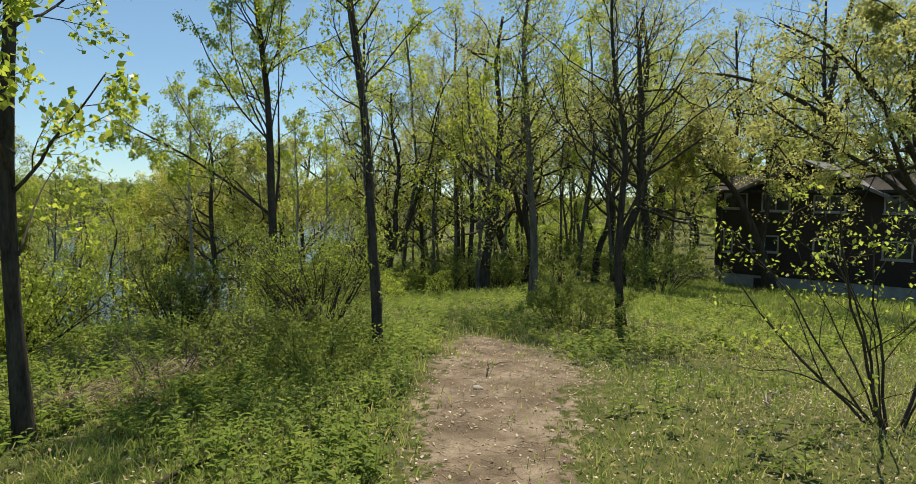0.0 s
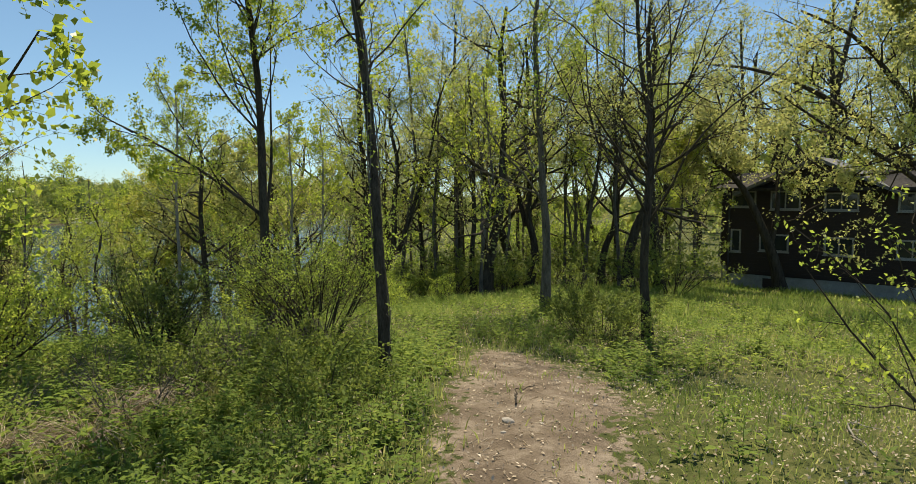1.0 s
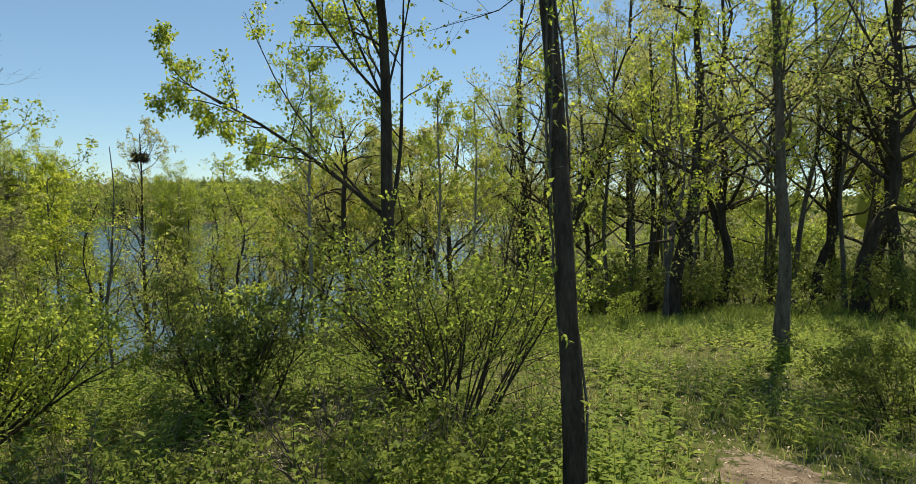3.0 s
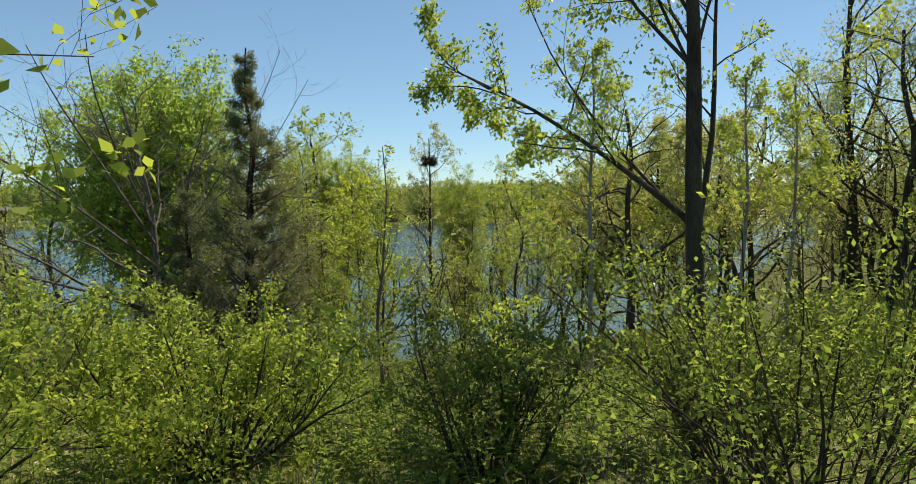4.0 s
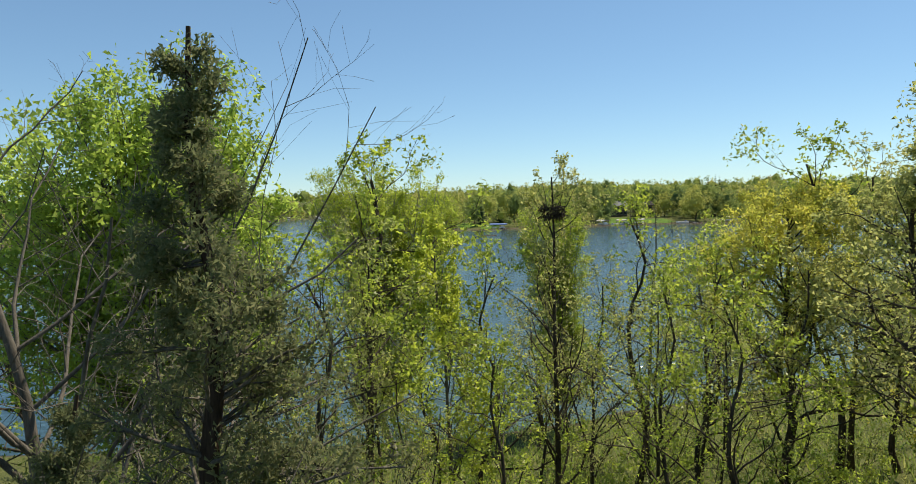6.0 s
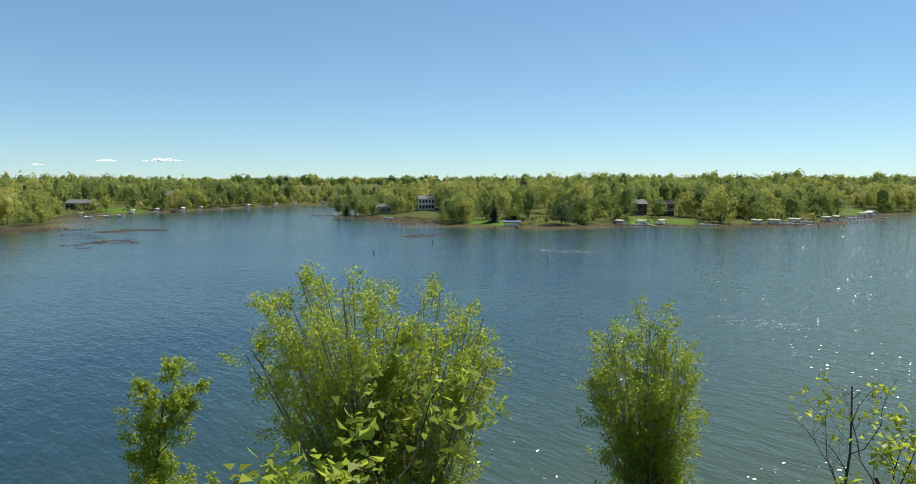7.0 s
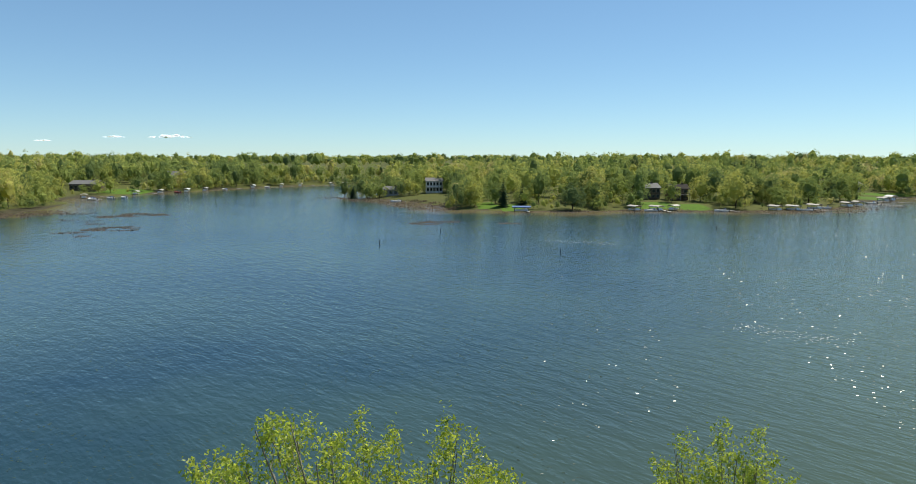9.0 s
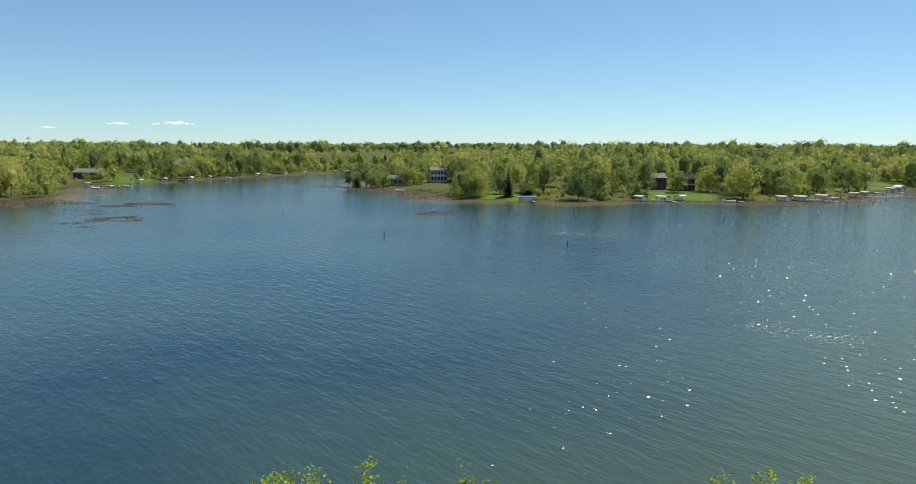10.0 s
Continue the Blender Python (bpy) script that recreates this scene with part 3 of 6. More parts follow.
def tree(name, at, label, trunk, r0, r1, seed, bark, foliage, leaf_size=0.07, limbs=14, span=(0.35, 0.98), angle=48, limb_len=0.33, up=0.25,
         branches=7, twigs=6, per=7, wiggle=0.16, hang=0.3, clump=0.04, extra=(), tint=0.5, category="tree", group="", twig_r=0.5, crook=0.0, leaf_lo=0.15, limb_r=0.5, fine=True, small=False, branch_len=0.42, flat=0.35, leaf_w=0.62):
    """A tree with its trunk along the given line (from its base), limbs, branches, twigs and leaves.
    extra: hand-set limbs, as (points, thickness at the start)."""
    rng = rng_of(seed)
    fine = fine and not small
    th = thing(name, at, label, category, group)
    T = smooth_line(trunk, 14)[None]
    flare = 1 + 0.4 * np.exp(-np.linspace(0, 1, 14) * 16)
    R = (r0 + (r1 - r0) * np.linspace(0, 1, 14) ** 0.85) * flare
    tv, tf = tubes(T, R[None], 12)
    lump = wave(tv[:, 0] * 3 + tv[:, 2], tv[:, 1] * 3 + tv[:, 2] * 0.7, 0.5, seed % 7)[:, None]
    core = np.repeat(T[0], 12, axis=0)
    tv = core + (tv - core) * (1 + 0.09 * lump)
    part("trunk", mesh_np("trunk", tv, [tf], [bark]), th)
    L1, R1 = grow(rng, T, R[None] / flare[None], limbs, span, angle, limb_len, 8, up, wiggle + crook, limb_r, 0.3) if limbs else (np.zeros((0, 8, 3)), np.zeros((0, 8)))
    if extra:
        E1 = np.stack([smooth_line(p, 8) for p, _ in extra])
        ER = np.stack([t * np.linspace(1, 0.22, 8) for _, t in extra])
        L1, R1 = np.concatenate([L1, E1]), np.concatenate([R1, ER])
    L2, R2 = grow(rng, L1, R1, branches, (0.18, 1.0), 46, branch_len, 5, up * 0.6, wiggle + crook, 0.46, 0.35)
    L3, R3 = grow(rng, L2, R2, twigs, (0.15, 1.0), 44, 0.5, 3, up * 0.3, wiggle + crook * 0.6, twig_r, 0.4)
    if not fine:
        R2, R3 = np.minimum(R2, 0.03), np.minimum(R3, 0.007)
    b, t = branches, branches * twigs
    for i in range(len(L1)):
        v, f = merged([tubes(L1[i:i + 1], R1[i:i + 1], 6), tubes(L2[i * b:i * b + b], R2[i * b:i * b + b], 4 if fine else 3), (tubes(L3[i * t:i * t + t], R3[i * t:i * t + t], 3) if fine else spikes(L3[i * t:i * t + t], R3[i * t:i * t + t]))])
        part("limb", mesh_np("limb", v, [f], [bark]), th)
    if per:
        pts = np.concatenate([tip_points(rng, L3, per, leaf_lo), L3[:, -1]])
        v, f = (small_leaves if small else leaves_at)(rng, pts, leaf_size, hang, flat, leaf_w, clump)
        part("crown", mesh_np("crown", v, [f], [foliage], False, {"tint": np.clip(np.repeat(rng.normal(tint, 0.18, len(pts)), 3 if small else 4), 0, 1)}), th)
    return th


def shrub(name, at, label, seed, bark, foliage, stems=14, height=2.0, spread=0.8, r0=0.014, leaf_size=0.045, side=5, twigs=6, per=6, hang=0.0, clump=0.03, tint=0.5, bow=0.0, base=0.25, category="shrub", lean=(0, 0), group="", fine=True, small=False):
    """Many stems from one root, with side shoots, twigs and small leaves."""
    rng = rng_of(seed)
    th = thing(name, at, label, category, group)
    az = np.arange(stems) * 2.4 + rng.uniform(0, 0.6, stems)
    out = rng.uniform(0.15, 1.0, stems) ** 0.7
    d = np.stack([np.cos(az) * out * spread + lean[0], np.sin(az) * out * spread + lean[1], np.ones(stems) * rng.uniform(0.7, 1.05, stems)], 1)
    p = np.stack([np.cos(az) * out * base, np.sin(az) * out * base, -0.05 * np.ones(stems)], 1)
    pts = [p]
    dirn, step = unit(d), np.linalg.norm(d, axis=1)[:, None] * height / 7
    for k in range(7):
        dirn = unit(dirn + rng.normal(0, 0.11, dirn.shape) + np.array([0, 0, -bow * k / 7]))
        p = p + dirn * step
        pts.append(p)
    S = np.stack(pts, 1)
    R = r0 * rng.uniform(0.6, 1.25, (stems, 1)) * np.linspace(1, 0.25, 8)[None]
    L2, R2 = grow(rng, S, R, side, (0.25, 1.0), 40, 0.36, 5, 0.2, 0.16, 0.6, 0.35)
    L3, R3 = grow(rng, L2, R2, twigs, (0.2, 1.0), 45, 0.5, 3, 0.1, 0.18, 0.6, 0.4)
    b, t = side, side * twigs
    for i in range(stems):
        v, f = merged([tubes(S[i:i + 1], R[i:i + 1], 5), tubes(L2[i * b:i * b + b], R2[i * b:i * b + b], 3), (tubes(L3[i * t:i * t + t], R3[i * t:i * t + t], 3) if fine else spikes(L3[i * t:i * t + t], R3[i * t:i * t + t]))])
        part("stem", mesh_np("stem", v, [f], [bark]), th)
    if per:
        pts = np.concatenate([tip_points(rng, L3, per, 0.2), L3[:, -1], tip_points(rng, L2, 3, 0.5)])
        v, f = (small_leaves if small else leaves_at)(rng, pts, leaf_size, hang, 0.5, 0.55, clump)
        part("foliage", mesh_np("foliage", v, [f], [foliage], False, {"tint": np.clip(np.repeat(rng.normal(tint, 0.18, len(pts)), 3 if small else 4), 0, 1)}), th)
    return th


def up_to(h, lean=(0, 0), seed=0, sway=0.1, n=7):
    return bend(rng_of(seed), (0, 0, -0.15), (lean[0], lean[1], h), n, sway)


def on(x, y):
    return (x, y, gz(x, y))


# by the footpath
tree("poplar_tree", on(2.97, 9.1), "slim dark-barked young poplar with fresh green leaves at the path", up_to(8.5, (0.15, 0.1), 1, 0.08), 0.08, 0.03, 21, BARK_DARK, LEAF_POPLAR,
     0.08, 24, (0.25, 0.98), 58, 0.2, 0.3, 6, 6, 7, tint=0.55,
     extra=[([(0, 0, 1.7), (0.4, 0.9, 2.25), (0.8, 1.7, 2.6), (1.15, 2.4, 2.75)], 0.012), ([(0, 0, 2.6), (-0.5, 0.5, 3.2), (-0.9, 1.1, 3.5), (-1.1, 1.7, 3.6)], 0.012)], limb_r=0.3)
tree("poplar_tree", on(7.41, 9.51), "tall dark poplar with a leaning vine-wrapped trunk", [(0, 0, -0.2), (0.02, 0.1, 1.0), (0.1, 0.3, 2.0), (0.28, 0.62, 3.1), (0.35, 0.95, 4.4), (0.35, 1.2, 5.6), (0.3, 1.5, 7.5), (0.3, 1.7, 10.0)], 0.07, 0.035, 22, BARK_DARK, LEAF_POPLAR,
     0.06, 26, (0.36, 0.9), 50, 0.14, 0.6, 7, 6, 4, tint=0.45, limb_r=0.3)
vine_host = bpy.data.objects["poplar_tree.001"]
rng = rng_of(55)
line = smooth_line([(0, 0, -0.1), (0.02, 0.1, 1.0), (0.1, 0.3, 2.0), (0.28, 0.62, 3.1), (0.35, 0.95, 4.4), (0.35, 1.2, 5.6), (0.3, 1.5, 7.5)], 60)
for turn, phase, top in ((3.0, 0.0, 60), (-2.2, 2.0, 52), (4.2, 4.0, 44)):
    a = np.linspace(0, turn * 3.14, 60)[:top] + phase
    r = (0.082 - 0.03 * np.linspace(0, 1, 60)[:top]) + rng.normal(0, 0.004, top)
    P = line[:top] + np.stack([np.cos(a) * r, np.sin(a) * r, rng.normal(0, 0.01, top)], 1)
    V2, W2 = grow(rng, P[None], np.full((1, top), 0.008), 34, (0.1, 1.0), 65, 0.05, 4, 0.3, 0.25, 0.5, 0.3)
    v, f = merged([tubes(P[None], np.full((1, top), 0.009), 5), tubes(V2, W2, 3)])
    vine = part("vine", mesh_np("vine", v, [f], [BARK_GREY]), vine_host, "thin climbing vine with small leaves")
    v, f = leaves_at(rng, tip_points(rng, V2, 6, 0.3), 0.045, 0.2, 0.3)
    part("vine_foliage", mesh_np("vine_foliage", v, [f], [LEAF_SHRUB], False, {"tint": np.full(len(v), 0.45)}), vine)
T4Z = gz(8.5, 14.2)
tree("poplar_tree", on(8.5, 14.2), "forked dark poplar with one long limb reaching over the bank", [(0, 0, -0.2), (0, 0, 1.0), (-0.05, 0.0, 2.4), (0.05, 0.25, 4.4), (-0.1, 0.4, 6.5), (-0.2, 0.5, 9.0)], 0.098, 0.035, 23, BARK_DARK, LEAF_POPLAR,
     0.058, 30, (0.38, 0.99), 44, 0.26, 0.25, 7, 7, 14, tint=0.55, limb_r=0.3, hang=0.8, branch_len=0.25,
     extra=[([(-0.02, 0.05, 11.8 - T4Z), (-0.53, 0.5, 12.34 - T4Z), (-1.35, 1.2, 13.05 - T4Z), (-2.2, 2.2, 13.7 - T4Z)], 0.036),
            ([(0.0, 0.05, 11.6 - T4Z), (0.3, 0.3, 12.6 - T4Z), (0.55, 0.7, 13.9 - T4Z), (0.7, 0.9, 15.5 - T4Z)], 0.034),
            ([(-0.02, 0.05, 11.75 - T4Z), (-0.5, 0.8, 12.6 - T4Z), (-0.9, 1.6, 13.6 - T4Z), (-1.2, 2.2, 14.7 - T4Z)], 0.02),
            ([(-1.35, 1.2, 13.05 - T4Z), (-1.9, 1.5, 13.3 - T4Z), (-2.5, 1.9, 13.35 - T4Z)], 0.013),
            ([(-1.35, 1.2, 13.05 - T4Z), (-1.6, 1.9, 13.1 - T4Z), (-1.7, 2.6, 13.0 - T4Z)], 0.013),
            ([(-0.9, 0.85, 12.65 - T4Z), (-1.1, 1.5, 12.75 - T4Z), (-1.2, 2.2, 12.6 - T4Z)], 0.011),
            ([(-1.7, 1.6, 13.3 - T4Z), (-2.2, 1.9, 13.7 - T4Z), (-2.4, 2.1, 14.3 - T4Z)], 0.013)])
tree("young_tree", on(15.95, 13.35), "straight slim grey-barked tree with sparse new leaves", up_to(10.5, (-0.3, 0.1), 4, 0.08), 0.12, 0.03, 24, BARK_GREY, LEAF_POPLAR,
     0.065, 30, (0.25, 0.98), 52, 0.26, 0.5, 7, 6, 7, tint=0.7, limb_r=0.3)
tree("young_tree", on(13.95, 9.4), "young dark-stemmed tree with bare spreading twigs", up_to(7.8, (-0.35, 0.2), 5, 0.12), 0.1, 0.02, 25, BARK_DARK, LEAF_OAK,
     0.05, 22, (0.28, 0.98), 42, 0.4, 0.55, 8, 7, 2, tint=0.4, limb_r=0.4)

# towards the house
tree("leaning_tree", on(30.1, 25.6), "old dark tree leaning over the bank", [(0, 0, -0.3), (-0.5, 0, 1.6), (-1.6, -0.1, 3.6), (-2.6, -0.2, 5.0), (-3.2, -0.2, 7), (-3.4, 0, 9.5)], 0.33, 0.06, 26, BARK_DARK, LEAF_OAK,
     0.13, 14, (0.35, 0.98), 55, 0.36, 0.25, 7, 6, 9, tint=0.5, crook=0.08)
tree("oak_tree", on(40.2, 15.3), "large gnarled oak in front of the dark house", [(0, 0, -0.3), (-0.3, 0.3, 1.6), (-0.75, 0.8, 3.3), (-1.8, 1.9, 6.0), (-2.7, 2.8, 7.0), (-3.4, 3.2, 8.6)], 0.34, 0.07, 27, BARK_DARK, LEAF_OAK,
     0.135, 18, (0.6, 0.98), 48, 0.36, 0.5, 8, 6, 20, small=True, tint=0.6, crook=0.14, clump=0.09, limb_r=0.34,
     extra=[([(-0.45, 0.5, 2.3), (-0.5, 0.2, 4.2), (-0.4, 0.3, 7.0), (-0.3, 0.5, 9.6)], 0.17),
            ([(-0.4, 0.3, 6.6), (-1.6, -0.4, 8.2), (-3.0, -1.0, 8.8), (-4.6, -0.6, 9.8)], 0.09)])
tree("oak_tree", on(31.5, 6.2), "wide gnarled oak with yellow-green new leaves", [(0, 0, -0.3), (0, 0.2, 2.0), (-0.1, 0.6, 4.0), (-0.3, 1.0, 6.5), (-0.3, 1.2, 9.0), (0, 1.0, 12.0)], 0.4, 0.07, 28, BARK_DARK, LEAF_OAK,
     0.125, 12, (0.45, 0.98), 55, 0.42, 0.3, 9, 7, 30, small=True, tint=0.65, crook=0.16, clump=0.09, limb_r=0.34,
     extra=[([(0, 0.6, 4.2), (-0.8, 2.4, 6.2), (-1.6, 4.4, 8.0), (-3.0, 6.0, 9.0), (-4.4, 8.0, 9.4)], 0.17),
            ([(-0.2, 0.9, 5.6), (-2.0, 2.0, 8.0), (-4.0, 3.0, 9.6), (-6.5, 4.0, 10.2)], 0.14),
            ([(0, 0.3, 3.4), (-1.6, 1.8, 5.2), (-3.9, 4.1, 7.0), (-5.2, 5.4, 8.2)], 0.12),
            ([(0, 0.5, 3.6), (-1.6, 1.0, 5.0), (-3.6, 1.2, 6.4), (-6.0, 1.0, 7.4)], 0.13)])


def dome(seed, n, centre, half, fork, thick):
    """Hand-set limbs that fan from a fork into a domed crown."""
    rr = rng_of(seed)
    d = unit(rr.normal(0, 1, (n, 3)) + np.array([0, 0, 0.55]))
    d[:, 2] = np.where(d[:, 2] < -0.2, -d[:, 2], d[:, 2])
    out = []
    for k, e in enumerate(np.array(centre) + d * np.array(half) * rr.uniform(0.62, 0.9, (n, 1))):
        f = np.array((fork[0], fork[1], fork[2] * rr.uniform(0.7, 1.2)))
        m = f + (e - f) * np.array([0.45, 0.45, 0.55]) + rr.normal(0, 0.15, 3)
        out.append(([tuple(f), tuple(m), tuple(e)], thick * rr.uniform(0.7, 1.2)))
    return out


# slope to the lake
MZ = gz(-2.3, 36.4)
tree("maple_tree", on(-2.3, 36.4), "full round maple with dense fresh green leaves", up_to(9.0, (-0.2, 0.1), 7, 0.15), 0.2, 0.08, 30, BARK_GREY, LEAF_MAPLE,
     0.15, 16, (0.1, 0.9), 60, 0.42, 0.3, 8, 5, 15, tint=0.6, clump=0.13, small=True, branch_len=0.3,
     extra=dome(504, 84, (-0.6, 0, 11.6 - MZ), (5.0, 4.0, 6.5), (0, 0, 5.0), 0.05) + dome(507, 26, (0.2, -0.4, 14.2 - MZ), (4.1, 3.2, 4.0), (0.2, 0, 7.5), 0.04))
DZ = gz(0.5, 25.4)
tree("dead_tree", on(0.5, 25.4), "bare grey tree with long forked limbs", [(0, 0, -0.3), (-0.05, 0.1, 2.0), (-0.1, 0.2, 4.0), (-0.2, 0.2, 5.4), (-0.5, 0.2, 6.6), (-0.7, 0.1, 7.6)], 0.13, 0.03, 31, BARK_GREY, LEAF_OAK,
     0.06, 18, (0.25, 0.98), 58, 0.55, 0.4, 8, 6, 0, crook=0.06,
     extra=[([(0, 0, 10.2 - DZ), (1.4, -0.2, 12.4 - DZ), (2.5, -0.4, 14.2 - DZ), (3.1, -0.6, 15.6 - DZ)], 0.026),
            ([(0, 0, 9.6 - DZ), (1.8, -0.1, 11.9 - DZ), (2.9, -0.1, 13.6 - DZ), (3.7, -0.1, 15.0 - DZ)], 0.026),
            ([(-0.1, 0.1, 11.0 - DZ), (-0.9, -0.9, 12.9 - DZ), (-1.5, -1.5, 14.2 - DZ), (-1.9, -1.9, 15.3 - DZ)], 0.04),
            ([(-0.1, 0.1, 11.4 - DZ), (-0.4, -1.4, 13.2 - DZ), (-0.4, -2.6, 14.4 - DZ), (-0.2, -3.4, 15.2 - DZ)], 0.035),
            ([(0, 0, 10.4 - DZ), (-1.6, -0.8, 12.0 - DZ), (-3.0, -1.6, 13.2 - DZ), (-4.4, -2.0, 14.2 - DZ)], 0.04),
            ([(0, 0, 9.2 - DZ), (-1.4, -0.8, 10.0 - DZ), (-2.8, -1.6, 10.6 - DZ), (-4.6, -2.4, 11.8 - DZ)], 0.05),
            ([(0, 0, 8.4 - DZ), (-1.2, -1.0, 8.9 - DZ), (-2.6, -1.8, 9.4 - DZ), (-4.0, -2.4, 9.9 - DZ)], 0.045),
            ([(0, 0, 8.8 - DZ), (1.2, 0.6, 9.8 - DZ), (2.6, 1.2, 10.8 - DZ), (4.0, 1.6, 11.4 - DZ)], 0.04)])


def cedar(at, label, height, width, seed, n=150):
    """A ragged red cedar: upright trunk, many fine limbs with scaly sprays."""
    rng = rng_of(seed)
    th = thing("cedar_tree", at, label, "tree")
    T = bend(rng, (0, 0, -0.2), (0.05, 0, height), 14, 0.05)[None]
    R = np.linspace(0.15, 0.015, 14)[None]
    v, f = tubes(T, R, 10)
    part("trunk", mesh_np("trunk", v, [f], [BARK_CEDAR]), th)
    L1, R1 = grow(rng, T, R, n, (0.02, 0.97), 72, width / height, 6, 0.35, 0.13, 0.32, 0.3)
    rise = np.clip(L1[:, 0, 2:] / height, 0, 1)[:, None]
    L1 = L1[:, :1] + (L1 - L1[:, :1]) * np.clip(0.1 + 1.2 * (1 - rise) ** 0.7, 0.1, 1.15) * rng.uniform(0.7, 1.3, rise.shape)
    L2, R2 = grow(rng, L1, R1, 7, (0.2, 1), 42, 0.4, 4, 0.3, 0.12, 0.6, 0.4)
    L3, R3 = grow(rng, L2, R2, 5, (0.2, 1), 38, 0.55, 3, 0.3, 0.12, 0.6, 0.4)
    for i in range(len(L1)):
        v, f = merged([tubes(L1[i:i + 1], R1[i:i + 1], 4), tubes(L2[i * 7:i * 7 + 7], R2[i * 7:i * 7 + 7], 3)])
        part("limb", mesh_np("limb", v, [f], [BARK_GREY]), th)
    pts = tip_points(rng, L3, 21, 0.02)
    pts = pts[rng.random(len(pts)) < 0.3 + 1.1 * (1 - np.clip(pts[:, 2] / height, 0, 1))]
    v, f = small_leaves(rng, pts, 0.055, -0.3, 0.0, 0.34, 0.035)
    h = np.clip(pts[:, 2] / height, 0, 1)
    part("crown", mesh_np("crown", v, [f], [LEAF_CEDAR], False, {"tint": np.clip(np.repeat(rng.normal(0.8 - 0.6 * h, 0.2), 3), 0, 1)}), th)
    return th


cedar(on(3.05, 22.8), "ragged brown-green red cedar on the slope", 15.2 - gz(3.05, 22.8), 1.55, 40)
cedar(on(1.5, 24.2), "dark dense young red cedar on the slope", 12.4 - gz(1.5, 24.2), 1.45, 48, 100)
tree("sapling", on(5.65, 18.5), "thin bare sapling with a pointed tip", up_to(12.85 - gz(5.65, 18.5), (0.05, 0), 8, 0.06), 0.035, 0.006, 41, BARK_GREY, LEAF_SHRUB, 0.05, 9, (0.25, 0.85), 30, 0.32, 0.5, 4, 3, 4, tint=0.8)
NT = 14.5 - gz(8.4, 36.2)
tree("nest_tree", on(8.4, 36.1), "slender dark tree with thin yellow-green foliage", up_to(NT, (0.02, 0.0), 9, 0.06), 0.11, 0.02, 42, BARK_DARK, LEAF_OAK,
     0.08, 30, (0.2, 0.99), 40, 0.24, 0.4, 6, 6, 4, tint=0.5)
tree("young_tree", on(5.2, 36.6), "pale green young tree on the slope", up_to(12.7 - gz(5.2, 36.6), (0, 0), 10, 0.2), 0.08, 0.02, 43, BARK_GREY, LEAF_POPLAR,
     0.11, 26, (0.25, 0.98), 40, 0.3, 0.4, 7, 6, 8, tint=0.9)
tree("yellow_oak", on(17.5, 40.2), "spreading oak with yellow spring leaves near the water", up_to(13.0 - gz(17.5, 40.2), (0.3, 0.4), 11, 0.25), 0.2, 0.04, 44, BARK_DARK, LEAF_YELLOW,
     0.10, 28, (0.3, 0.98), 50, 0.44, 0.45, 8, 6, 34, small=True, tint=0.5, clump=0.09)
tree("oak_tree", on(17.4, 28.2), "leafing oak with a dark trunk on the slope", up_to(8.0, (-0.4, 0.3), 12, 0.2), 0.14, 0.04, 45, BARK_DARK, LEAF_OAK,
     0.10, 22, (0.3, 0.98), 52, 0.42, 0.35, 7, 7, 16, small=True, tint=0.55, clump=0.06)
tree("oak_tree", on(19.6, 35.2), "leafing oak leaning over the slope", up_to(10.0, (-1.2, 0.3), 13, 0.2), 0.17, 0.04, 46, BARK_DARK, LEAF_OAK,
     0.11, 22, (0.3, 0.98), 52, 0.4, 0.35, 7, 7, 16, small=True, tint=0.45, clump=0.06)
tree("pole_tree", on(10.75, 23.0), "slim pale straight tree with a leafy top", up_to(15.4 - gz(10.75, 23.0), (-0.05, 0), 14, 0.05), 0.07, 0.02, 47, BARK_PALE, LEAF_POPLAR,
     0.062, 22, (0.5, 0.99), 48, 0.17, 0.4, 7, 6, 6, tint=0.45)

# at the water's edge
tree("willow_tree", on(3.4, 53.0), "bright yellow-green willow with two domes at the water's edge", up_to(9.0, (-0.9, 0), 15, 0.3), 0.22, 0.07, 50, BARK_PALE, LEAF_POPLAR,
     0.10, 16, (0.15, 0.9), 52, 0.34, 0.5, 8, 5, 25, small=True, tint=0.9, clump=0.1, branch_len=0.2,
     extra=dome(505, 20, (0.2, 0, 6.6), (2.7, 2.4, 3.0), (0, 0, 2.2), 0.05) + dome(501, 56, (-1.5, 0, 12.5), (3.2, 2.7, 4.6), (-0.5, 0, 6.5), 0.06) + dome(502, 30, (2.0, 0.2, 12.1), (1.8, 1.9, 3.9), (0.9, 0.1, 5.5), 0.05))
tree("willow_tree", on(13.2, 56.4), "green upright willow at the water's edge", up_to(8.0, (-0.1, 0), 16, 0.2), 0.18, 0.06, 51, BARK_PALE, LEAF_POPLAR,
     0.10, 14, (0.15, 0.9), 48, 0.34, 0.5, 8, 5, 27, small=True, tint=0.5, clump=0.1, branch_len=0.2,
     extra=dome(506, 14, (0, 0, 5.4), (2.1, 2.0, 2.6), (0, 0, 2.0), 0.045) + dome(503, 40, (-0.3, 0.1, 10.6), (2.4, 2.1, 4.1), (0, 0, 5.0), 0.05))
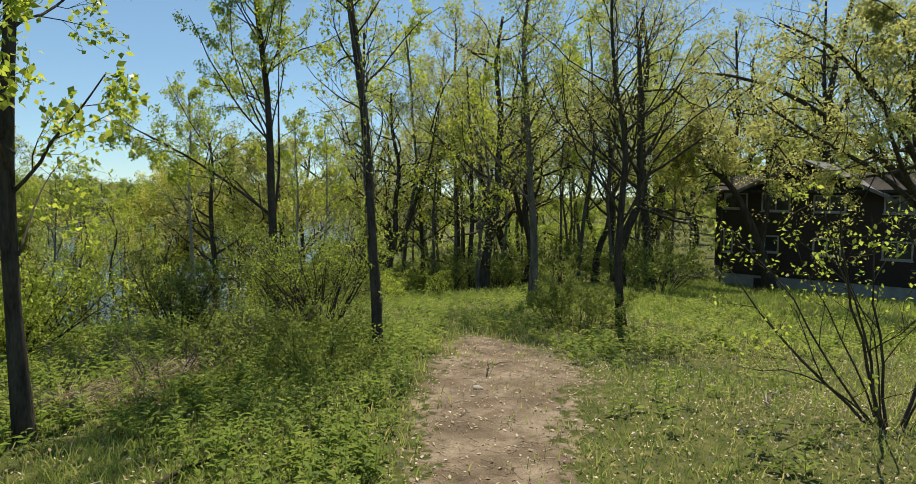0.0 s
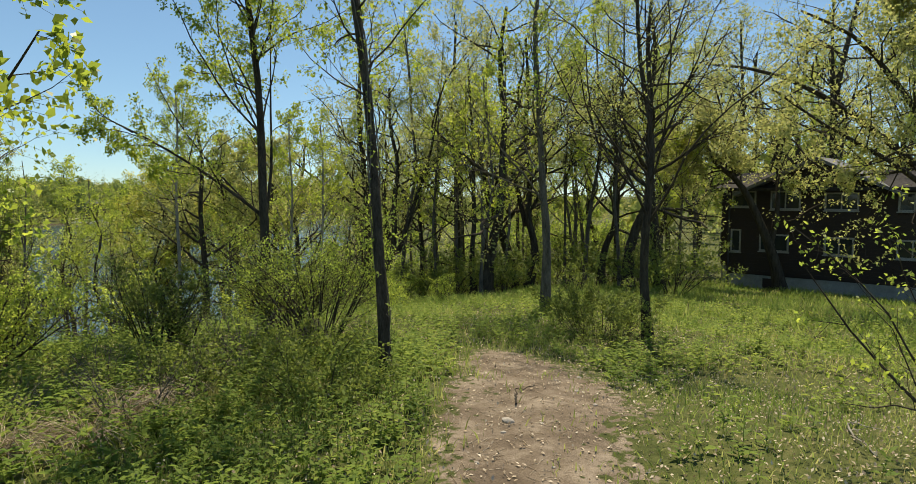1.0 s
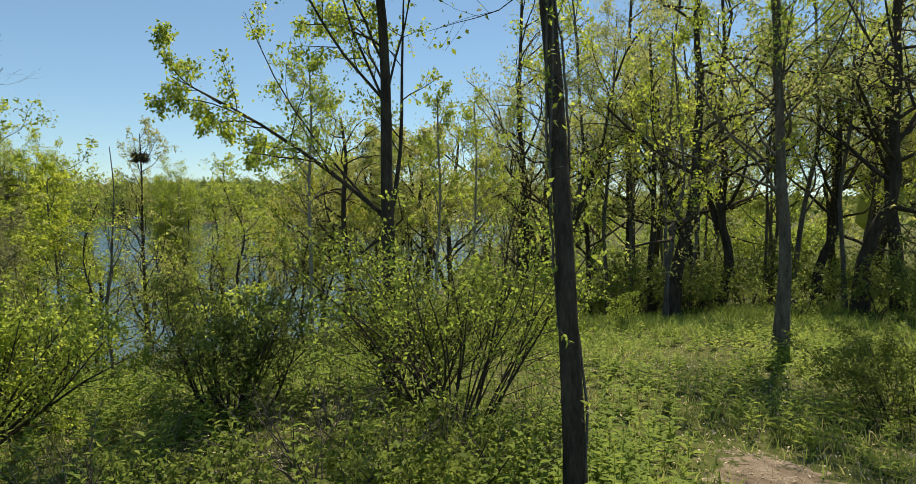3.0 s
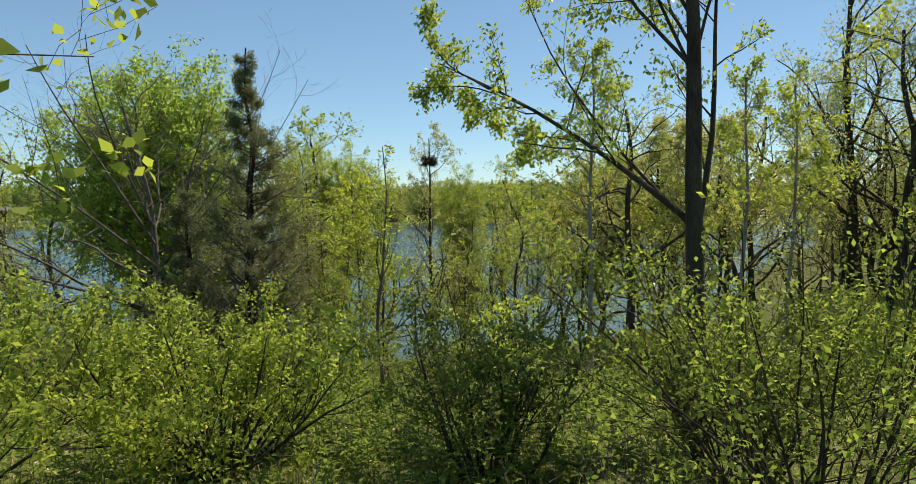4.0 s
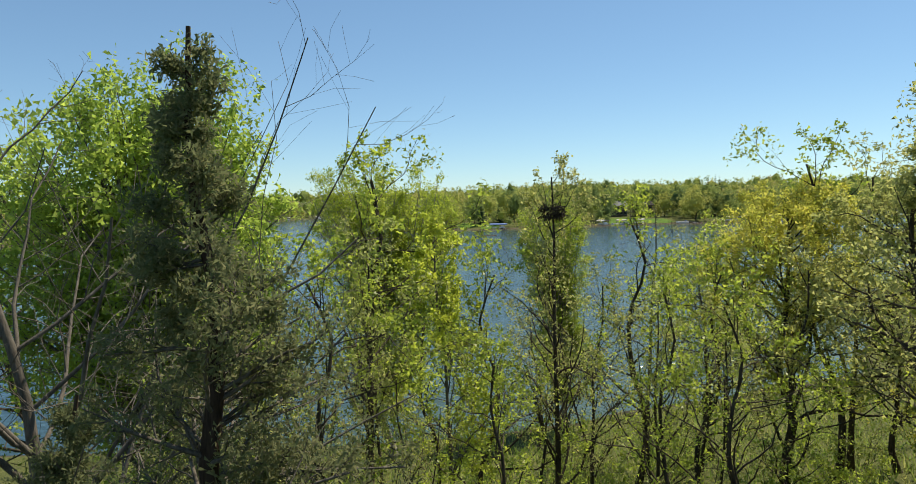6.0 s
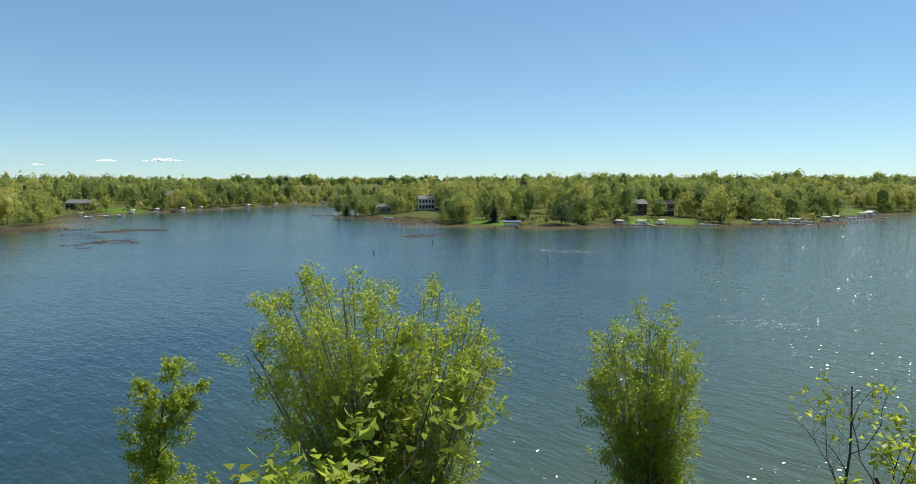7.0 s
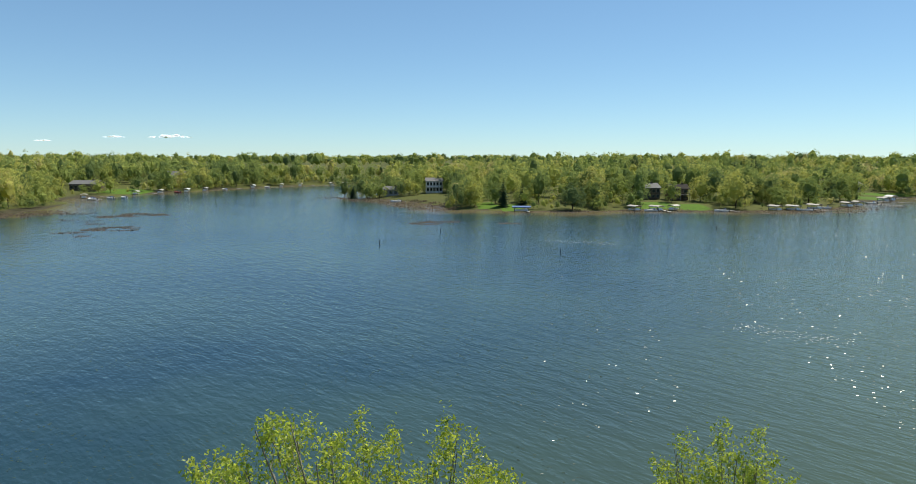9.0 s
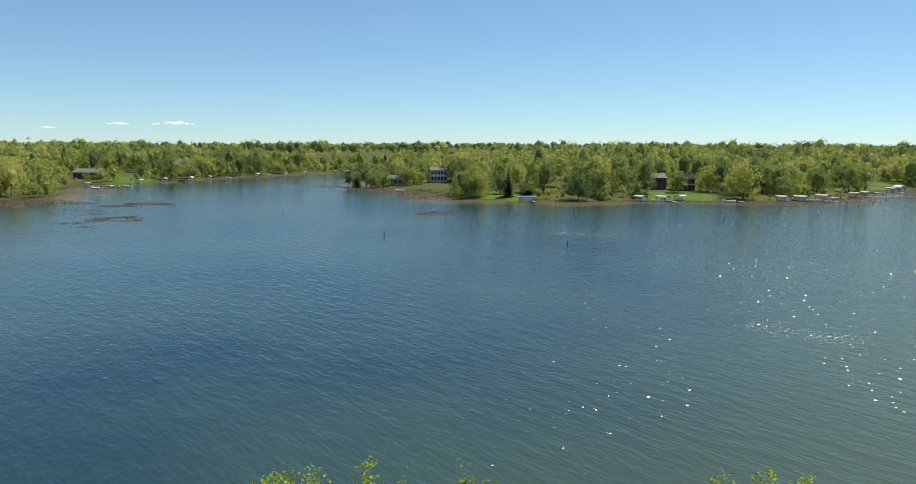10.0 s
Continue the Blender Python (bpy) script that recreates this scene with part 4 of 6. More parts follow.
tree("dead_tree", on(16.4, 50.2), "bare grey dead tree by the shore", up_to(12.2, (0.3, 0), 19, 0.2), 0.12, 0.02, 53, BARK_GREY, LEAF_OAK,
     0.06, 16, (0.35, 0.98), 55, 0.3, 0.4, 6, 4, 0, crook=0.06)
tree("birch_tree", on(14.3, 22.7), "thin pale-barked birch with light leaves", up_to(7.0, (0.1, 0.1), 20, 0.08), 0.06, 0.02, 54, BARK_PALE, LEAF_POPLAR,
     0.07, 18, (0.4, 0.98), 40, 0.24, 0.4, 6, 5, 8, tint=0.7)
tree("birch_tree", on(15.0, 22.3), "thin pale-barked birch with light leaves", up_to(6.6, (0.3, 0.0), 21, 0.08), 0.05, 0.02, 55, BARK_PALE, LEAF_POPLAR,
     0.07, 16, (0.4, 0.98), 40, 0.24, 0.4, 6, 5, 8, tint=0.6)
tree("willow_tree", on(-3.9, 54.7), "small green willow at the water's edge", up_to(11.8 - gz(-3.9, 54.7), (0, 0), 17, 0.2), 0.13, 0.03, 52, BARK_GREY, LEAF_POPLAR,
     0.12, 24, (0.2, 0.99), 36, 0.28, 0.5, 7, 6, 18, small=True, tint=0.7, clump=0.07)

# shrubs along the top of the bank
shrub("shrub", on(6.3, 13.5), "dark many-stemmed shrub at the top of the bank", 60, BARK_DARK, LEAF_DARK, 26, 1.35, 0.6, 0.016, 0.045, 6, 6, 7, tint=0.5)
shrub("shrub", on(7.9, 11.7), "tangled green shrub around the poplars", 61, BARK_DARK, LEAF_SHRUB, 26, 2.1, 0.55, 0.013, 0.038, 6, 6, 9, tint=0.12)
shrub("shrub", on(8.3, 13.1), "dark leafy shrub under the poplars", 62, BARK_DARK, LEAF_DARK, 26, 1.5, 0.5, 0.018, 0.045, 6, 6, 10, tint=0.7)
shrub("shrub", on(4.0, 14.45), "bright yellow-green shrub on the bank", 63, BARK_DARK, LEAF_SHRUB, 32, 1.42, 0.95, 0.018, 0.048, 7, 7, 9, tint=0.85)
shrub("shrub", on(2.0, 13.4), "bright green shrub at the edge of the clearing", 64, BARK_DARK, LEAF_SHRUB, 22, 1.7, 0.85, 0.016, 0.055, 6, 6, 9, tint=0.65)
shrub("shrub", on(13.2, 10.0), "low leafy shrub between the young trees", 65, BARK_DARK, LEAF_DARK, 44, 0.95, 0.75, 0.008, 0.045, 5, 5, 9, tint=0.4, base=0.65)
shrub("shrub", on(9.5, 3.7), "leaning many-stemmed shrub with new leaves", 66, BARK_DARK, LEAF_SHRUB, 11, 2.4, 0.6, 0.02, 0.055, 4, 4, 4, tint=0.6, lean=(-0.3, 0.15))

# dark leaves here stand in for the shade the poplars should cast
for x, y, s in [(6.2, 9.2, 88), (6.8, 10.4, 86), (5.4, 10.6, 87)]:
    shrub("low_shrub", on(x, y), "low leafy shrub with poplar shade put into its dark leaves", s, BARK_DARK, LEAF_DARK, 16, 0.6, 0.9, 0.008, 0.045, 4, 4, 8, tint=0.5, group="low shrubs", fine=False)

# woods: a few trees grown once, then copied
WOOD = [
    tree("wood_tree", on(25.2, 24.2), "slender dark woodland tree with light spring leaves", up_to(11, (-0.3, 0.2), 70, 0.15), 0.15, 0.04, 70, BARK_DARK, LEAF_OAK, 0.095, 16, (0.35, 0.98), 48, 0.36, 0.35, 6, 5, 8, tint=0.5, clump=0.12, group="woodland trees", fine=False, small=True),
    tree("wood_tree", on(31.2, 21.0), "crooked woodland oak with light spring leaves", up_to(10, (0.6, -0.3), 71, 0.3), 0.2, 0.05, 71, BARK_DARK, LEAF_OAK, 0.095, 15, (0.3, 0.98), 58, 0.42, 0.25, 6, 5, 8, tint=0.6, crook=0.12, clump=0.13, group="woodland trees", fine=False, small=True),
    tree("wood_tree", on(36.9, 23.5), "forked dark woodland tree with light spring leaves", up_to(11, (-0.8, 0.4), 72, 0.25), 0.2, 0.05, 72, BARK_DARK, LEAF_OAK, 0.095, 14, (0.3, 0.98), 50, 0.4, 0.35, 6, 5, 8, tint=0.5, crook=0.08, clump=0.13, group="woodland trees", fine=False, small=True,
         extra=[([(0, 0, 3), (0.6, 0.3, 5), (1.4, 0.6, 7.5), (1.8, 0.8, 10)], 0.13)]),
    tree("wood_tree", on(21.5, 20.5), "young woodland tree with thin bright leaves", up_to(9, (0.2, 0.2), 73, 0.12), 0.08, 0.02, 73, BARK_GREY, LEAF_POPLAR, 0.10, 14, (0.25, 0.98), 44, 0.32, 0.4, 5, 5, 11, tint=0.75, clump=0.06, group="woodland trees", fine=False, small=True),
]
UNDER = [
    shrub("undergrowth_shrub", on(20.0, 24.5), "leafy green undergrowth shrub on the bank", 80, BARK_DARK, LEAF_SHRUB, 12, 1.9, 0.8, 0.014, 0.105, 4, 3, 8, tint=0.5, group="undergrowth shrubs", fine=False, small=True, clump=0.06),
    shrub("undergrowth_shrub", on(23.5, 21.0), "dark green undergrowth shrub in the woods", 81, BARK_DARK, LEAF_DARK, 12, 1.6, 0.9, 0.014, 0.105, 4, 3, 8, tint=0.6, group="undergrowth shrubs", fine=False, small=True, clump=0.06),
    shrub("undergrowth_shrub", on(-2.0, 18.5), "yellow-green undergrowth shrub on the slope", 82, BARK_DARK, LEAF_SHRUB, 12, 2.0, 0.7, 0.014, 0.10, 4, 3, 8, tint=0.85, group="undergrowth shrubs", fine=False, small=True, clump=0.06),
]


def scattered(protos, places, seed, lo=0.8, hi=1.2):
    rng = rng_of(seed)
    for x, y in places:
        s = rng.uniform(lo, hi)
        copy_thing(protos[rng.integers(len(protos))], pose(x, y, gz(x, y) - 0.05, 0, 0, rng.uniform(0, 360)) @ Matrix.Scale(s, 4))


def polar(seed, n, az, dist, gap, taken=()):
    """Places in a fan seen from the path, kept apart from one another."""
    rng = rng_of(seed)
    got = []
    for _ in range(4000):
        a, d = radians(rng.uniform(*az)), math.sqrt(rng.uniform(dist[0] ** 2, dist[1] ** 2))
        x, y = 3 + math.sin(a) * d, 5 + math.cos(a) * d
        if gz(x, y) < 0.4 or y > 50 or (37 < x < 52 and 5 < y < 22) or any(math.hypot(x - p, y - q) < gap for p, q in (*got, *taken)):
            continue
        got.append((x, y))
        if len(got) == n:
            break
    return got


scattered(WOOD, polar(90, 29, (38, 68), (25, 62), 2.7), 91, 1.05, 1.6)
scattered(WOOD, polar(92, 18, (64, 86), (50, 78), 3.2), 93, 1.4, 2.0)
scattered([UNDER[1]], polar(94, 30, (34, 68), (23, 46), 1.8), 95, 0.8, 1.6)
POLE = tree("wood_tree", on(24.0, 22.6), "slim straight woodland stem with a light leafy top", up_to(12, (0.3, -0.2), 76, 0.12), 0.085, 0.025, 76, BARK_GREY, LEAF_OAK, 0.085, 14, (0.42, 0.98), 46, 0.26, 0.4, 5, 5, 12, tint=0.55, clump=0.1, group="woodland trees", fine=False, small=True)
scattered([POLE], polar(110, 17, (36, 66), (20, 48), 2.2), 111, 0.8, 1.25)
BANK = [
    tree("bank_tree", on(6.8, 38.0), "small crooked tree with pale yellow-green leaves on the bank", up_to(7.6, (0.5, 0.2), 74, 0.3), 0.09, 0.02, 74, BARK_DARK, LEAF_POPLAR, 0.095, 16, (0.28, 0.98), 50, 0.42, 0.3, 6, 5, 6, tint=0.5, crook=0.1, clump=0.05, group="bank trees", small=True),
    tree("bank_tree", on(10.5, 40.0), "slim forked tree with thin olive spring leaves on the bank", up_to(8.2, (-0.4, 0.1), 75, 0.22), 0.08, 0.02, 75, BARK_DARK, LEAF_OAK, 0.09, 18, (0.25, 0.98), 42, 0.36, 0.4, 6, 5, 5, tint=0.4, crook=0.06, clump=0.05, group="bank trees", small=True,
         extra=[([(0, 0, 2.4), (0.5, 0.2, 4.0), (0.9, 0.3, 5.6), (1.1, 0.3, 7.2)], 0.045)]),
]
# where the bank trees stand, and the height of their tops over the lake
TOPS = [(6.8, 38.0, 11.8), (10.5, 40.0, 11.0), (2.7, 39.5, 13.0), (3.7, 34.0, 12.4), (13.3, 44.0, 11.4), (11.8, 38.0, 10.4), (6.4, 31.0, 10.0), (4.4, 31.0, 10.4), 
        (2.9, 31.0, 11.4), (2.2, 29.0, 11.4), (10.4, 33.6, 10.6), (12.6, 35.0, 10.4), (11.0, 30.6, 10.8), (15.2, 36.0, 11.6), (19.4, 40.4, 13.2), (22.6, 44.0, 14.1), (14.8, 40.6, 10.2), (16.8, 45.5, 11.2), (20.5, 36.4, 12.4), (23.5, 38.5, 13.4),
        (-6.2, 33.0, 11.8), (-4.4, 29.0, 11.0), (-7.2, 38.5, 13.0), (9.6, 45.0, 8.6), (5.2, 43.5, 9.4), (-1.5, 43.0, 10.4), (16.2, 31.0, 12.2), (25.5, 33.0, 13.6), (18.6, 48.0, 10.4)]
rr = rng_of(96)
for k, (x, y, top) in enumerate(TOPS):
    h = (7.6, 8.2)[k % 2]
    f = (top - gz(x, y)) / h
    m = pose(x, y, gz(x, y) - 0.05, 0, 0, rr.uniform(0, 360)) @ Matrix.Diagonal((f * rr.uniform(0.85, 1.15), f * rr.uniform(0.85, 1.15), f, 1))
    if k < 2:
        BANK[k].matrix_world = m
    else:
        copy_thing(BANK[k % 2], m)
scattered(UNDER, [(-3.5, 21.0), (-1.0, 28.4), (-4.0, 31.0), (6.0, 38.5), (10.4, 40.2), (14.6, 44.6), (2.0, 44.0), (19.0, 39.0), (-5.0, 45.0), (12.0, 43.0), (16.5, 39.0), (21.0, 36.0), (7.6, 44.5), (23.0, 44.0), (17.5, 47.5), (11.5, 48.5), (27.0, 41.0)], 97, 0.8, 1.3)
scattered(UNDER, [(7.4, 17.4), (10.4, 18.4), (12.6, 21.0), (9.2, 22.0), (14.2, 24.0), (5.0, 27.0), (8.4, 28.5), (12.4, 29.2), (16.0, 25.0), (19.4, 30.4), (3.2, 30.6), (9.9, 16.2), (11.6, 15.8), (4.6, 19.8), (6.4, 22.5), (13.0, 26.5), (17.0, 21.0), (15.0, 18.5), (7.9, 24.6), (10.9, 24.0), (11.0, 27.4), (6.9, 27.6), (13.4, 16.6), (16.6, 17.6)], 98, 0.45, 0.75)
scattered([WOOD[0], WOOD[1], WOOD[2]], [(22.0, 26.0), (25.5, 28.0), (21.0, 33.0), (27.5, 33.5), (29.5, 38.0), (24.0, 43.0), (31.0, 43.5), (13.8, 27.6)], 101, 0.65, 0.95)
scattered(UNDER, [(20.5, 26.5), (24.0, 26.0), (26.5, 30.5), (22.5, 30.0), (29.0, 35.5), (25.5, 35.0), (31.5, 40.0), (28.0, 47.0), (33.0, 46.0), (23.0, 48.0), (18.5, 24.0)], 102, 0.8, 1.3)
# dark-leaved copies whose colour stands in for shade on the left slope
scattered([UNDER[1]], [(0.2, 16.8), (-1.6, 16.0), (1.2, 19.0), (1.0, 21.4), (2.3, 20.7), (0.0, 22.6), (3.5, 21.9), (-1.2, 21.0), (-2.4, 22.8), (4.3, 23.8), (-0.6, 24.6), (-2.0, 26.4)], 112, 0.9, 1.4)
scattered([WOOD[0], WOOD[1]], [(-7.5, 31.5), (-9.5, 35.0), (-5.6, 41.5), (-11.0, 29.0)], 113, 0.65, 0.85)
BRUSH = shrub("bare_brush", on(8.6, 20.4), "bare grey twiggy brush on the slope", 83, BARK_GREY, LEAF_OAK, 16, 1.1, 0.9, 0.012, 0.05, 5, 5, 0, group="bare brush", fine=False)
scattered([BRUSH], [(6.9, 24.8), (10.6, 21.4), (12.2, 23.6), (4.4, 22.4), (9.8, 26.4), (14.0, 20.4), (16.2, 27.2), (7.4, 32.8), (11.2, 35.4), (5.6, 35.6), (13.8, 33.8), (3.8, 28.6), (17.8, 32.8), (0.8, 22.6), (-0.8, 20.6), (2.6, 17.6), (8.8, 18.6), (12.8, 18.0), (6.2, 16.4), (10.8, 29.6), (15.4, 30.4), (18.6, 27.0)], 103, 0.7, 1.3)
scattered(UNDER, [(-5.5, 33.0), (-6.8, 30.5), (-4.6, 35.5), (-2.6, 30.0), (-8.5, 33.0), (-6.0, 27.5), (-3.2, 25.5)], 104, 1.2, 1.8)
scattered([BRUSH], [(4.6, 9.9), (5.4, 10.6), (3.6, 10.8), (6.3, 11.0), (7.0, 12.4), (4.9, 11.8), (2.8, 11.4), (8.9, 11.6), (7.6, 10.6)], 105, 0.45, 0.8)
scattered([BRUSH], [(7.8, 21.6), (9.4, 23.4), (13.0, 25.0), (16.8, 23.4), (14.6, 29.0), (17.4, 30.2), (12.6, 31.4), (20.4, 29.4), (-1.6, 24.0), (-3.0, 27.4), (-4.8, 23.0)], 106, 0.9, 1.3)
scattered([UNDER[0], UNDER[1]], polar(108, 16, (42, 62), (46, 68), 4.0), 109, 1.7, 2.5)
scattered([UNDER[1]], polar(114, 9, (40, 62), (30, 48), 3.5), 115, 1.4, 2.0)

# ---------------------------------------------------------------- far woods


def crown_shape(seed, height, width, low, clumps=24, per=34, size=0.5, core=2, ragged=0.2, fill=0.52):
    """A far broadleaf crown: clumps of small leaves round an added core tinted darker as inner shade, as loose
    triangles, with a tint shift for each.
    """
    rng = rng_of(seed)
    mid, half = (low + height) / 2, np.array([width / 2, width / 2 * rng.uniform(0.85, 1.1), (height - low) / 2])
    z = rng.uniform(-0.95, 1.0, clumps)
    az = np.arange(clumps) * 2.4 + rng.uniform(0, 0.9, clumps)
    r = np.sqrt(np.where(z > 0, 1 - z * z, 1 - 0.75 * np.abs(z) ** 4)) * rng.uniform(0.62, 0.82 + ragged, clumps)
    d = np.stack([np.cos(az) * r, np.sin(az) * r, z * rng.uniform(0.7, 0.92, clumps)], 1)
    rad = rng.uniform(0.24, 0.44, clumps) * width / 2
    c = d * half
    e = unit(rng.normal(0, 1, (clumps, per, 3)) + 0.8 * d[:, None] + np.array([0, 0, 0.35]))
    pos = (c[:, None] + e * rad[:, None, None] * rng.uniform(0.6, 1.0, (clumps, per, 1)) * np.array([1, 1, 1.05])).reshape(-1, 3)
    nr = unit(e.reshape(-1, 3) + rng.normal(0, 0.3, pos.shape))
    a = unit(np.cross(nr, rng.normal(0, 1, pos.shape)))
    b = np.cross(nr, a)
    s = size * rng.uniform(0.55, 1.35, (len(pos), 1))
    leafs = np.stack([pos - a * s * 0.6, pos + a * s * 0.4 - b * s * 0.55, pos + a * s * 0.4 + b * s * 0.55], 1).reshape(-1, 3)
    bm = bmesh.new()
    bmesh.ops.create_icosphere(bm, subdivisions=core, radius=1.0)
    tri = np.array([[v.co[:] for v in f.verts] for f in bm.faces]).reshape(-1, 3)
    bm.free()
    tri = tri * (0.9 + 0.2 * np.sin(tri[:, :1] * 7 + tri[:, 1:2] * 5 + seed)) * half * np.array([fill, fill, fill + 0.1])
    # the core's lower tint paints the shade inside the crown
    shift = np.concatenate([np.repeat(rng.normal(0, 0.035, clumps), per * 3), np.full(len(tri), -0.06)])
    return np.concatenate([leafs, tri]) + np.array([0, 0, mid]), shift


def wood(name, label, xy, seed, shapes, hscale=(0.65, 1.1), tint=(0.0, 0.95), sink=0.0):
    """Joined trees at the places xy."""
    rng = rng_of(seed)
    z = land(xy[:, 0], xy[:, 1]) - sink
    vs, ts = [], []
    for (x, y), h in zip(xy, z):
        v, shift = shapes[rng.integers(len(shapes))]
        s, a = rng.uniform(*hscale), rng.uniform(0, 6.28)
        w = s * rng.uniform(0.85, 1.2)
        ca, sa = math.cos(a) * w, math.sin(a) * w
        vs.append(np.stack([v[:, 0] * ca - v[:, 1] * sa + x, v[:, 0] * sa + v[:, 1] * ca + y, v[:, 2] * s + h], 1))
        patch = 0.16 * float(wave(np.array([x]), np.array([y]), 90.0, 17)[0])
        ts.append(np.clip(rng.beta(2.2, 2.0) * (tint[1] - tint[0]) + tint[0] + patch, 0.02, 0.98) + shift)
    v, t = np.concatenate(vs), np.clip(np.concatenate(ts), 0, 1)
    ob = new(name, mesh_np(name, v, [np.arange(len(v)).reshape(-1, 3)], [LEAF_FAR], False, {"tint": t}))
    return tagged(ob, label, "woods", kind="stuff")


SPEC = [(14, 11, 1.2), (17, 11, 1.4), (12, 11, 0.8), (16, 9, 1.0), (11, 10, 0.8), (15, 12, 1.4), (18, 8.5, 1.2)]
SHAPES = [crown_shape(100 + i, h, w, lo, 26, 17, 0.66) for i, (h, w, lo) in enumerate(SPEC)]
COARSE = [crown_shape(120 + i, h, w, lo, 12, 6, 1.2, 1, 0.05, 0.74) for i, (h, w, lo) in enumerate([(16, 13, 4), (18, 14, 4), (15, 12, 3), (19, 11, 4)])]
rng = rng_of(5)
c = rng.uniform((-420, 240), (560, 640), (5200, 2))
bd_ = beyond(c[:, 0], c[:, 1])
view = np.abs(c[:, 0] - 15) < 0.8 * c[:, 1] + 10
open_ = ((c[:, 0] > 26) & (c[:, 0] < 46) & (bd_ < 16)) | ((c[:, 0] > 100) & (c[:, 0] < 132) & (bd_ < 38)) | ((c[:, 0] > 225) & (c[:, 0] < 275) & (bd_ < 45)) | ((c[:, 0] < -176) & (c[:, 0] > -212) & (c[:, 1] > 395) & (bd_ < 50)) | ((c[:, 0] > -25) & (c[:, 0] < 19) & (bd_ < 48) & (c[:, 1] < 425) & (c[:, 1] > 340))
keep = c[(bd_ > 4) & view & ~open_]
sel = []
cell = {}
for p in keep:
    k = (int(p[0] // 6.4), int(p[1] // 6.4))
    if k not in cell:
        cell[k] = 1
        sel.append(p)
sel = np.array(sel)
bs = beyond(sel[:, 0], sel[:, 1])
first = (bs < 26) & (np.abs(sel[:, 0] - 5) < 0.72 * (sel[:, 1] - 41))
MID = [crown_shape(140 + i, h, w, lo, 20, 8, 0.85, 1, 0.12, 0.6) for i, (h, w, lo) in enumerate(SPEC)]
wood("far_woods", "spring-green woods on the far shore", sel[(bs < 70) & ~first], 6, SHAPES)
bush = rng_of(10).uniform((-420, 240), (420, 620), (9000, 2))
bb = beyond(bush[:, 0], bush[:, 1])
clear = ((bush[:, 0] > 27) & (bush[:, 0] < 45)) | ((bush[:, 0] > 99) & (bush[:, 0] < 131)) | ((bush[:, 0] > 225) & (bush[:, 0] < 275)) | ((bush[:, 0] < -172) & (bush[:, 0] > -212) & (bush[:, 1] > 395)) | ((bush[:, 0] > -25) & (bush[:, 0] < 19) & (bush[:, 1] < 425) & (bush[:, 1] > 340) & (bb < 40))
bush = bush[(bb > 2.0) & (bb < 34) & ~clear & (np.abs(bush[:, 0] - 15) < 0.8 * bush[:, 1] + 10)]
wood("shore_bushes", "green bushes along the far shore", bush[:950], 11, MID, (0.18, 0.5))
wood("far_woods", "spring-green woods behind the far shore", sel[(bs >= 70) & (bs < 200)], 9, MID)
c = rng.uniform((-2200, 480), (2400, 2600), (9000, 2))
bd_ = beyond(c[:, 0], c[:, 1])
c = c[(bd_ > 180) & (np.abs(c[:, 0] - 10) < 0.95 * c[:, 1] - 20)]
wood("distant_woods", "hazy green woods reaching to the horizon", c[:2600], 7, COARSE, (0.8, 1.2))

# woods that close the view behind the house and the near bank
c = np.stack([rng.uniform(58, 420, 900), rng.uniform(-120, 190, 900)], 1)
c = c[land(c[:, 0], c[:, 1]) > 0.5]
turn = np.degrees(np.arctan2(c[:, 0] - 3, c[:, 1] - 5))
wood("bank_woods", "green woods behind the house and along the bank", c[(turn > 65) & (turn < 98)][:240], 8, MID, (0.8, 1.2))
wood("bank_thicket", "low green thicket along the bank", c[(turn > 28) & (turn <= 65)][:160], 12, MID, (0.3, 0.55))

# trees that stand along the far shore, each by itself
SHORE_TREES = []
for i, (h, w, lo) in enumerate(SPEC):
    rr = rng_of(160 + i)
    th = thing("shore_tree", (0, 0, -50), "round spring-green tree on the far shore", "tree", "far shore trees")
    v, f = tubes(bend(rr, (0, 0, -0.5), (0.3, 0, h * 0.75), 7, 0.2)[None], np.linspace(0.28, 0.08, 7)[None], 6)
    part("trunk", mesh_np("trunk", v, [f], [BARK_DARK]), th)
    v, shift = crown_shape(160 + i, h, w, lo * 0.1, 40, 30, 0.56)
    part("crown", mesh_np("crown", v, [np.arange(len(v)).reshape(-1, 3)], [LEAF_FAR], False, {"tint": np.clip((i + 0.5) / len(SPEC) * 0.9 + shift, 0, 1)}), th)
    SHORE_TREES.append(th)
rr = rng_of(170)
chosen = [(x, y, rr.uniform(0.5, 1.05)) for x, y in sel[first]]
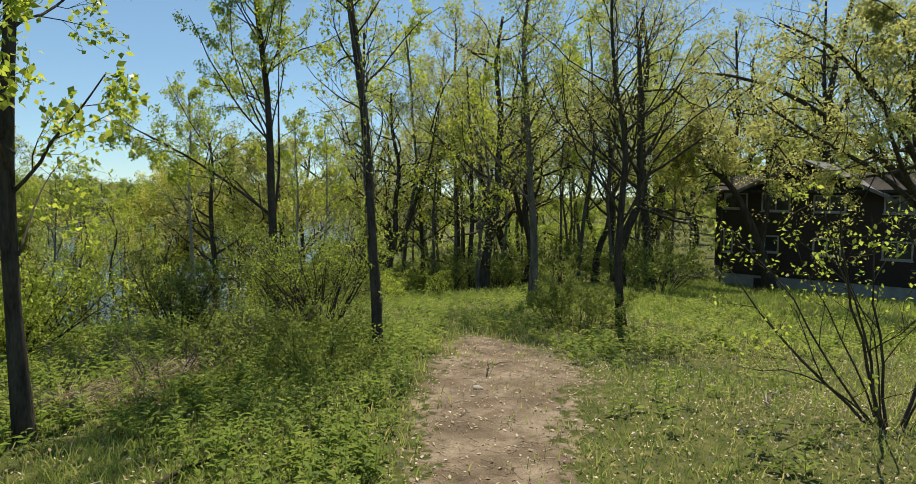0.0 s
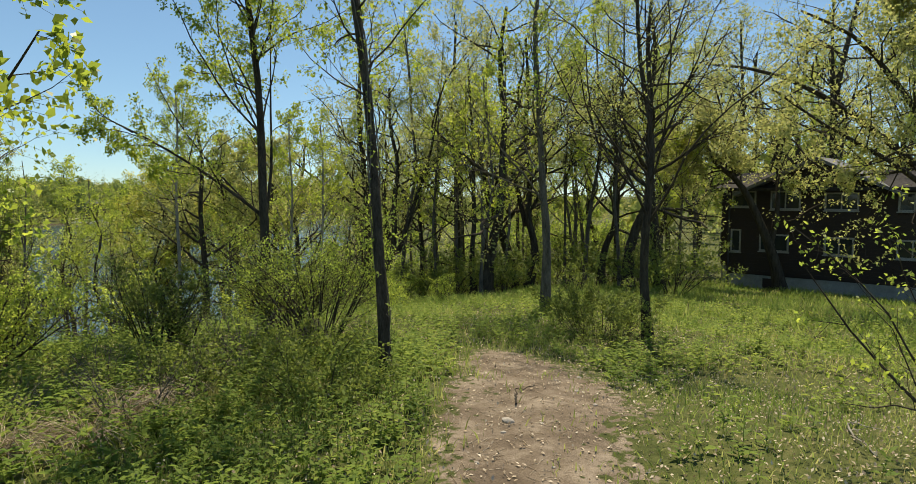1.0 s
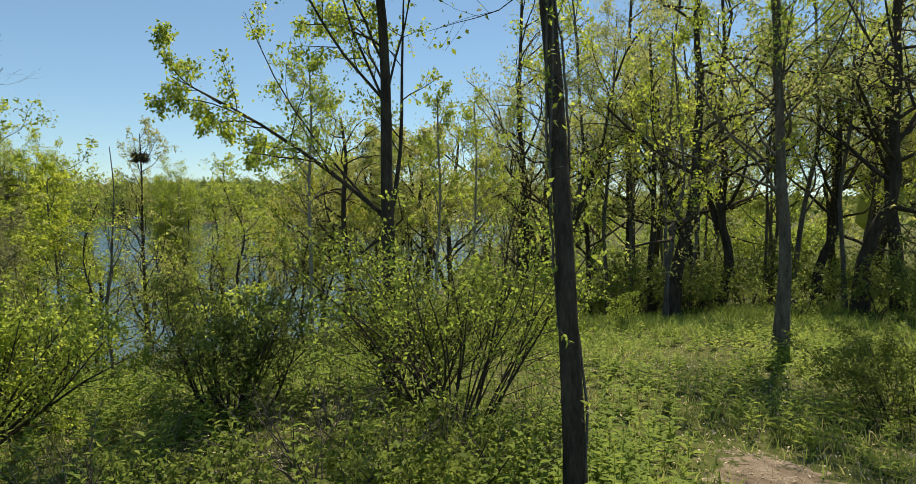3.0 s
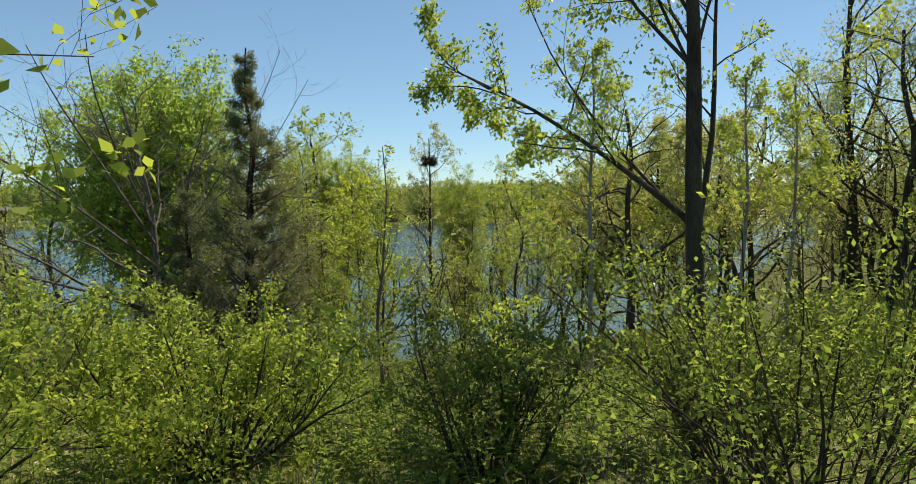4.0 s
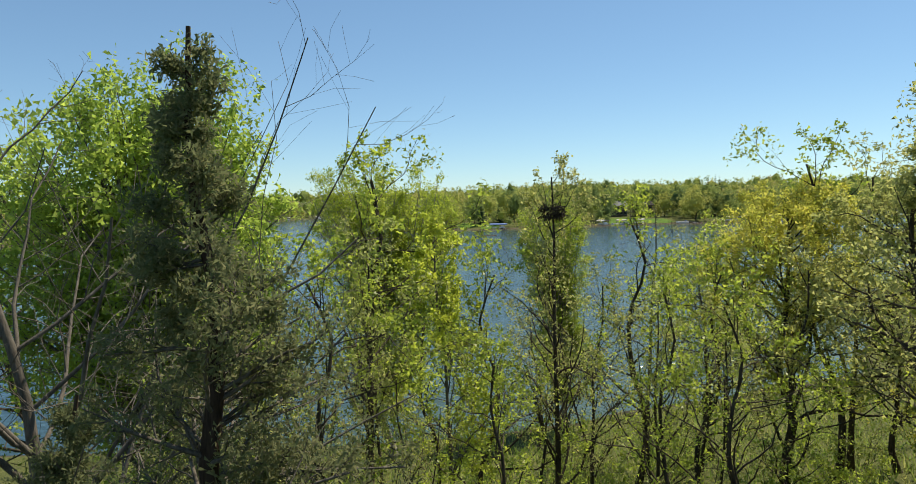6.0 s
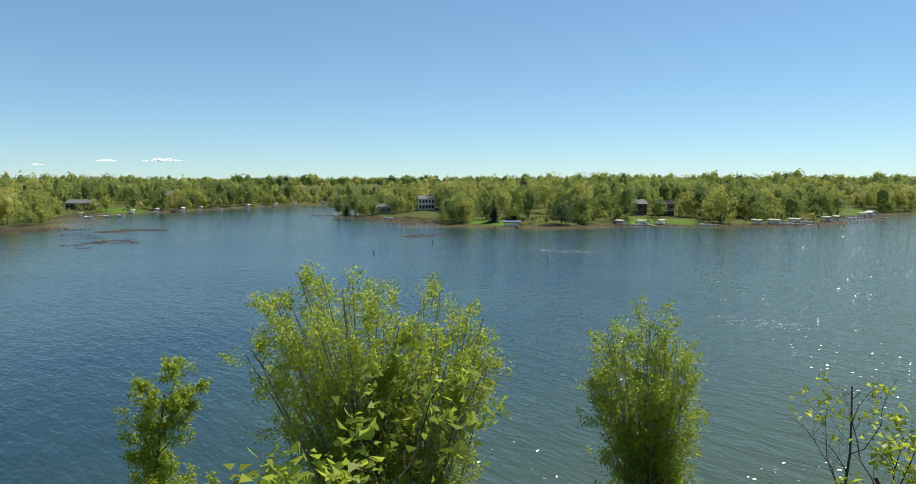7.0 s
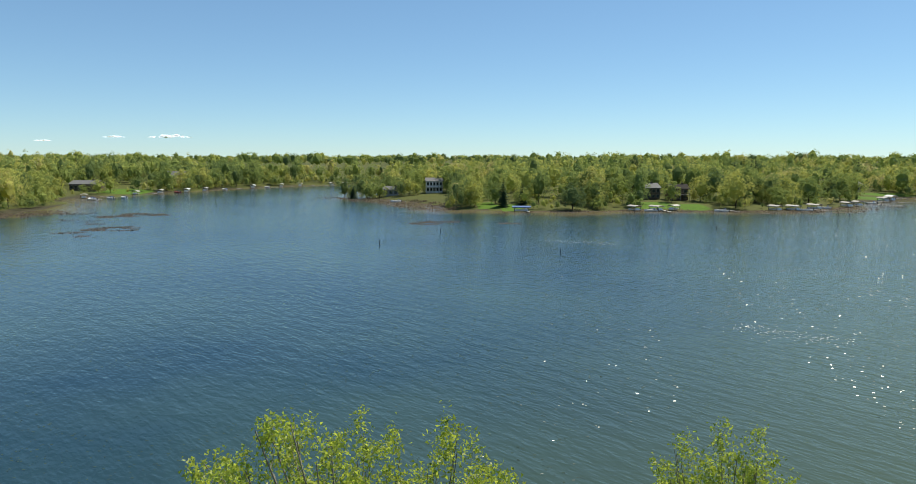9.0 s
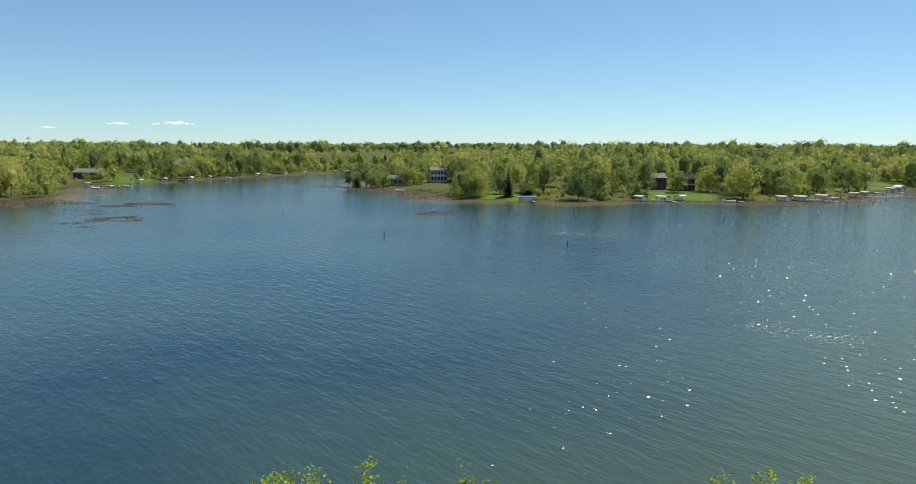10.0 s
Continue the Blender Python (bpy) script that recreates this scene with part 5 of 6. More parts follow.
chosen += [(-30, 406, 1.0), (-36, 404, 0.8), (-24, 408, 0.9), (-9, 404, 0.8), (0, 412, 0.85), (17, 410, 0.9), (21, 400, 0.8), (24, 390, 0.8), (-40, 410, 0.7), (99, 334, 0.6), (117.2, 337, 0.62), (103.5, 343, 0.5), (130, 343, 0.7), (-204, 424, 0.55), (-192, 420, 0.35), (-184, 432, 0.5), (-210, 440, 0.6), (-4, 398, 0.6), (4, 404, 0.4), (-20, 400, 0.7), (-26, 396, 0.55), (22, 404, 0.7), (132, 340, 0.75), (138, 332, 0.6), (-8, 396, 0.5), (0.5, 399, 0.42), (17.5, 402, 0.45), (-190, 428, 0.45), (-181, 441, 0.6), (-207, 432, 0.5), (-34, 402, 0.5), (-28, 408, 0.6), (156, 336, 0.7), (232, 405, 0.5), (246, 408, 0.6), (20, 322, 0.55), (26, 324, 0.6), (15, 330, 0.5)]
for k, (x, y, s) in enumerate(chosen):
    m = pose(x, y, gz(x, y) - 0.1, 0, 0, rr.uniform(0, 360)) @ Matrix.Diagonal((s * rr.uniform(0.9, 1.2), s * rr.uniform(0.9, 1.2), s, 1))
    if k < len(SHORE_TREES):
        SHORE_TREES[k].matrix_world = m
    else:
        copy_thing(SHORE_TREES[rr.integers(len(SHORE_TREES))], m)


def conifer(at, h, w, seed, tiers=17):
    """A far spruce: whorls of drooping boughs."""
    rr = rng_of(seed)
    th = thing("conifer", at, "dark pointed conifer above the far woods", "tree", "far conifers")
    v, f = tubes(np.array([[(0, 0, -0.3), (0, 0, h * 0.5), (0, 0, h * 0.98)]]), np.array([[0.25, 0.14, 0.03]]), 6)
    part("trunk", mesh_np("trunk", v, [f], [BARK_DARK]), th)
    z = np.repeat(np.linspace(0.06, 0.97, tiers), 26)
    a = rr.uniform(0, 6.28, len(z))
    r = w * 0.5 * (1 - z) ** 0.8 * rr.uniform(0.6, 1.15, len(z)) + 0.15
    tip = np.stack([np.cos(a) * r, np.sin(a) * r, z * h - r * 0.25], 1)
    root = np.stack([0 * a, 0 * a, z * h + 0.2], 1)
    sd_ = np.stack([-np.sin(a), np.cos(a), 0 * a], 1) * (0.3 + 0.26 * r)[:, None]
    mid = root * 0.35 + tip * 0.65
    v = np.stack([root, mid + sd_, tip, mid - sd_], 1).reshape(-1, 3)
    part("crown", mesh_np("crown", v, [np.arange(len(v)).reshape(-1, 4)], [LEAF_PINE], False, {"tint": np.clip(np.repeat(rr.normal(0.5, 0.2, len(z)), 4), 0, 1)}), th)


for k, (x, y, h, w) in enumerate([(38, 322, 12, 6.5), (47, 326, 9, 5), (-272, 480, 20, 13), (-260, 560, 17, 8), (215, 470, 20, 7), (222, 474, 22, 7), (228, 480, 21, 6), (205, 462, 18, 6), (300, 480, 19, 8), (-215, 520, 17, 7), (30, 392, 9, 5), (-34, 398, 7, 5), (70, 520, 19, 7), (150, 480, 17, 6)]):
    conifer(on(x, y), h, w, 180 + k)

# ---------------------------------------------------------------- grass, weeds and litter


def spots(rng, n, x0, x1, y0, y1, pull=(6, 8), reach=9.0):
    """Places, closer together near the path."""
    p = rng.uniform((x0, y0), (x1, y1), (n * 3, 2))
    d = np.hypot(p[:, 0] - pull[0], p[:, 1] - pull[1])
    return p[rng.random(len(p)) < 1 / (1 + (d / reach) ** 2)][:n]


def blades(name, label, p, seed, height, width, tint, lean=0.35, plain=False):
    """Grass: one bent blade a place."""
    rng = rng_of(seed)
    n = len(p)
    z = land(p[:, 0], p[:, 1])
    b = np.stack([p[:, 0], p[:, 1], z - 0.02], 1)
    h = height * rng.uniform(0.45, 1.3, (n, 1)) * (1 + 0.45 * wave(p[:, 0], p[:, 1], 2.2, 31))[:, None]
    a = rng.uniform(0, 6.28, n)
    side = np.stack([np.cos(a), np.sin(a), 0 * a], 1) * width * rng.uniform(0.6, 1.4, (n, 1))
    bow = np.stack([rng.normal(0, 1, n), rng.normal(0, 1, n), 0 * a], 1) * lean * h
    up_ = np.array([0, 0, 1.0])
    v = np.stack([b - side, b + side, b + up_ * h * 0.6 + bow * 0.4 + side * 0.7, b + up_ * h * 0.6 + bow * 0.4 - side * 0.7, b + up_ * h + bow], 1).reshape(-1, 3)
    i = np.arange(n)[:, None] * 5
    if plain:
        v = np.stack([b - side * 1.4, b + side * 1.4, b + up_ * h + bow], 1).reshape(-1, 3)
        t = np.clip(np.repeat(tint + 0.28 * wave(p[:, 0], p[:, 1], 1.6, 33) + rng.normal(0, 0.15, n), 3), 0, 1)
        ob = new(name, mesh_np(name, v, [np.arange(n * 3).reshape(-1, 3)], [GRASS], False, {"tint": t}))
        return tagged(ob, label, "grass", kind="stuff")
    t = np.clip(np.repeat(tint + 0.28 * wave(p[:, 0], p[:, 1], 1.6, 33) + rng.normal(0, 0.15, n), 5), 0, 1)
    ob = new(name, mesh_np(name, v, [i + np.array([[0, 1, 2, 3]]), i + np.array([[3, 2, 4]])], [GRASS], False, {"tint": t}))
    return tagged(ob, label, "grass", kind="stuff")


rng = rng_of(200)
p = spots(rng, 72000, -4, 30, 3, 26)
off = path_mask(p[:, 0], p[:, 1]) + 0.25 * wave(p[:, 0], p[:, 1], 0.8, 41)
p = p[(off > 0.9) | ((off > 0.2) & (rng.random(len(p)) < 0.25 * (wave(p[:, 0], p[:, 1], 0.9, 47) > -0.1)))]
blades("grass", "mixed green and straw grass of the clearing", p, 201, 0.14, 0.006, 0.5, 0.45)
q = rng.uniform((1.5, 4.2), (7.0, 10.5), (15000, 2))
q = q[(path_mask(q[:, 0], q[:, 1]) > 2.3) & (q[:, 1] - q[:, 0] < 5.4)]
blades("edge_grass", "long pale straw and green grass beside the path", q[:9000], 207, 0.14, 0.006, 0.5, 0.6)
q = rng.uniform((16, 2), (41, 22), (34000, 2))
blades("meadow_grass", "bright green grass in front of the house", q, 202, 0.24, 0.014, 0.34, plain=True)
q = rng.uniform((-8, 15), (26, 36), (30000, 2))
blades("slope_grass", "long pale green grass on the slope", q, 203, 0.26, 0.012, 0.16, 0.6, True)
q = rng.uniform((-14, 40), (34, 58), (14000, 2))
q = q[(land(q[:, 0], q[:, 1]) > -0.25)]
blades("shore_sedge", "green sedge along the near shore", q, 206, 0.42, 0.025, 0.4, 0.4, True)


def weeds(name, label, p, seed, height, size, leaves=11, tint=0.5):
    """Leafy weeds: pairs of leaves up a short stem."""
    rng = rng_of(seed)
    n = len(p)
    z = land(p[:, 0], p[:, 1])
    h = height * rng.uniform(0.4, 1.3, n)
    lean = rng.normal(0, 0.15, (n, 2))
    f = np.linspace(0.25, 1, leaves)[None]
    stem = np.stack([np.stack([p[:, 0], p[:, 1], z - 0.03], 1), np.stack([p[:, 0] + lean[:, 0] * h, p[:, 1] + lean[:, 1] * h, z + h], 1)], 1)
    sv, sf = tubes(stem, np.array([[0.004, 0.0015]]) * np.ones((n, 1)), 3)
    pos = (stem[:, :1] + (stem[:, 1:] - stem[:, :1]) * f[..., None]).reshape(-1, 3)
    a = (np.arange(leaves)[None] * 2.4 + rng.uniform(0, 6.28, (n, 1))).ravel()
    ax = unit(np.stack([np.cos(a), np.sin(a), rng.uniform(-0.1, 0.7, len(a))], 1))
    sd_ = unit(np.cross(ax, np.array([0, 0, 1.0])))
    nr = np.cross(sd_, ax)
    L = (size * (1.25 - 0.6 * f) * rng.uniform(0.6, 1.3, (n, leaves))).reshape(-1, 1)
    w = L * 0.2
    mid = pos + ax * L * 0.45
    v = np.stack([pos, mid + sd_ * w + nr * w * 0.4, pos + ax * L - nr * L * 0.1, mid - sd_ * w + nr * w * 0.4], 1).reshape(-1, 3)
    t = np.clip(np.repeat(tint + 0.25 * rng.normal(0, 1, n), leaves * 4), 0, 1)
    ob = new(name, mesh_np(name, np.concatenate([sv, v]), [sf, np.arange(len(v)).reshape(-1, 4) + len(sv)], [WEED], False, {"tint": np.concatenate([np.full(len(sv), 0.3), t])}))
    return tagged(ob, label, "weeds", kind="stuff")


p = spots(rng, 4200, -3, 24, 3.5, 24, reach=8.0)
d = path_mask(p[:, 0], p[:, 1]) + 0.3 * wave(p[:, 0], p[:, 1], 1.4, 43)
w_ = wave(p[:, 0], p[:, 1], 2.6, 45)
weeds("weeds", "leafy green weeds beside the path", p[(d > 1.1) & ((d < 2.4) | (p[:, 1] > 8.5) | (p[:, 0] > p[:, 1])) & ((p[:, 0] - p[:, 1] < 0.8) | (p[:, 1] > 7.2) | (rng.random(len(p)) < 0.2)) & (w_ > np.where(p[:, 0] - p[:, 1] > 0.5, -0.15, -0.35))], 204, 0.26, 0.13, 10, 0.45)
# low tint darkens these weeds to paint in shade left of the path
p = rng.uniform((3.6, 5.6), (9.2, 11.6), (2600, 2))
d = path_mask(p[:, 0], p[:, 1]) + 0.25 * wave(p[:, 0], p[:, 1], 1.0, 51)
weeds("shade_weeds", "leafy weeds with poplar shade put into their dark green tint", p[(d > 1.25) & (p[:, 1] > p[:, 0]) & (p[:, 1] - p[:, 0] < 4.6)][:620], 208, 0.3, 0.10, 11, 0.3)
p = rng.uniform((10.5, 5.0), (24, 16), (3000, 2))
p = p[(path_mask(p[:, 0], p[:, 1]) > 1.3) & (wave(p[:, 0], p[:, 1], 2.0, 53) > -0.1) & (p[:, 0] > p[:, 1])]
weeds("meadow_weeds", "fresh green knee-high weeds in the clearing", p[:800], 209, 0.34, 0.13, 9, 0.5)
p = spots(rng, 800, -2, 12, 9, 19, (5, 12), 6.0)
weeds("tall_weeds", "tall goldenrod stems below the shrubs", p[path_mask(p[:, 0], p[:, 1]) > 1.3], 205, 0.5, 0.11, 14, 0.5)

p = spots(rng, 30000, -2, 26, 1, 20, (9, 6), 8.0)
p = p[(path_mask(p[:, 0], p[:, 1]) > 0.75) | (rng.random(len(p)) < 0.8)]
z = land(p[:, 0], p[:, 1]) + np.where(path_mask(p[:, 0], p[:, 1]) < 1.0, rng.uniform(0.004, 0.015, len(p)), rng.uniform(0.015, 0.08, len(p)))
v, f = leaves_at(rng, np.stack([p[:, 0], p[:, 1], z], 1), 0.04, 0, 3.0, 0.6)
ob = new("leaf_litter", mesh_np("leaf_litter", v, [f], [LITTER], False, {"tint": np.clip(np.repeat(rng.normal(0.5, 0.25, len(p)), 4), 0, 1)}))
tagged(ob, "dry pale oak leaves lying in the grass", "litter", kind="stuff")

# straw and twigs scattered over the path
p = rng.uniform((1, 1), (14, 13), (9000, 2))
p = p[path_mask(p[:, 0], p[:, 1]) < 1.25][:2600]
a, ln = rng.uniform(0, 6.28, len(p)), rng.uniform(0.03, 0.16, len(p))
z = land(p[:, 0], p[:, 1]) + 0.006
e = np.stack([np.cos(a) * ln, np.sin(a) * ln, rng.uniform(0, 0.02, len(p))], 1)
c0 = np.stack([p[:, 0], p[:, 1], z], 1)
v, f = tubes(np.stack([c0 - e * 0.5, c0 + e * 0.5], 1), np.full((len(p), 2), 0.0022), 3)
tagged(new("path_straw", mesh_np("path_straw", v, [f], [LITTER], True, {"tint": np.clip(rng.normal(0.5, 0.3, len(v)), 0, 1)})), "broken straw and bits of twig on the path", "litter", kind="stuff")


def stone(at, size, seed):
    rng = rng_of(seed)
    bm = bmesh.new()
    bmesh.ops.create_icosphere(bm, subdivisions=2, radius=1.0)
    k = rng.uniform(0.75, 1.2, 3) * np.array([1, 0.8, 0.45]) * size
    for v_ in bm.verts:
        n_ = noise.noise(v_.co * 1.3 + Vector((seed, 0, 0)))
        v_.co = Vector((v_.co.x * k[0], v_.co.y * k[1], v_.co.z * k[2])) * (1 + 0.3 * n_)
    me = bm_mesh("stone", bm, STONE)
    ob = new("stone", me)
    ob.matrix_world = pose(*at, 0, 0, rng.uniform(0, 360))
    return tagged(ob, "pale rounded stone set in the dirt path", "stone", "path stones")


for k, (x, y, s) in enumerate([(7.18, 7.37, 0.07), (6.92, 7.21, 0.035), (8.2, 7.0, 0.03), (6.2, 6.9, 0.03), (8.6, 7.5, 0.03), (9.4, 8.0, 0.035), (6.6, 6.4, 0.025)]):
    stone((x, y, gz(x, y) + s * 0.1), s, 300 + k)


def fallen_branch(points, r, seed, label, bark, sprigs=5):
    rng = rng_of(seed)
    x, y = points[0]
    z0 = gz(x, y)
    th = thing("fallen_branch", (x, y, z0), label, "branch")
    P = np.array([(a - x, b - y, gz(a, b) - z0 + r * 0.8 + 0.02) for a, b in points])
    S = smooth_line(P, 10)[None]
    S[0, 1:-1] += rng.normal(0, 0.02, (8, 3)) * np.array([1, 1, 0.6])
    R = np.linspace(r, r * 0.35, 10)[None]
    v, f = tubes(S, R, 6)
    if sprigs:
        L2, R2 = grow(rng, S, R, sprigs, (0.2, 1), 42, 0.35, 5, 0.1, 0.2, 0.6, 0.35)
        L2[..., 2] = S[0, :, 2].mean() + (L2[..., 2] - S[0, :, 2].mean()) * 0.4
        v, f = merged([(v, f), tubes(L2, R2, 4)])
    part("stick", mesh_np("stick", v, [f], [bark]), th)
    return th


fallen_branch([(3.1, 7.0), (3.9, 7.4), (4.9, 7.5)], 0.022, 310, "dark dead branch lying in the weeds", BARK_DARK, 6)
fallen_branch([(2.6, 7.6), (2.9, 7.3), (3.1, 6.9)], 0.05, 311, "pale broken log end lying in the grass", BARK_PALE, 2)
fallen_branch([(10.3, 5.0), (9.5, 4.9), (8.7, 4.5)], 0.016, 312, "pale fallen branch lying in the grass", BARK_PALE, 5)
fallen_branch([(6.1, 8.3), (6.5, 8.0), (7.0, 8.3)], 0.014, 313, "thin dead branch at the edge of the path", BARK_GREY, 5)
fallen_branch([(7.6, 7.6), (8.0, 7.9), (8.3, 7.9)], 0.010, 314, "small dark twig on the path", BARK_DARK, 0)

def straw_tuft(x, y, seed, n=110, reach=0.55):
    """A flattened tuft of last year's long dry grass."""
    rng = rng_of(seed)
    a = rng.uniform(0, 6.28, n)
    o = np.stack([np.cos(a), np.sin(a), 0 * a], 1)
    ln = reach * rng.uniform(0.4, 1.2, (n, 1))
    base = rng.normal(0, 0.07, (n, 3)) * np.array([1, 1, 0])
    P = np.stack([base + o * ln * f + np.array([0, 0, 1.0]) * ln * h for f, h in ((0, -0.03), (0.25, 0.3), (0.55, 0.42), (0.85, 0.3), (1.05, 0.08))], 1)
    v, f = tubes(P, np.full((n, 5), 0.0035) * np.linspace(1, 0.5, 5), 3)
    th = thing("grass_tuft", on(x, y), "flattened tuft of long dry brown grass", "grass", "dry grass tufts")
    part("dry_grass", mesh_np("dry_grass", v, [f], [LITTER], True, {"tint": np.clip(np.repeat(rng.normal(0.25, 0.2, n), 15), 0, 1)}), th)


for k, (x, y) in enumerate([(4.5, 10.1), (4.0, 9.6), (4.9, 10.5), (3.5, 9.9)]):
    straw_tuft(x, y, 330 + k)

# nest of sticks in the slender tree
rng = rng_of(320)
n = 240
a = rng.uniform(0, 6.28, n)
c0 = np.stack([np.cos(a) * 0.27, np.sin(a) * 0.27, rng.uniform(-0.19, 0.19, n)], 1) * rng.uniform(0.5, 1.1, (n, 1))
d0 = unit(np.stack([-np.sin(a), np.cos(a), rng.normal(0, 0.3, n)], 1) + rng.normal(0, 0.35, (n, 3))) * rng.uniform(0.12, 0.3, (n, 1))
v, f = tubes(np.stack([c0 - d0, c0 + d0], 1), np.full((n, 2), 0.009), 3)
ob = new("nest", mesh_np("nest", v, [f], [NEST]))
ob.matrix_world = pose(8.42, 36.1, 13.55)
tagged(ob, "dark round nest of sticks high in the slender tree", "nest")

# ---------------------------------------------------------------- the dark house by the clearing


def window_on(parent, x, y0, y1, z0, z1, panes=2, depth=0.1, frame_m=TRIM, facing=-1):
    """A framed window in a wall that faces along x."""
    f = 0.09
    bm = bmesh.new()
    xo, xi = x + facing * 0.06, x - facing * depth
    lo, hi = min(xo, xi), max(xo, xi)
    box(bm, (lo, y0, z0), (hi, y0 + f, z1))
    box(bm, (lo, y1 - f, z0), (hi, y1, z1))
    box(bm, (lo, y0 + f, z1 - f), (hi, y1 - f, z1))
    box(bm, (lo, y0 + f, z0), (hi, y1 - f, z0 + f))
    for k in range(1, panes):
        c = y0 + (y1 - y0) * k / panes
        box(bm, (lo + 0.02, c - 0.035, z0 + f), (hi - 0.02, c + 0.035, z1 - f))
    w = part("window", bm_mesh("window", bm, frame_m), parent, "white-framed window with dark glass")
    for k in range(panes):
        a, b = y0 + (y1 - y0) * k / panes, y0 + (y1 - y0) * (k + 1) / panes
        box_part("pane", (x - 0.012, a + 0.036 + (k == 0) * 0.054, z0 + f), (x + 0.012, b - 0.036 - (k == panes - 1) * 0.054, z1 - f), GLASS, w)
    box_part("sill", (min(x + facing * 0.14, x), y0 - 0.05, z0 - 0.06), (max(x + facing * 0.14, x), y1 + 0.05, z0 - 0.003), frame_m, w)
    return w


def prism(name, pts, thickness, axis, material, parent, label=""):
    """A flat polygon pushed out along an axis."""
    bm = bmesh.new()
    a = [bm.verts.new(p) for p in pts]
    d = Vector(axis) * thickness
    b = [bm.verts.new(Vector(p) + d) for p in pts]
    bm.faces.new(a)
    bm.faces.new(b[::-1])
    for i in range(len(a)):
        j = (i + 1) % len(a)
        bm.faces.new((a[i], b[i], b[j], a[j]))
    bmesh.ops.recalc_face_normals(bm, faces=bm.faces)
    return part(name, bm_mesh(name, bm, material), parent, label)


house = thing("house", (42, 8, 6.2), "two-storey dark brown wooden house with white-framed windows", "house")


def H(x, y, z):
    return (x - 42, y - 8, z - 6.2)


def hb(name, x0, y0, z0, x1, y1, z1, m, label="", parent=None, bevel=0.0):
    return box_part(name, H(x0, y0, z0), H(x1, y1, z1), m, parent or house, bevel, label)


hb("foundation", 42.05, 8.0, 5.6, 50.0, 19.0, 7.66, CONCRETE, "pale grey block foundation")
WIN = [(15.0, 16.6, 11.48, 12.55, 2), (12.15, 13.8, 11.48, 12.45, 2), (15.55, 17.15, 9.08, 10.08, 2), (12.3, 13.75, 9.06, 10.05, 2), (17.4, 18.8, 11.6, 12.55, 1), (18.2, 18.8, 8.95, 10.3, 1), (9.0, 10.4, 11.48, 12.45, 2), (9.0, 10.4, 9.06, 10.05, 2)]
# front wall as strips round the openings
ys = sorted({8.0, 19.0, *[w[0] for w in WIN], *[w[1] for w in WIN]})
wall_bm = bmesh.new()
for a, b in zip(ys, ys[1:]):
    z = 7.66
    for w in sorted([w for w in WIN if w[0] <= a + 1e-6 and w[1] >= b - 1e-6], key=lambda w: w[2]):
        box(wall_bm, H(42.0, a, z), H(42.2, b, w[2]))
        z = w[3]
    box(wall_bm, H(42.0, a, z), H(42.2, b, 12.75))
part("front_wall", bm_mesh("front_wall", wall_bm, SIDING), house, "dark stained board wall")
hb("side_wall", 42.2, 18.8, 7.66, 50.0, 19.0, 12.75, SIDING, "dark stained board wall")
hb("side_wall", 42.2, 8.0, 7.66, 50.0, 8.2, 12.75, SIDING, "dark stained board wall")
hb("back_wall", 49.8, 8.2, 7.66, 50.0, 18.8, 12.75, SIDING, "dark stained board wall")
hb("floor", 42.2, 8.2, 10.3, 49.8, 18.8, 10.5, SIDING_B)
hb("wing", 46.0, 19.0, 7.66, 50.0, 21.0, 12.6, SIDING, "set-back dark wing")
hb("wing_foundation", 46.05, 19.0, 5.6, 50.0, 20.95, 7.64, CONCRETE)
# horizontal boards with shadow gaps on the front
k = 0
z = 7.72
while z < 12.6:
    cuts = sorted([(w[0] - 0.02, w[1] + 0.02) for w in WIN if w[2] - 0.08 < z + 0.19 and w[3] + 0.02 > z])
    y = 8.0
    for a, b in cuts + [(19.0, 19.0)]:
        if a - y > 0.05:
            hb("board", 41.965, y, z, 41.998, a, z + 0.185, SIDING)
        y = max(y, b)
    z += 0.2
for y0, y1, z0, z1, n in WIN:
    window_on(house, 0, y0 - 8, y1 - 8, z0 - 6.2, z1 - 6.2, n)
# roofs
prism("roof", [H(41.3, 7.4, 12.72), H(46, 7.4, 13.75), H(50.7, 7.4, 12.72), H(50.7, 7.4, 12.54), H(46, 7.4, 13.57), H(41.3, 7.4, 12.54)], 12.2, (0, 1, 0), SHINGLE, house, "dark shingle roof")
prism("gable_wall", [H(41.93, 10.6, 12.6), H(41.93, 17.7, 12.6), H(41.93, 14.18, 14.25)], 0.2, (1, 0, 0), SIDING, house)
prism("gable_roof", [H(41.1, 10.0, 12.4), H(41.1, 14.18, 14.4), H(41.1, 18.4, 12.4), H(41.1, 18.4, 12.22), H(41.1, 14.18, 14.22), H(41.1, 10.0, 12.22)], 4.6, (1, 0, 0), SHINGLE_G, house, "grey-edged front gable roof")
hb("cellar_door", 41.98, 15.9, 6.3, 42.04, 16.9, 7.5, SIDING, "dark low cellar door")
hb("downpipe", 41.86, 18.86, 6.6, 41.94, 18.94, 12.5, DARK_METAL)

# ---------------------------------------------------------------- far shore: houses, docks, boats, reeds, posts


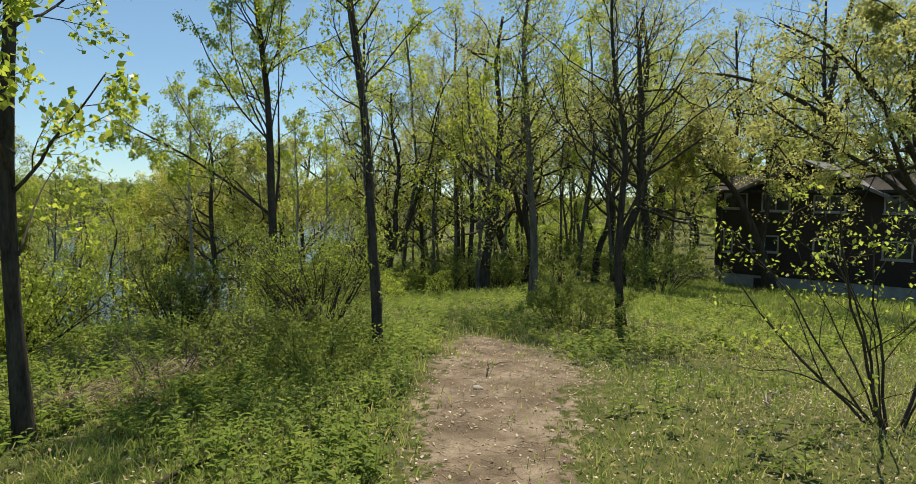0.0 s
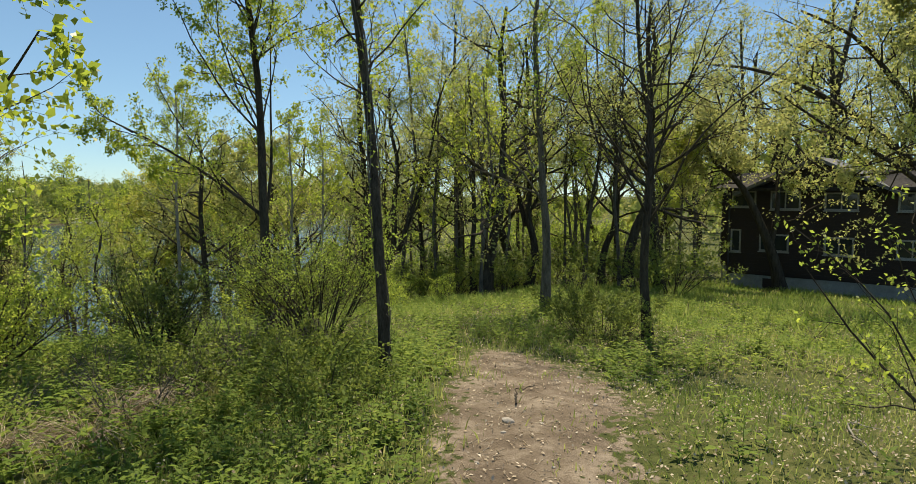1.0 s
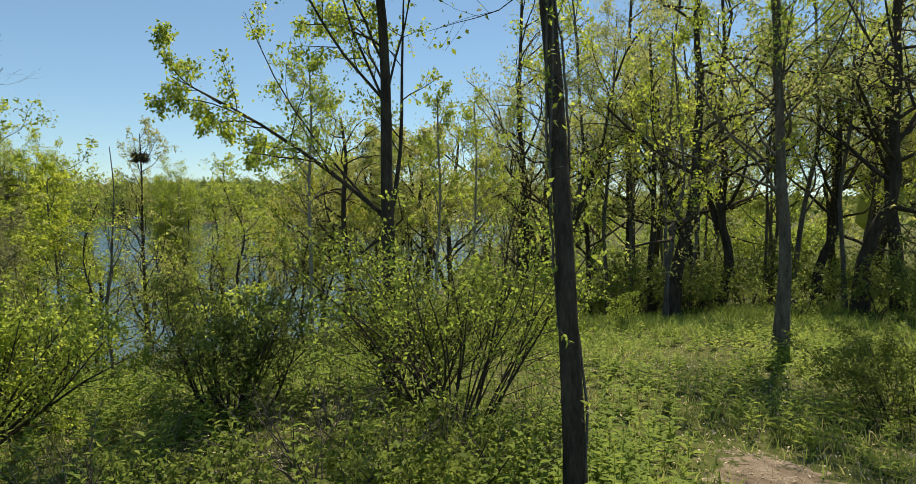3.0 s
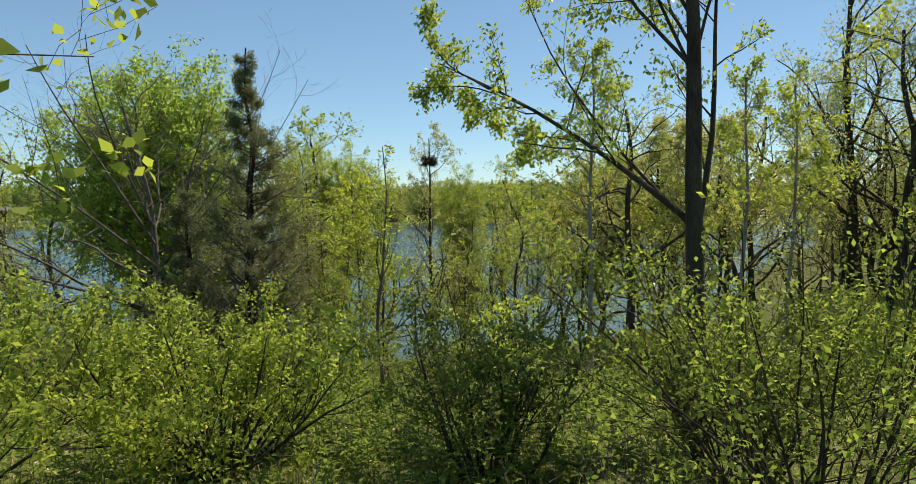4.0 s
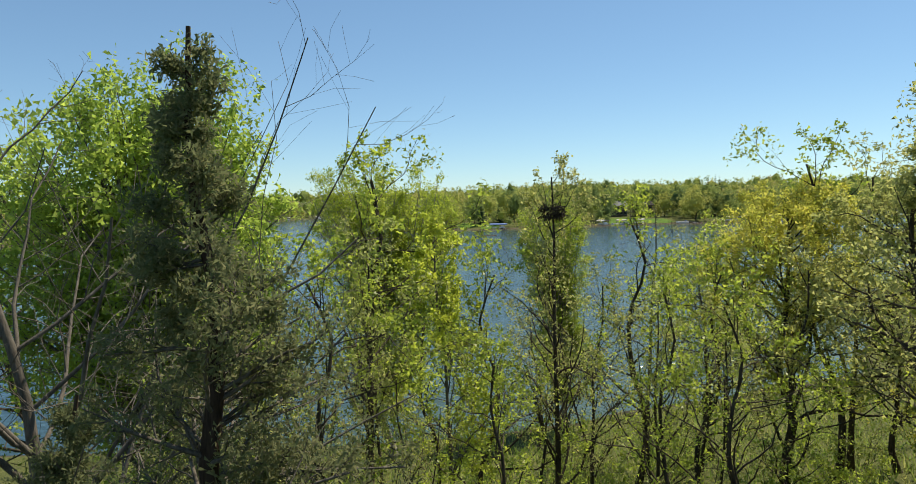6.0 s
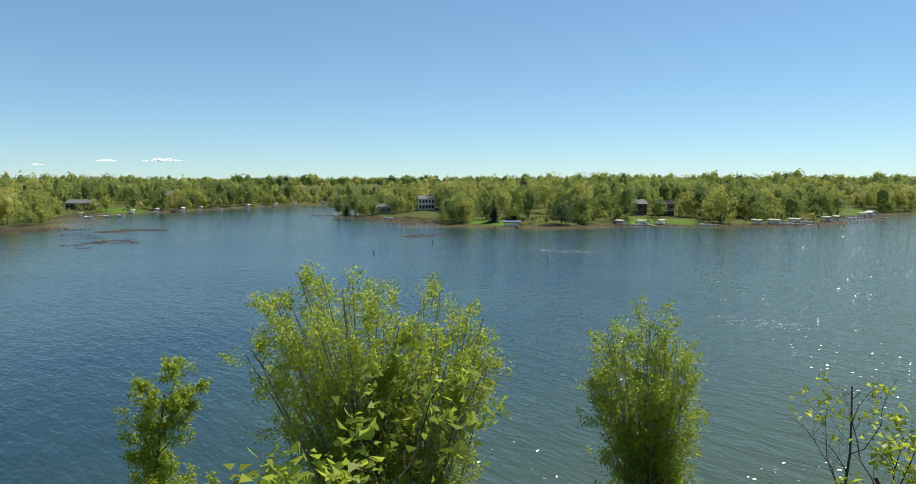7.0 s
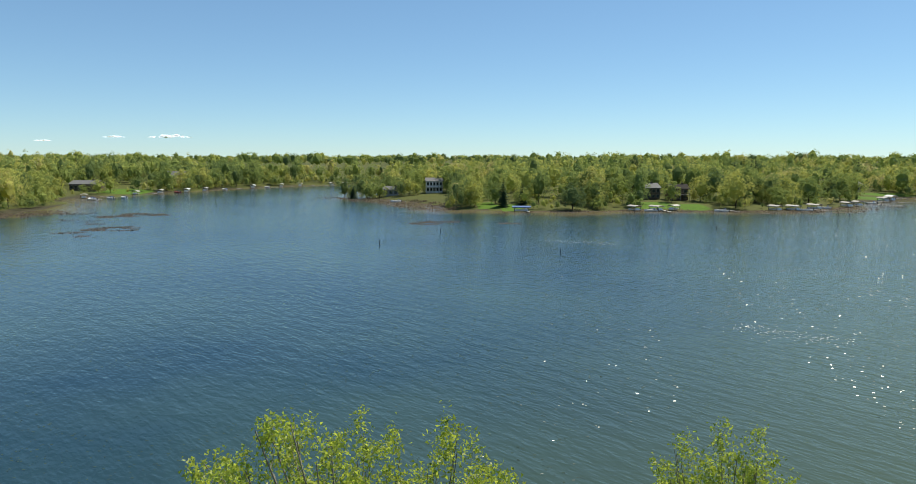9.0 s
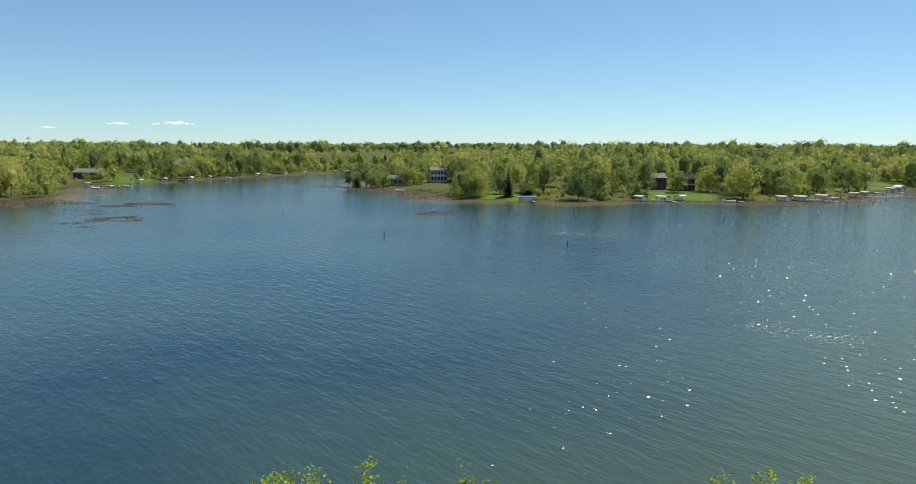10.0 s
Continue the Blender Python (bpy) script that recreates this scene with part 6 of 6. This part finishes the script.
def far_house(at, w, d, h, wall, roof, label, rz=0.0, storeys=2, rise=2.0, bays=4, porch=False, hip=False):
    """A lake house with gable roof, storeys of windows, door and chimney; its front faces the water (-y)."""
    th = thing("lake_house", at, label, "house", "far lake houses", rz=rz)
    box_part("body", (-w / 2, -d / 2, -1.0), (w / 2, d / 2, h), wall, th)
    o, e = 0.5, 0.18
    if hip:
        bm = bmesh.new()
        c = [bm.verts.new(p) for p in [(-w / 2 - o, -d / 2 - o, h), (w / 2 + o, -d / 2 - o, h), (w / 2 + o, d / 2 + o, h), (-w / 2 - o, d / 2 + o, h)]]
        r = [bm.verts.new((-w / 2 + d / 2, 0, h + rise)), bm.verts.new((w / 2 - d / 2, 0, h + rise))]
        for f in ((c[0], c[1], r[1], r[0]), (c[1], c[2], r[1]), (c[2], c[3], r[0], r[1]), (c[3], c[0], r[0]), (c[3], c[2], c[1], c[0])):
            bm.faces.new(f)
        part("roof", bm_mesh("roof", bm, roof), th)
    else:
        prism("roof", [(-w / 2 - o, -d / 2 - o, h + e), (-w / 2 - o, 0, h + rise + e), (-w / 2 - o, d / 2 + o, h + e), (-w / 2 - o, d / 2 + o, h - 0.02), (-w / 2 - o, 0, h + rise), (-w / 2 - o, -d / 2 - o, h - 0.02)], w + 2 * o, (1, 0, 0), roof, th)
        for s in (-1, 1):
            prism("gable", [(s * w / 2, -d / 2, h), (s * w / 2, d / 2, h), (s * w / 2, 0, h + rise * 0.94)], 0.12, (-s, 0, 0), wall, th)
    sh = h / storeys
    for k in range(storeys):
        for b in range(bays):
            x = -w / 2 + w * (b + 0.5) / bays
            ww, z0 = w / bays * 0.3, k * sh + sh * 0.32
            fr = box_part("window", (x - ww - 0.1, -d / 2 - 0.06, z0 - 0.1), (x + ww + 0.1, -d / 2 - 0.003, z0 + sh * 0.5 + 0.1), TRIM, th)
            box_part("pane", (x - ww, -d / 2 - 0.09, z0), (x + ww, -d / 2 - 0.063, z0 + sh * 0.5), GLASS, fr)
    box_part("chimney", (w * 0.22, -0.4, h + rise * 0.4), (w * 0.22 + 0.8, 0.4, h + rise + 0.8), SIDING_B, th)
    if porch:
        box_part("deck", (-w / 2, -d / 2 - 2.4, sh - 0.2), (w / 2, -d / 2 - 0.1, sh), DOCK, th)
        for k in range(5):
            x = -w / 2 + 0.1 + (w - 0.3) * k / 4
            box_part("post", (x, -d / 2 - 2.3, -1.0), (x + 0.15, -d / 2 - 2.15, sh + 0.95), TRIM, th)
        box_part("rail", (-w / 2, -d / 2 - 2.28, sh + 0.85), (w / 2, -d / 2 - 2.2, sh + 0.95), TRIM, th)
    return th


def hz(x, y, dz=0.0):
    return (x, y, max(gz(x, y), 0.6) + dz)


far_house(hz(110.5, 353), 10.5, 8, 5.2, SIDING_B, SHINGLE_G, "brown two-storey lake house with a dark roof", 4, bays=5, rise=2.2)
far_house(hz(124.0, 349), 8.5, 8, 5.2, SIDING_B, SHINGLE, "dark lake house with stacked balconies", -4, bays=3, porch=True)
far_house(hz(9.5, 409), 8.8, 8, 6.2, SIDING_W, SHINGLE_G, "white lake house with many windows and a porch", 3, bays=5, porch=True, rise=1.8)
far_house(hz(-198, 449), 17, 9, 3.8, SIDING_B, SHINGLE_G, "long dark lake house under trees", -10, storeys=1, bays=6, rise=2.2, porch=False)
far_house(hz(-168, 512, 2), 13, 9, 5.0, SIDING_G, SHINGLE_G, "grey-roofed house above the trees", -8, bays=4, rise=3.0)
far_house(hz(157, 352), 8, 7, 5.0, SIDING_G, SHINGLE_G, "pale grey-green lake house", 0, bays=3)
far_house(hz(238, 423), 13, 9, 4.6, SIDING_B, SHINGLE, "low brown lake house with skylights", 12, bays=4, hip=True, rise=2.6)
far_house(hz(264, 432), 10, 8, 3.6, SIDING_G, SHINGLE_G, "low grey lake house", 15, 1, 2.2, 4)
far_house(hz(-14, 405), 8, 6, 3.2, SIDING_G, SHINGLE_G, "small grey cottage on the point", 0, 1, 1.8, 3)


def boat_lift(at, rz, canopy, w=3.2, ln=7.5):
    """A lift with a canvas canopy, and the pontoon boat under it."""
    th = thing("boat_lift", at, "canopied boat lift at the shore with a boat beneath", "boat lift", "boat lifts", rz=rz)
    for x in (-w / 2, w / 2):
        for y in (-ln * 0.38, ln * 0.38):
            box_part("post", (x - 0.06, y - 0.06, -1.2), (x + 0.06, y + 0.06, 2.1), DARK_METAL, th)
    bm = bmesh.new()
    n = 6
    rows = [[bm.verts.new((-w / 2 - 0.2 + (w + 0.4) * i / n, y, 2.05 + 0.42 * math.sin(math.pi * i / n))) for i in range(n + 1)] for y in (-ln / 2, ln / 2)]
    low = [[bm.verts.new((v.co.x, v.co.y, v.co.z - 0.12 if 0 < i < n else 1.75)) for i, v in enumerate(r)] for r in rows]
    for a, b in ((rows[0], rows[1]), (low[1], low[0])):
        for i in range(n):
            bm.faces.new((a[i], a[i + 1], b[i + 1], b[i]))
    for a, b in ((rows[0], low[0]), (low[1], rows[1])):
        for i in range(n):
            bm.faces.new((b[i], b[i + 1], a[i + 1], a[i]))
    for i in (0, n):
        bm.faces.new((rows[0][i], rows[1][i], low[1][i], low[0][i]))
    bmesh.ops.recalc_face_normals(bm, faces=bm.faces)
    part("canopy", bm_mesh("canopy", bm, canopy), th)
    bm = bmesh.new()
    box(bm, (-1.1, -2.8, 0.35), (1.1, 2.8, 0.95), 0.12)
    hull = part("hull", bm_mesh("hull", bm, PAINT_W), th)
    box_part("seat", (-0.9, -2.2, 0.955), (0.9, -1.2, 1.35), CANVAS_W, hull)


def dock(at, rz, ln=12.0):
    th = thing("dock", at, "narrow grey boat dock on posts", "dock", "docks", rz=rz)
    n = int(ln / 1.5)
    for k in range(n):
        box_part("section", (-0.6, -ln + k * 1.5 + 0.02, 0.42), (0.6, -ln + k * 1.5 + 1.48, 0.52), DOCK, th)
    for k in range(0, n + 1, 2):
        for s in (-1, 1):
            box_part("post", (s * 0.62 - 0.05, -ln + k * 1.5 - 0.05, -2.0), (s * 0.62 + 0.05, -ln + k * 1.5 + 0.05, 0.9), DARK_METAL, th)


def moored_boat(at, rz, ln=5.5, m=None):
    """A small open motor boat: pointed hull, deck, windscreen and engine."""
    th = thing("motor_boat", at, "small white motor boat moored near the shore", "boat", "moored boats", rz=rz)
    bm = bmesh.new()
    prof = [(-0.5, 0.95), (-0.2, 1.0), (0.15, 0.95), (0.38, 0.6), (0.5, 0.03)]
    rings = []
    for t, wv in prof:
        y = t * ln
        rings.append([bm.verts.new(p) for p in [(-wv, y, 0.75 + 0.2 * (t > 0.2)), (-wv * 0.8, y, 0.1), (0, y, -0.2 + 0.5 * max(t, 0)), (wv * 0.8, y, 0.1), (wv, y, 0.75 + 0.2 * (t > 0.2))]])
    for a, b in zip(rings, rings[1:]):
        for i in range(4):
            bm.faces.new((a[i], a[i + 1], b[i + 1], b[i]))
        bm.faces.new((a[4], a[0], b[0], b[4]))
    bm.faces.new(rings[0])
    bm.faces.new(rings[-1][::-1])
    bmesh.ops.recalc_face_normals(bm, faces=bm.faces)
    part("hull", bm_mesh("hull", bm, m or PAINT_W), th)
    box_part("windscreen", (-0.7, 0.1 * ln, 0.98), (0.7, 0.1 * ln + 0.06, 1.4), GLASS, th)
    box_part("seat", (-0.7, -0.3 * ln, 0.96), (0.7, -0.2 * ln, 1.3), CANVAS_B, th)
    box_part("engine", (-0.25, -0.56 * ln, 0.2), (0.25, -0.502 * ln, 1.25), DARK_METAL, th, 0.02)


boat_lift((44, 308.5, 0), 80, CANVAS_B)
for x, y, rz, c in [(92, 312, 75, CANVAS_W), (101, 311, 80, CANVAS_W), (109.5, 314, 10, CANVAS_W), (152, 311, 70, CANVAS_W), (160, 311.5, 80, CANVAS_W), (173, 318, 80, CANVAS_W), (196, 331, 60, CANVAS_W), (205, 337, 50, CANVAS_W), (238, 366, 60, CANVAS_W), (247, 374, 60, CANVAS_W), (255, 384, 50, CANVAS_W),
                    (-147, 470, 60, CANVAS_W), (-158, 456, 60, CANVAS_W), (-140, 484, 60, CANVAS_W), (-166, 440, 60, CANVAS_B), (-178, 404, 80, CANVAS_W), (-104, 548, 60, CANVAS_W), (-92, 560, 60, CANVAS_W), (-120, 528, 60, CANVAS_W), (-70, 576, 80, CANVAS_W), (-60, 577, 80, CANVAS_W)]:
    boat_lift((x, y, 0), rz - 55, CANVAS_T if int(x) % 3 else c, 3.0, 5.8)
for x, y, rz, ln in [(-176, 402, 45, 22), (-172, 410, 50, 18), (-160, 448, 40, 14), (-128, 515, 30, 12), (-84, 566, 20, 12), (103, 314, 0, 14), (130, 312, 5, 12), (168, 316, 10, 14), (214, 345, 35, 16), (232, 362, 40, 18), (258, 388, 35, 14), (46, 311, 0, 9), (196, 333, 80, 26)]:
    dock((x, y, 0), rz, ln)
for k, (x, y, rz) in enumerate([(-170, 396, 40), (-163, 401, 60), (-158, 406, 50), (-166, 388, 70), (-150, 462, 60), (-132, 500, 50), (-112, 536, 40), (98, 309, 80), (127, 307, 60), (164, 310, 70), (180, 322, 60), (221, 351, 40), (248, 378, 40), (-10, 371, 80)]):
    moored_boat((x, y, 0), rz, 5.5 if k % 3 else 6.5, PAINT_R if k == 4 else None)

# marker posts in the water
for x, y, h, c in [(-44.3, 262.5, 0.7, 0), (-7.0, 206.5, 0.9, 0), (9.0, 233.5, 0.9, 0), (36.0, 190.5, 0.8, 0), (91.0, 284, 0.7, 0), (95.0, 240.0, 0.9, 0), (124, 263, 0.7, 0), (140, 262, 0.6, 1), (164, 287, 0.8, 0), (166.5, 284, 0.8, 0)]:
    th = thing("marker_buoy", (x, y, 0), "white round-topped marker buoy on the lake" if c else "dark upright marker buoy standing in the lake", "buoy", "marker buoys")
    v, f = tubes(np.array([[(0, 0, -0.6), (0, 0, 0.1), (0.02, 0, h * 0.7), (0.04, 0, h)]]), np.array([[0.10, 0.12, 0.10, 0.08]]), 10)
    part("post", mesh_np("post", v, [f], [PAINT_W if c else DARK_METAL]), th)
    v, f = tubes(np.array([[(0.04, 0, h), (0.04, 0, h + 0.04), (0.04, 0, h + 0.12), (0.04, 0, h + 0.16)]]), np.array([[0.1, 0.15, 0.13, 0.02]]), 10)
    part("cap", mesh_np("cap", v, [f], [PAINT_W if c else DARK_METAL]), th)


def reeds(name, label, blobs, seed, height=0.9, density=1.2, width=0.16, mats=0.0):
    """Stands of dry reeds, and broken stalks that lie as mats: blobs are (x, y, half length, half depth, count factor)."""
    rr = rng_of(seed)
    pts = []
    for x, y, a, b, k in blobs:
        n = int(density * a * b * 3.14 * k)
        r, t = np.sqrt(rr.random(n)), rr.uniform(0, 6.28, n)
        q = np.stack([x + a * r * np.cos(t), y + b * r * np.sin(t)], 1)
        keep_ = wave(q[:, 0], q[:, 1], 5.0, seed) > -0.25
        pts.append(q[keep_])
    p_ = np.concatenate(pts)
    n = len(p_)
    z_ = np.maximum(land(p_[:, 0], p_[:, 1]), -0.1)
    a = rr.uniform(0, 3.14, n)
    side = np.stack([np.cos(a), np.sin(a), 0 * a], 1) * width * rr.uniform(0.6, 1.5, (n, 1))
    b0 = np.stack([p_[:, 0], p_[:, 1], z_], 1)
    h = height * rr.uniform(0.4, 1.3, (n, 1))
    lean_ = np.stack([rr.normal(0, 0.25, n), rr.normal(0, 0.25, n), 0 * a], 1) * h
    up_ = np.array([0, 0, 1.0])
    lying = (rr.random(n) < mats)[:, None]
    over = np.stack([-np.sin(a), np.cos(a), 0 * a], 1) * width * rr.uniform(1.0, 3.0, (n, 1))
    top_ = np.where(lying, b0 + over + up_ * 0.06, b0 + up_ * h + lean_)
    b0 = np.where(lying, np.maximum(b0, np.array([-1e9, -1e9, 0.02])), b0)
    v = np.stack([b0 - side, b0 + side, top_ + side * 0.5, top_ - side * 0.5], 1).reshape(-1, 3)
    t = np.clip(np.repeat(rr.normal(0.45, 0.2, n), 4), 0, 1)
    tagged(new(name, mesh_np(name, v, [np.arange(n * 4).reshape(-1, 4)], [REED], False, {"tint": t})), label, "reeds", kind="stuff")


reeds("reed_islets", "low brown reed islets standing in the lake", [(-105, 300, 9, 7, 1), (-110, 290, 8, 5, 0.9), (-97, 296, 5, 4, 0.6), (-89, 250, 5, 5, 1), (-94, 246, 6, 6, 1), (-86, 243, 4, 3, 0.8), (-110, 271, 5, 4, 0.5), (-99, 236, 5, 3, 0.5), (-92, 227, 4, 2.4, 0.5), (-113, 240, 3, 2, 0.4), (-120, 276, 4, 2, 0.4), (-84, 262, 3, 1.6, 0.4), (-104, 262, 4, 2, 0.5),
                                                                     (5, 262, 6, 6, 1.2), (11, 267, 6, 5, 0.9), (33, 260, 4, 3, 1.0)], 401, 0.25, 16.0, 0.19, 0.92)
reeds("shore_reeds", "brown dead reeds along the far shore", [(-44, 405, 12, 5, 1), (-30, 398, 14, 8, 1), (-22, 380, 12, 10, 1), (-8, 366, 14, 14, 1), (2, 345, 13, 18, 1), (8, 325, 11, 14, 0.9), (82, 309, 22, 6, 1), (115, 308, 24, 7, 1), (147, 304, 22, 9, 1), (172, 309, 18, 10, 1), (190, 322, 14, 9, 0.8), (56, 307, 20, 4, 1), (-148, 306, 12, 12, 1), (-156, 294, 20, 12, 1), (-185, 283, 18, 10, 1), (-134, 304, 10, 6, 0.7)], 402, 0.4, 5.0, 0.26, 0.88)

# pale flecks of foam and pollen drifting on the lake
rr = rng_of(410)
n = 420
t = rr.random(n)
p_ = np.concatenate([np.stack([36 + 17 * t + rr.normal(0, 1.5, n), 214 - 9 * t + rr.normal(0, 2.2, n)], 1), np.stack([45 + 9 * t[:220] + rr.normal(0, 2.2, 220), 122 - 8 * t[:220] + rr.normal(0, 1.2, 220)], 1)])
z_ = np.full(len(p_), 0.012)
v, f = leaves_at(rr, np.stack([p_[:, 0], p_[:, 1], z_], 1), 0.22, 0, 400.0, 0.5)
v[:, 2] = np.clip(v[:, 2], 0.01, 0.02)
tagged(new("lake_foam", mesh_np("lake_foam", v, [f], [CANVAS_W], False)), "pale flecks of foam drifting on the lake", "foam", kind="stuff")

# small tilted facets added over the lake as wave crests, angled so some give sun glints
CREST, n_, l_, b_ = mat("wave crest water")
b_.inputs["Base Color"].default_value = (0.05, 0.08, 0.065, 1)
b_.inputs["Roughness"].default_value, b_.inputs["IOR"].default_value = 0.2, 1.333
rr = rng_of(415)
n = 52000
p_ = np.stack([rr.uniform(-80, 230, n), 54 + 250 * rr.random(n) ** 1.5], 1)
p_ = p_[(wave(p_[:, 0], p_[:, 1], 18.0, 61) > -0.2) & (beyond(p_[:, 0], p_[:, 1]) < -8) & (land(p_[:, 0], p_[:, 1]) < -0.4)]
n = len(p_)
face, tilt = radians(-90) + rr.normal(0, 0.36, n), rr.normal(0.42, 0.09, n)
dn = np.stack([np.cos(face), np.sin(face), 0 * face], 1)
sd_ = np.stack([-np.sin(face), np.cos(face), 0 * face], 1) * rr.uniform(0.05, 0.15, (n, 1))
lenf = rr.uniform(0.035, 0.085, (n, 1))
c0 = np.stack([p_[:, 0], p_[:, 1], np.full(n, 0.012)], 1)
up_ = c0 - dn * lenf + np.array([0, 0, 1.0]) * lenf * tilt[:, None]
v = np.stack([c0 - sd_, c0 + sd_, up_ + sd_ * 0.6, up_ - sd_ * 0.6], 1).reshape(-1, 3)
tagged(new("wave_crests", mesh_np("wave_crests", v, [np.arange(n * 4).reshape(-1, 4)], [CREST], False)), "small glinting wave crests on the lake", "waves", kind="stuff")

# low white clouds far beyond the woods
for k, (x, z, w, h) in enumerate([(-1490, 118, 130, 20), (-1810, 118, 60, 12), (-2215, 96, 45, 8)]):
    rr = rng_of(420 + k)
    bm = bmesh.new()
    for j in range(40):
        u = rr.uniform(-1.0, 1.0)
        r = h * rr.uniform(0.14, 0.42) * (1.1 - u * u)
        m = Matrix.Translation((u * w, (rr.random() - 0.5) * 30, r * rr.uniform(0.3, 1.4))) @ Matrix.Diagonal((r * rr.uniform(1.2, 2.0), 12, r, 1))
        bmesh.ops.create_icosphere(bm, subdivisions=2, radius=1.0, matrix=m)
    ob = new("cloud", bm_mesh("cloud", bm, CLOUD))
    ob.matrix_world = pose(x, 4050, z + 22)
    tagged(ob, "small low white cloud over the far woods", "cloud", "clouds", kind="structure")
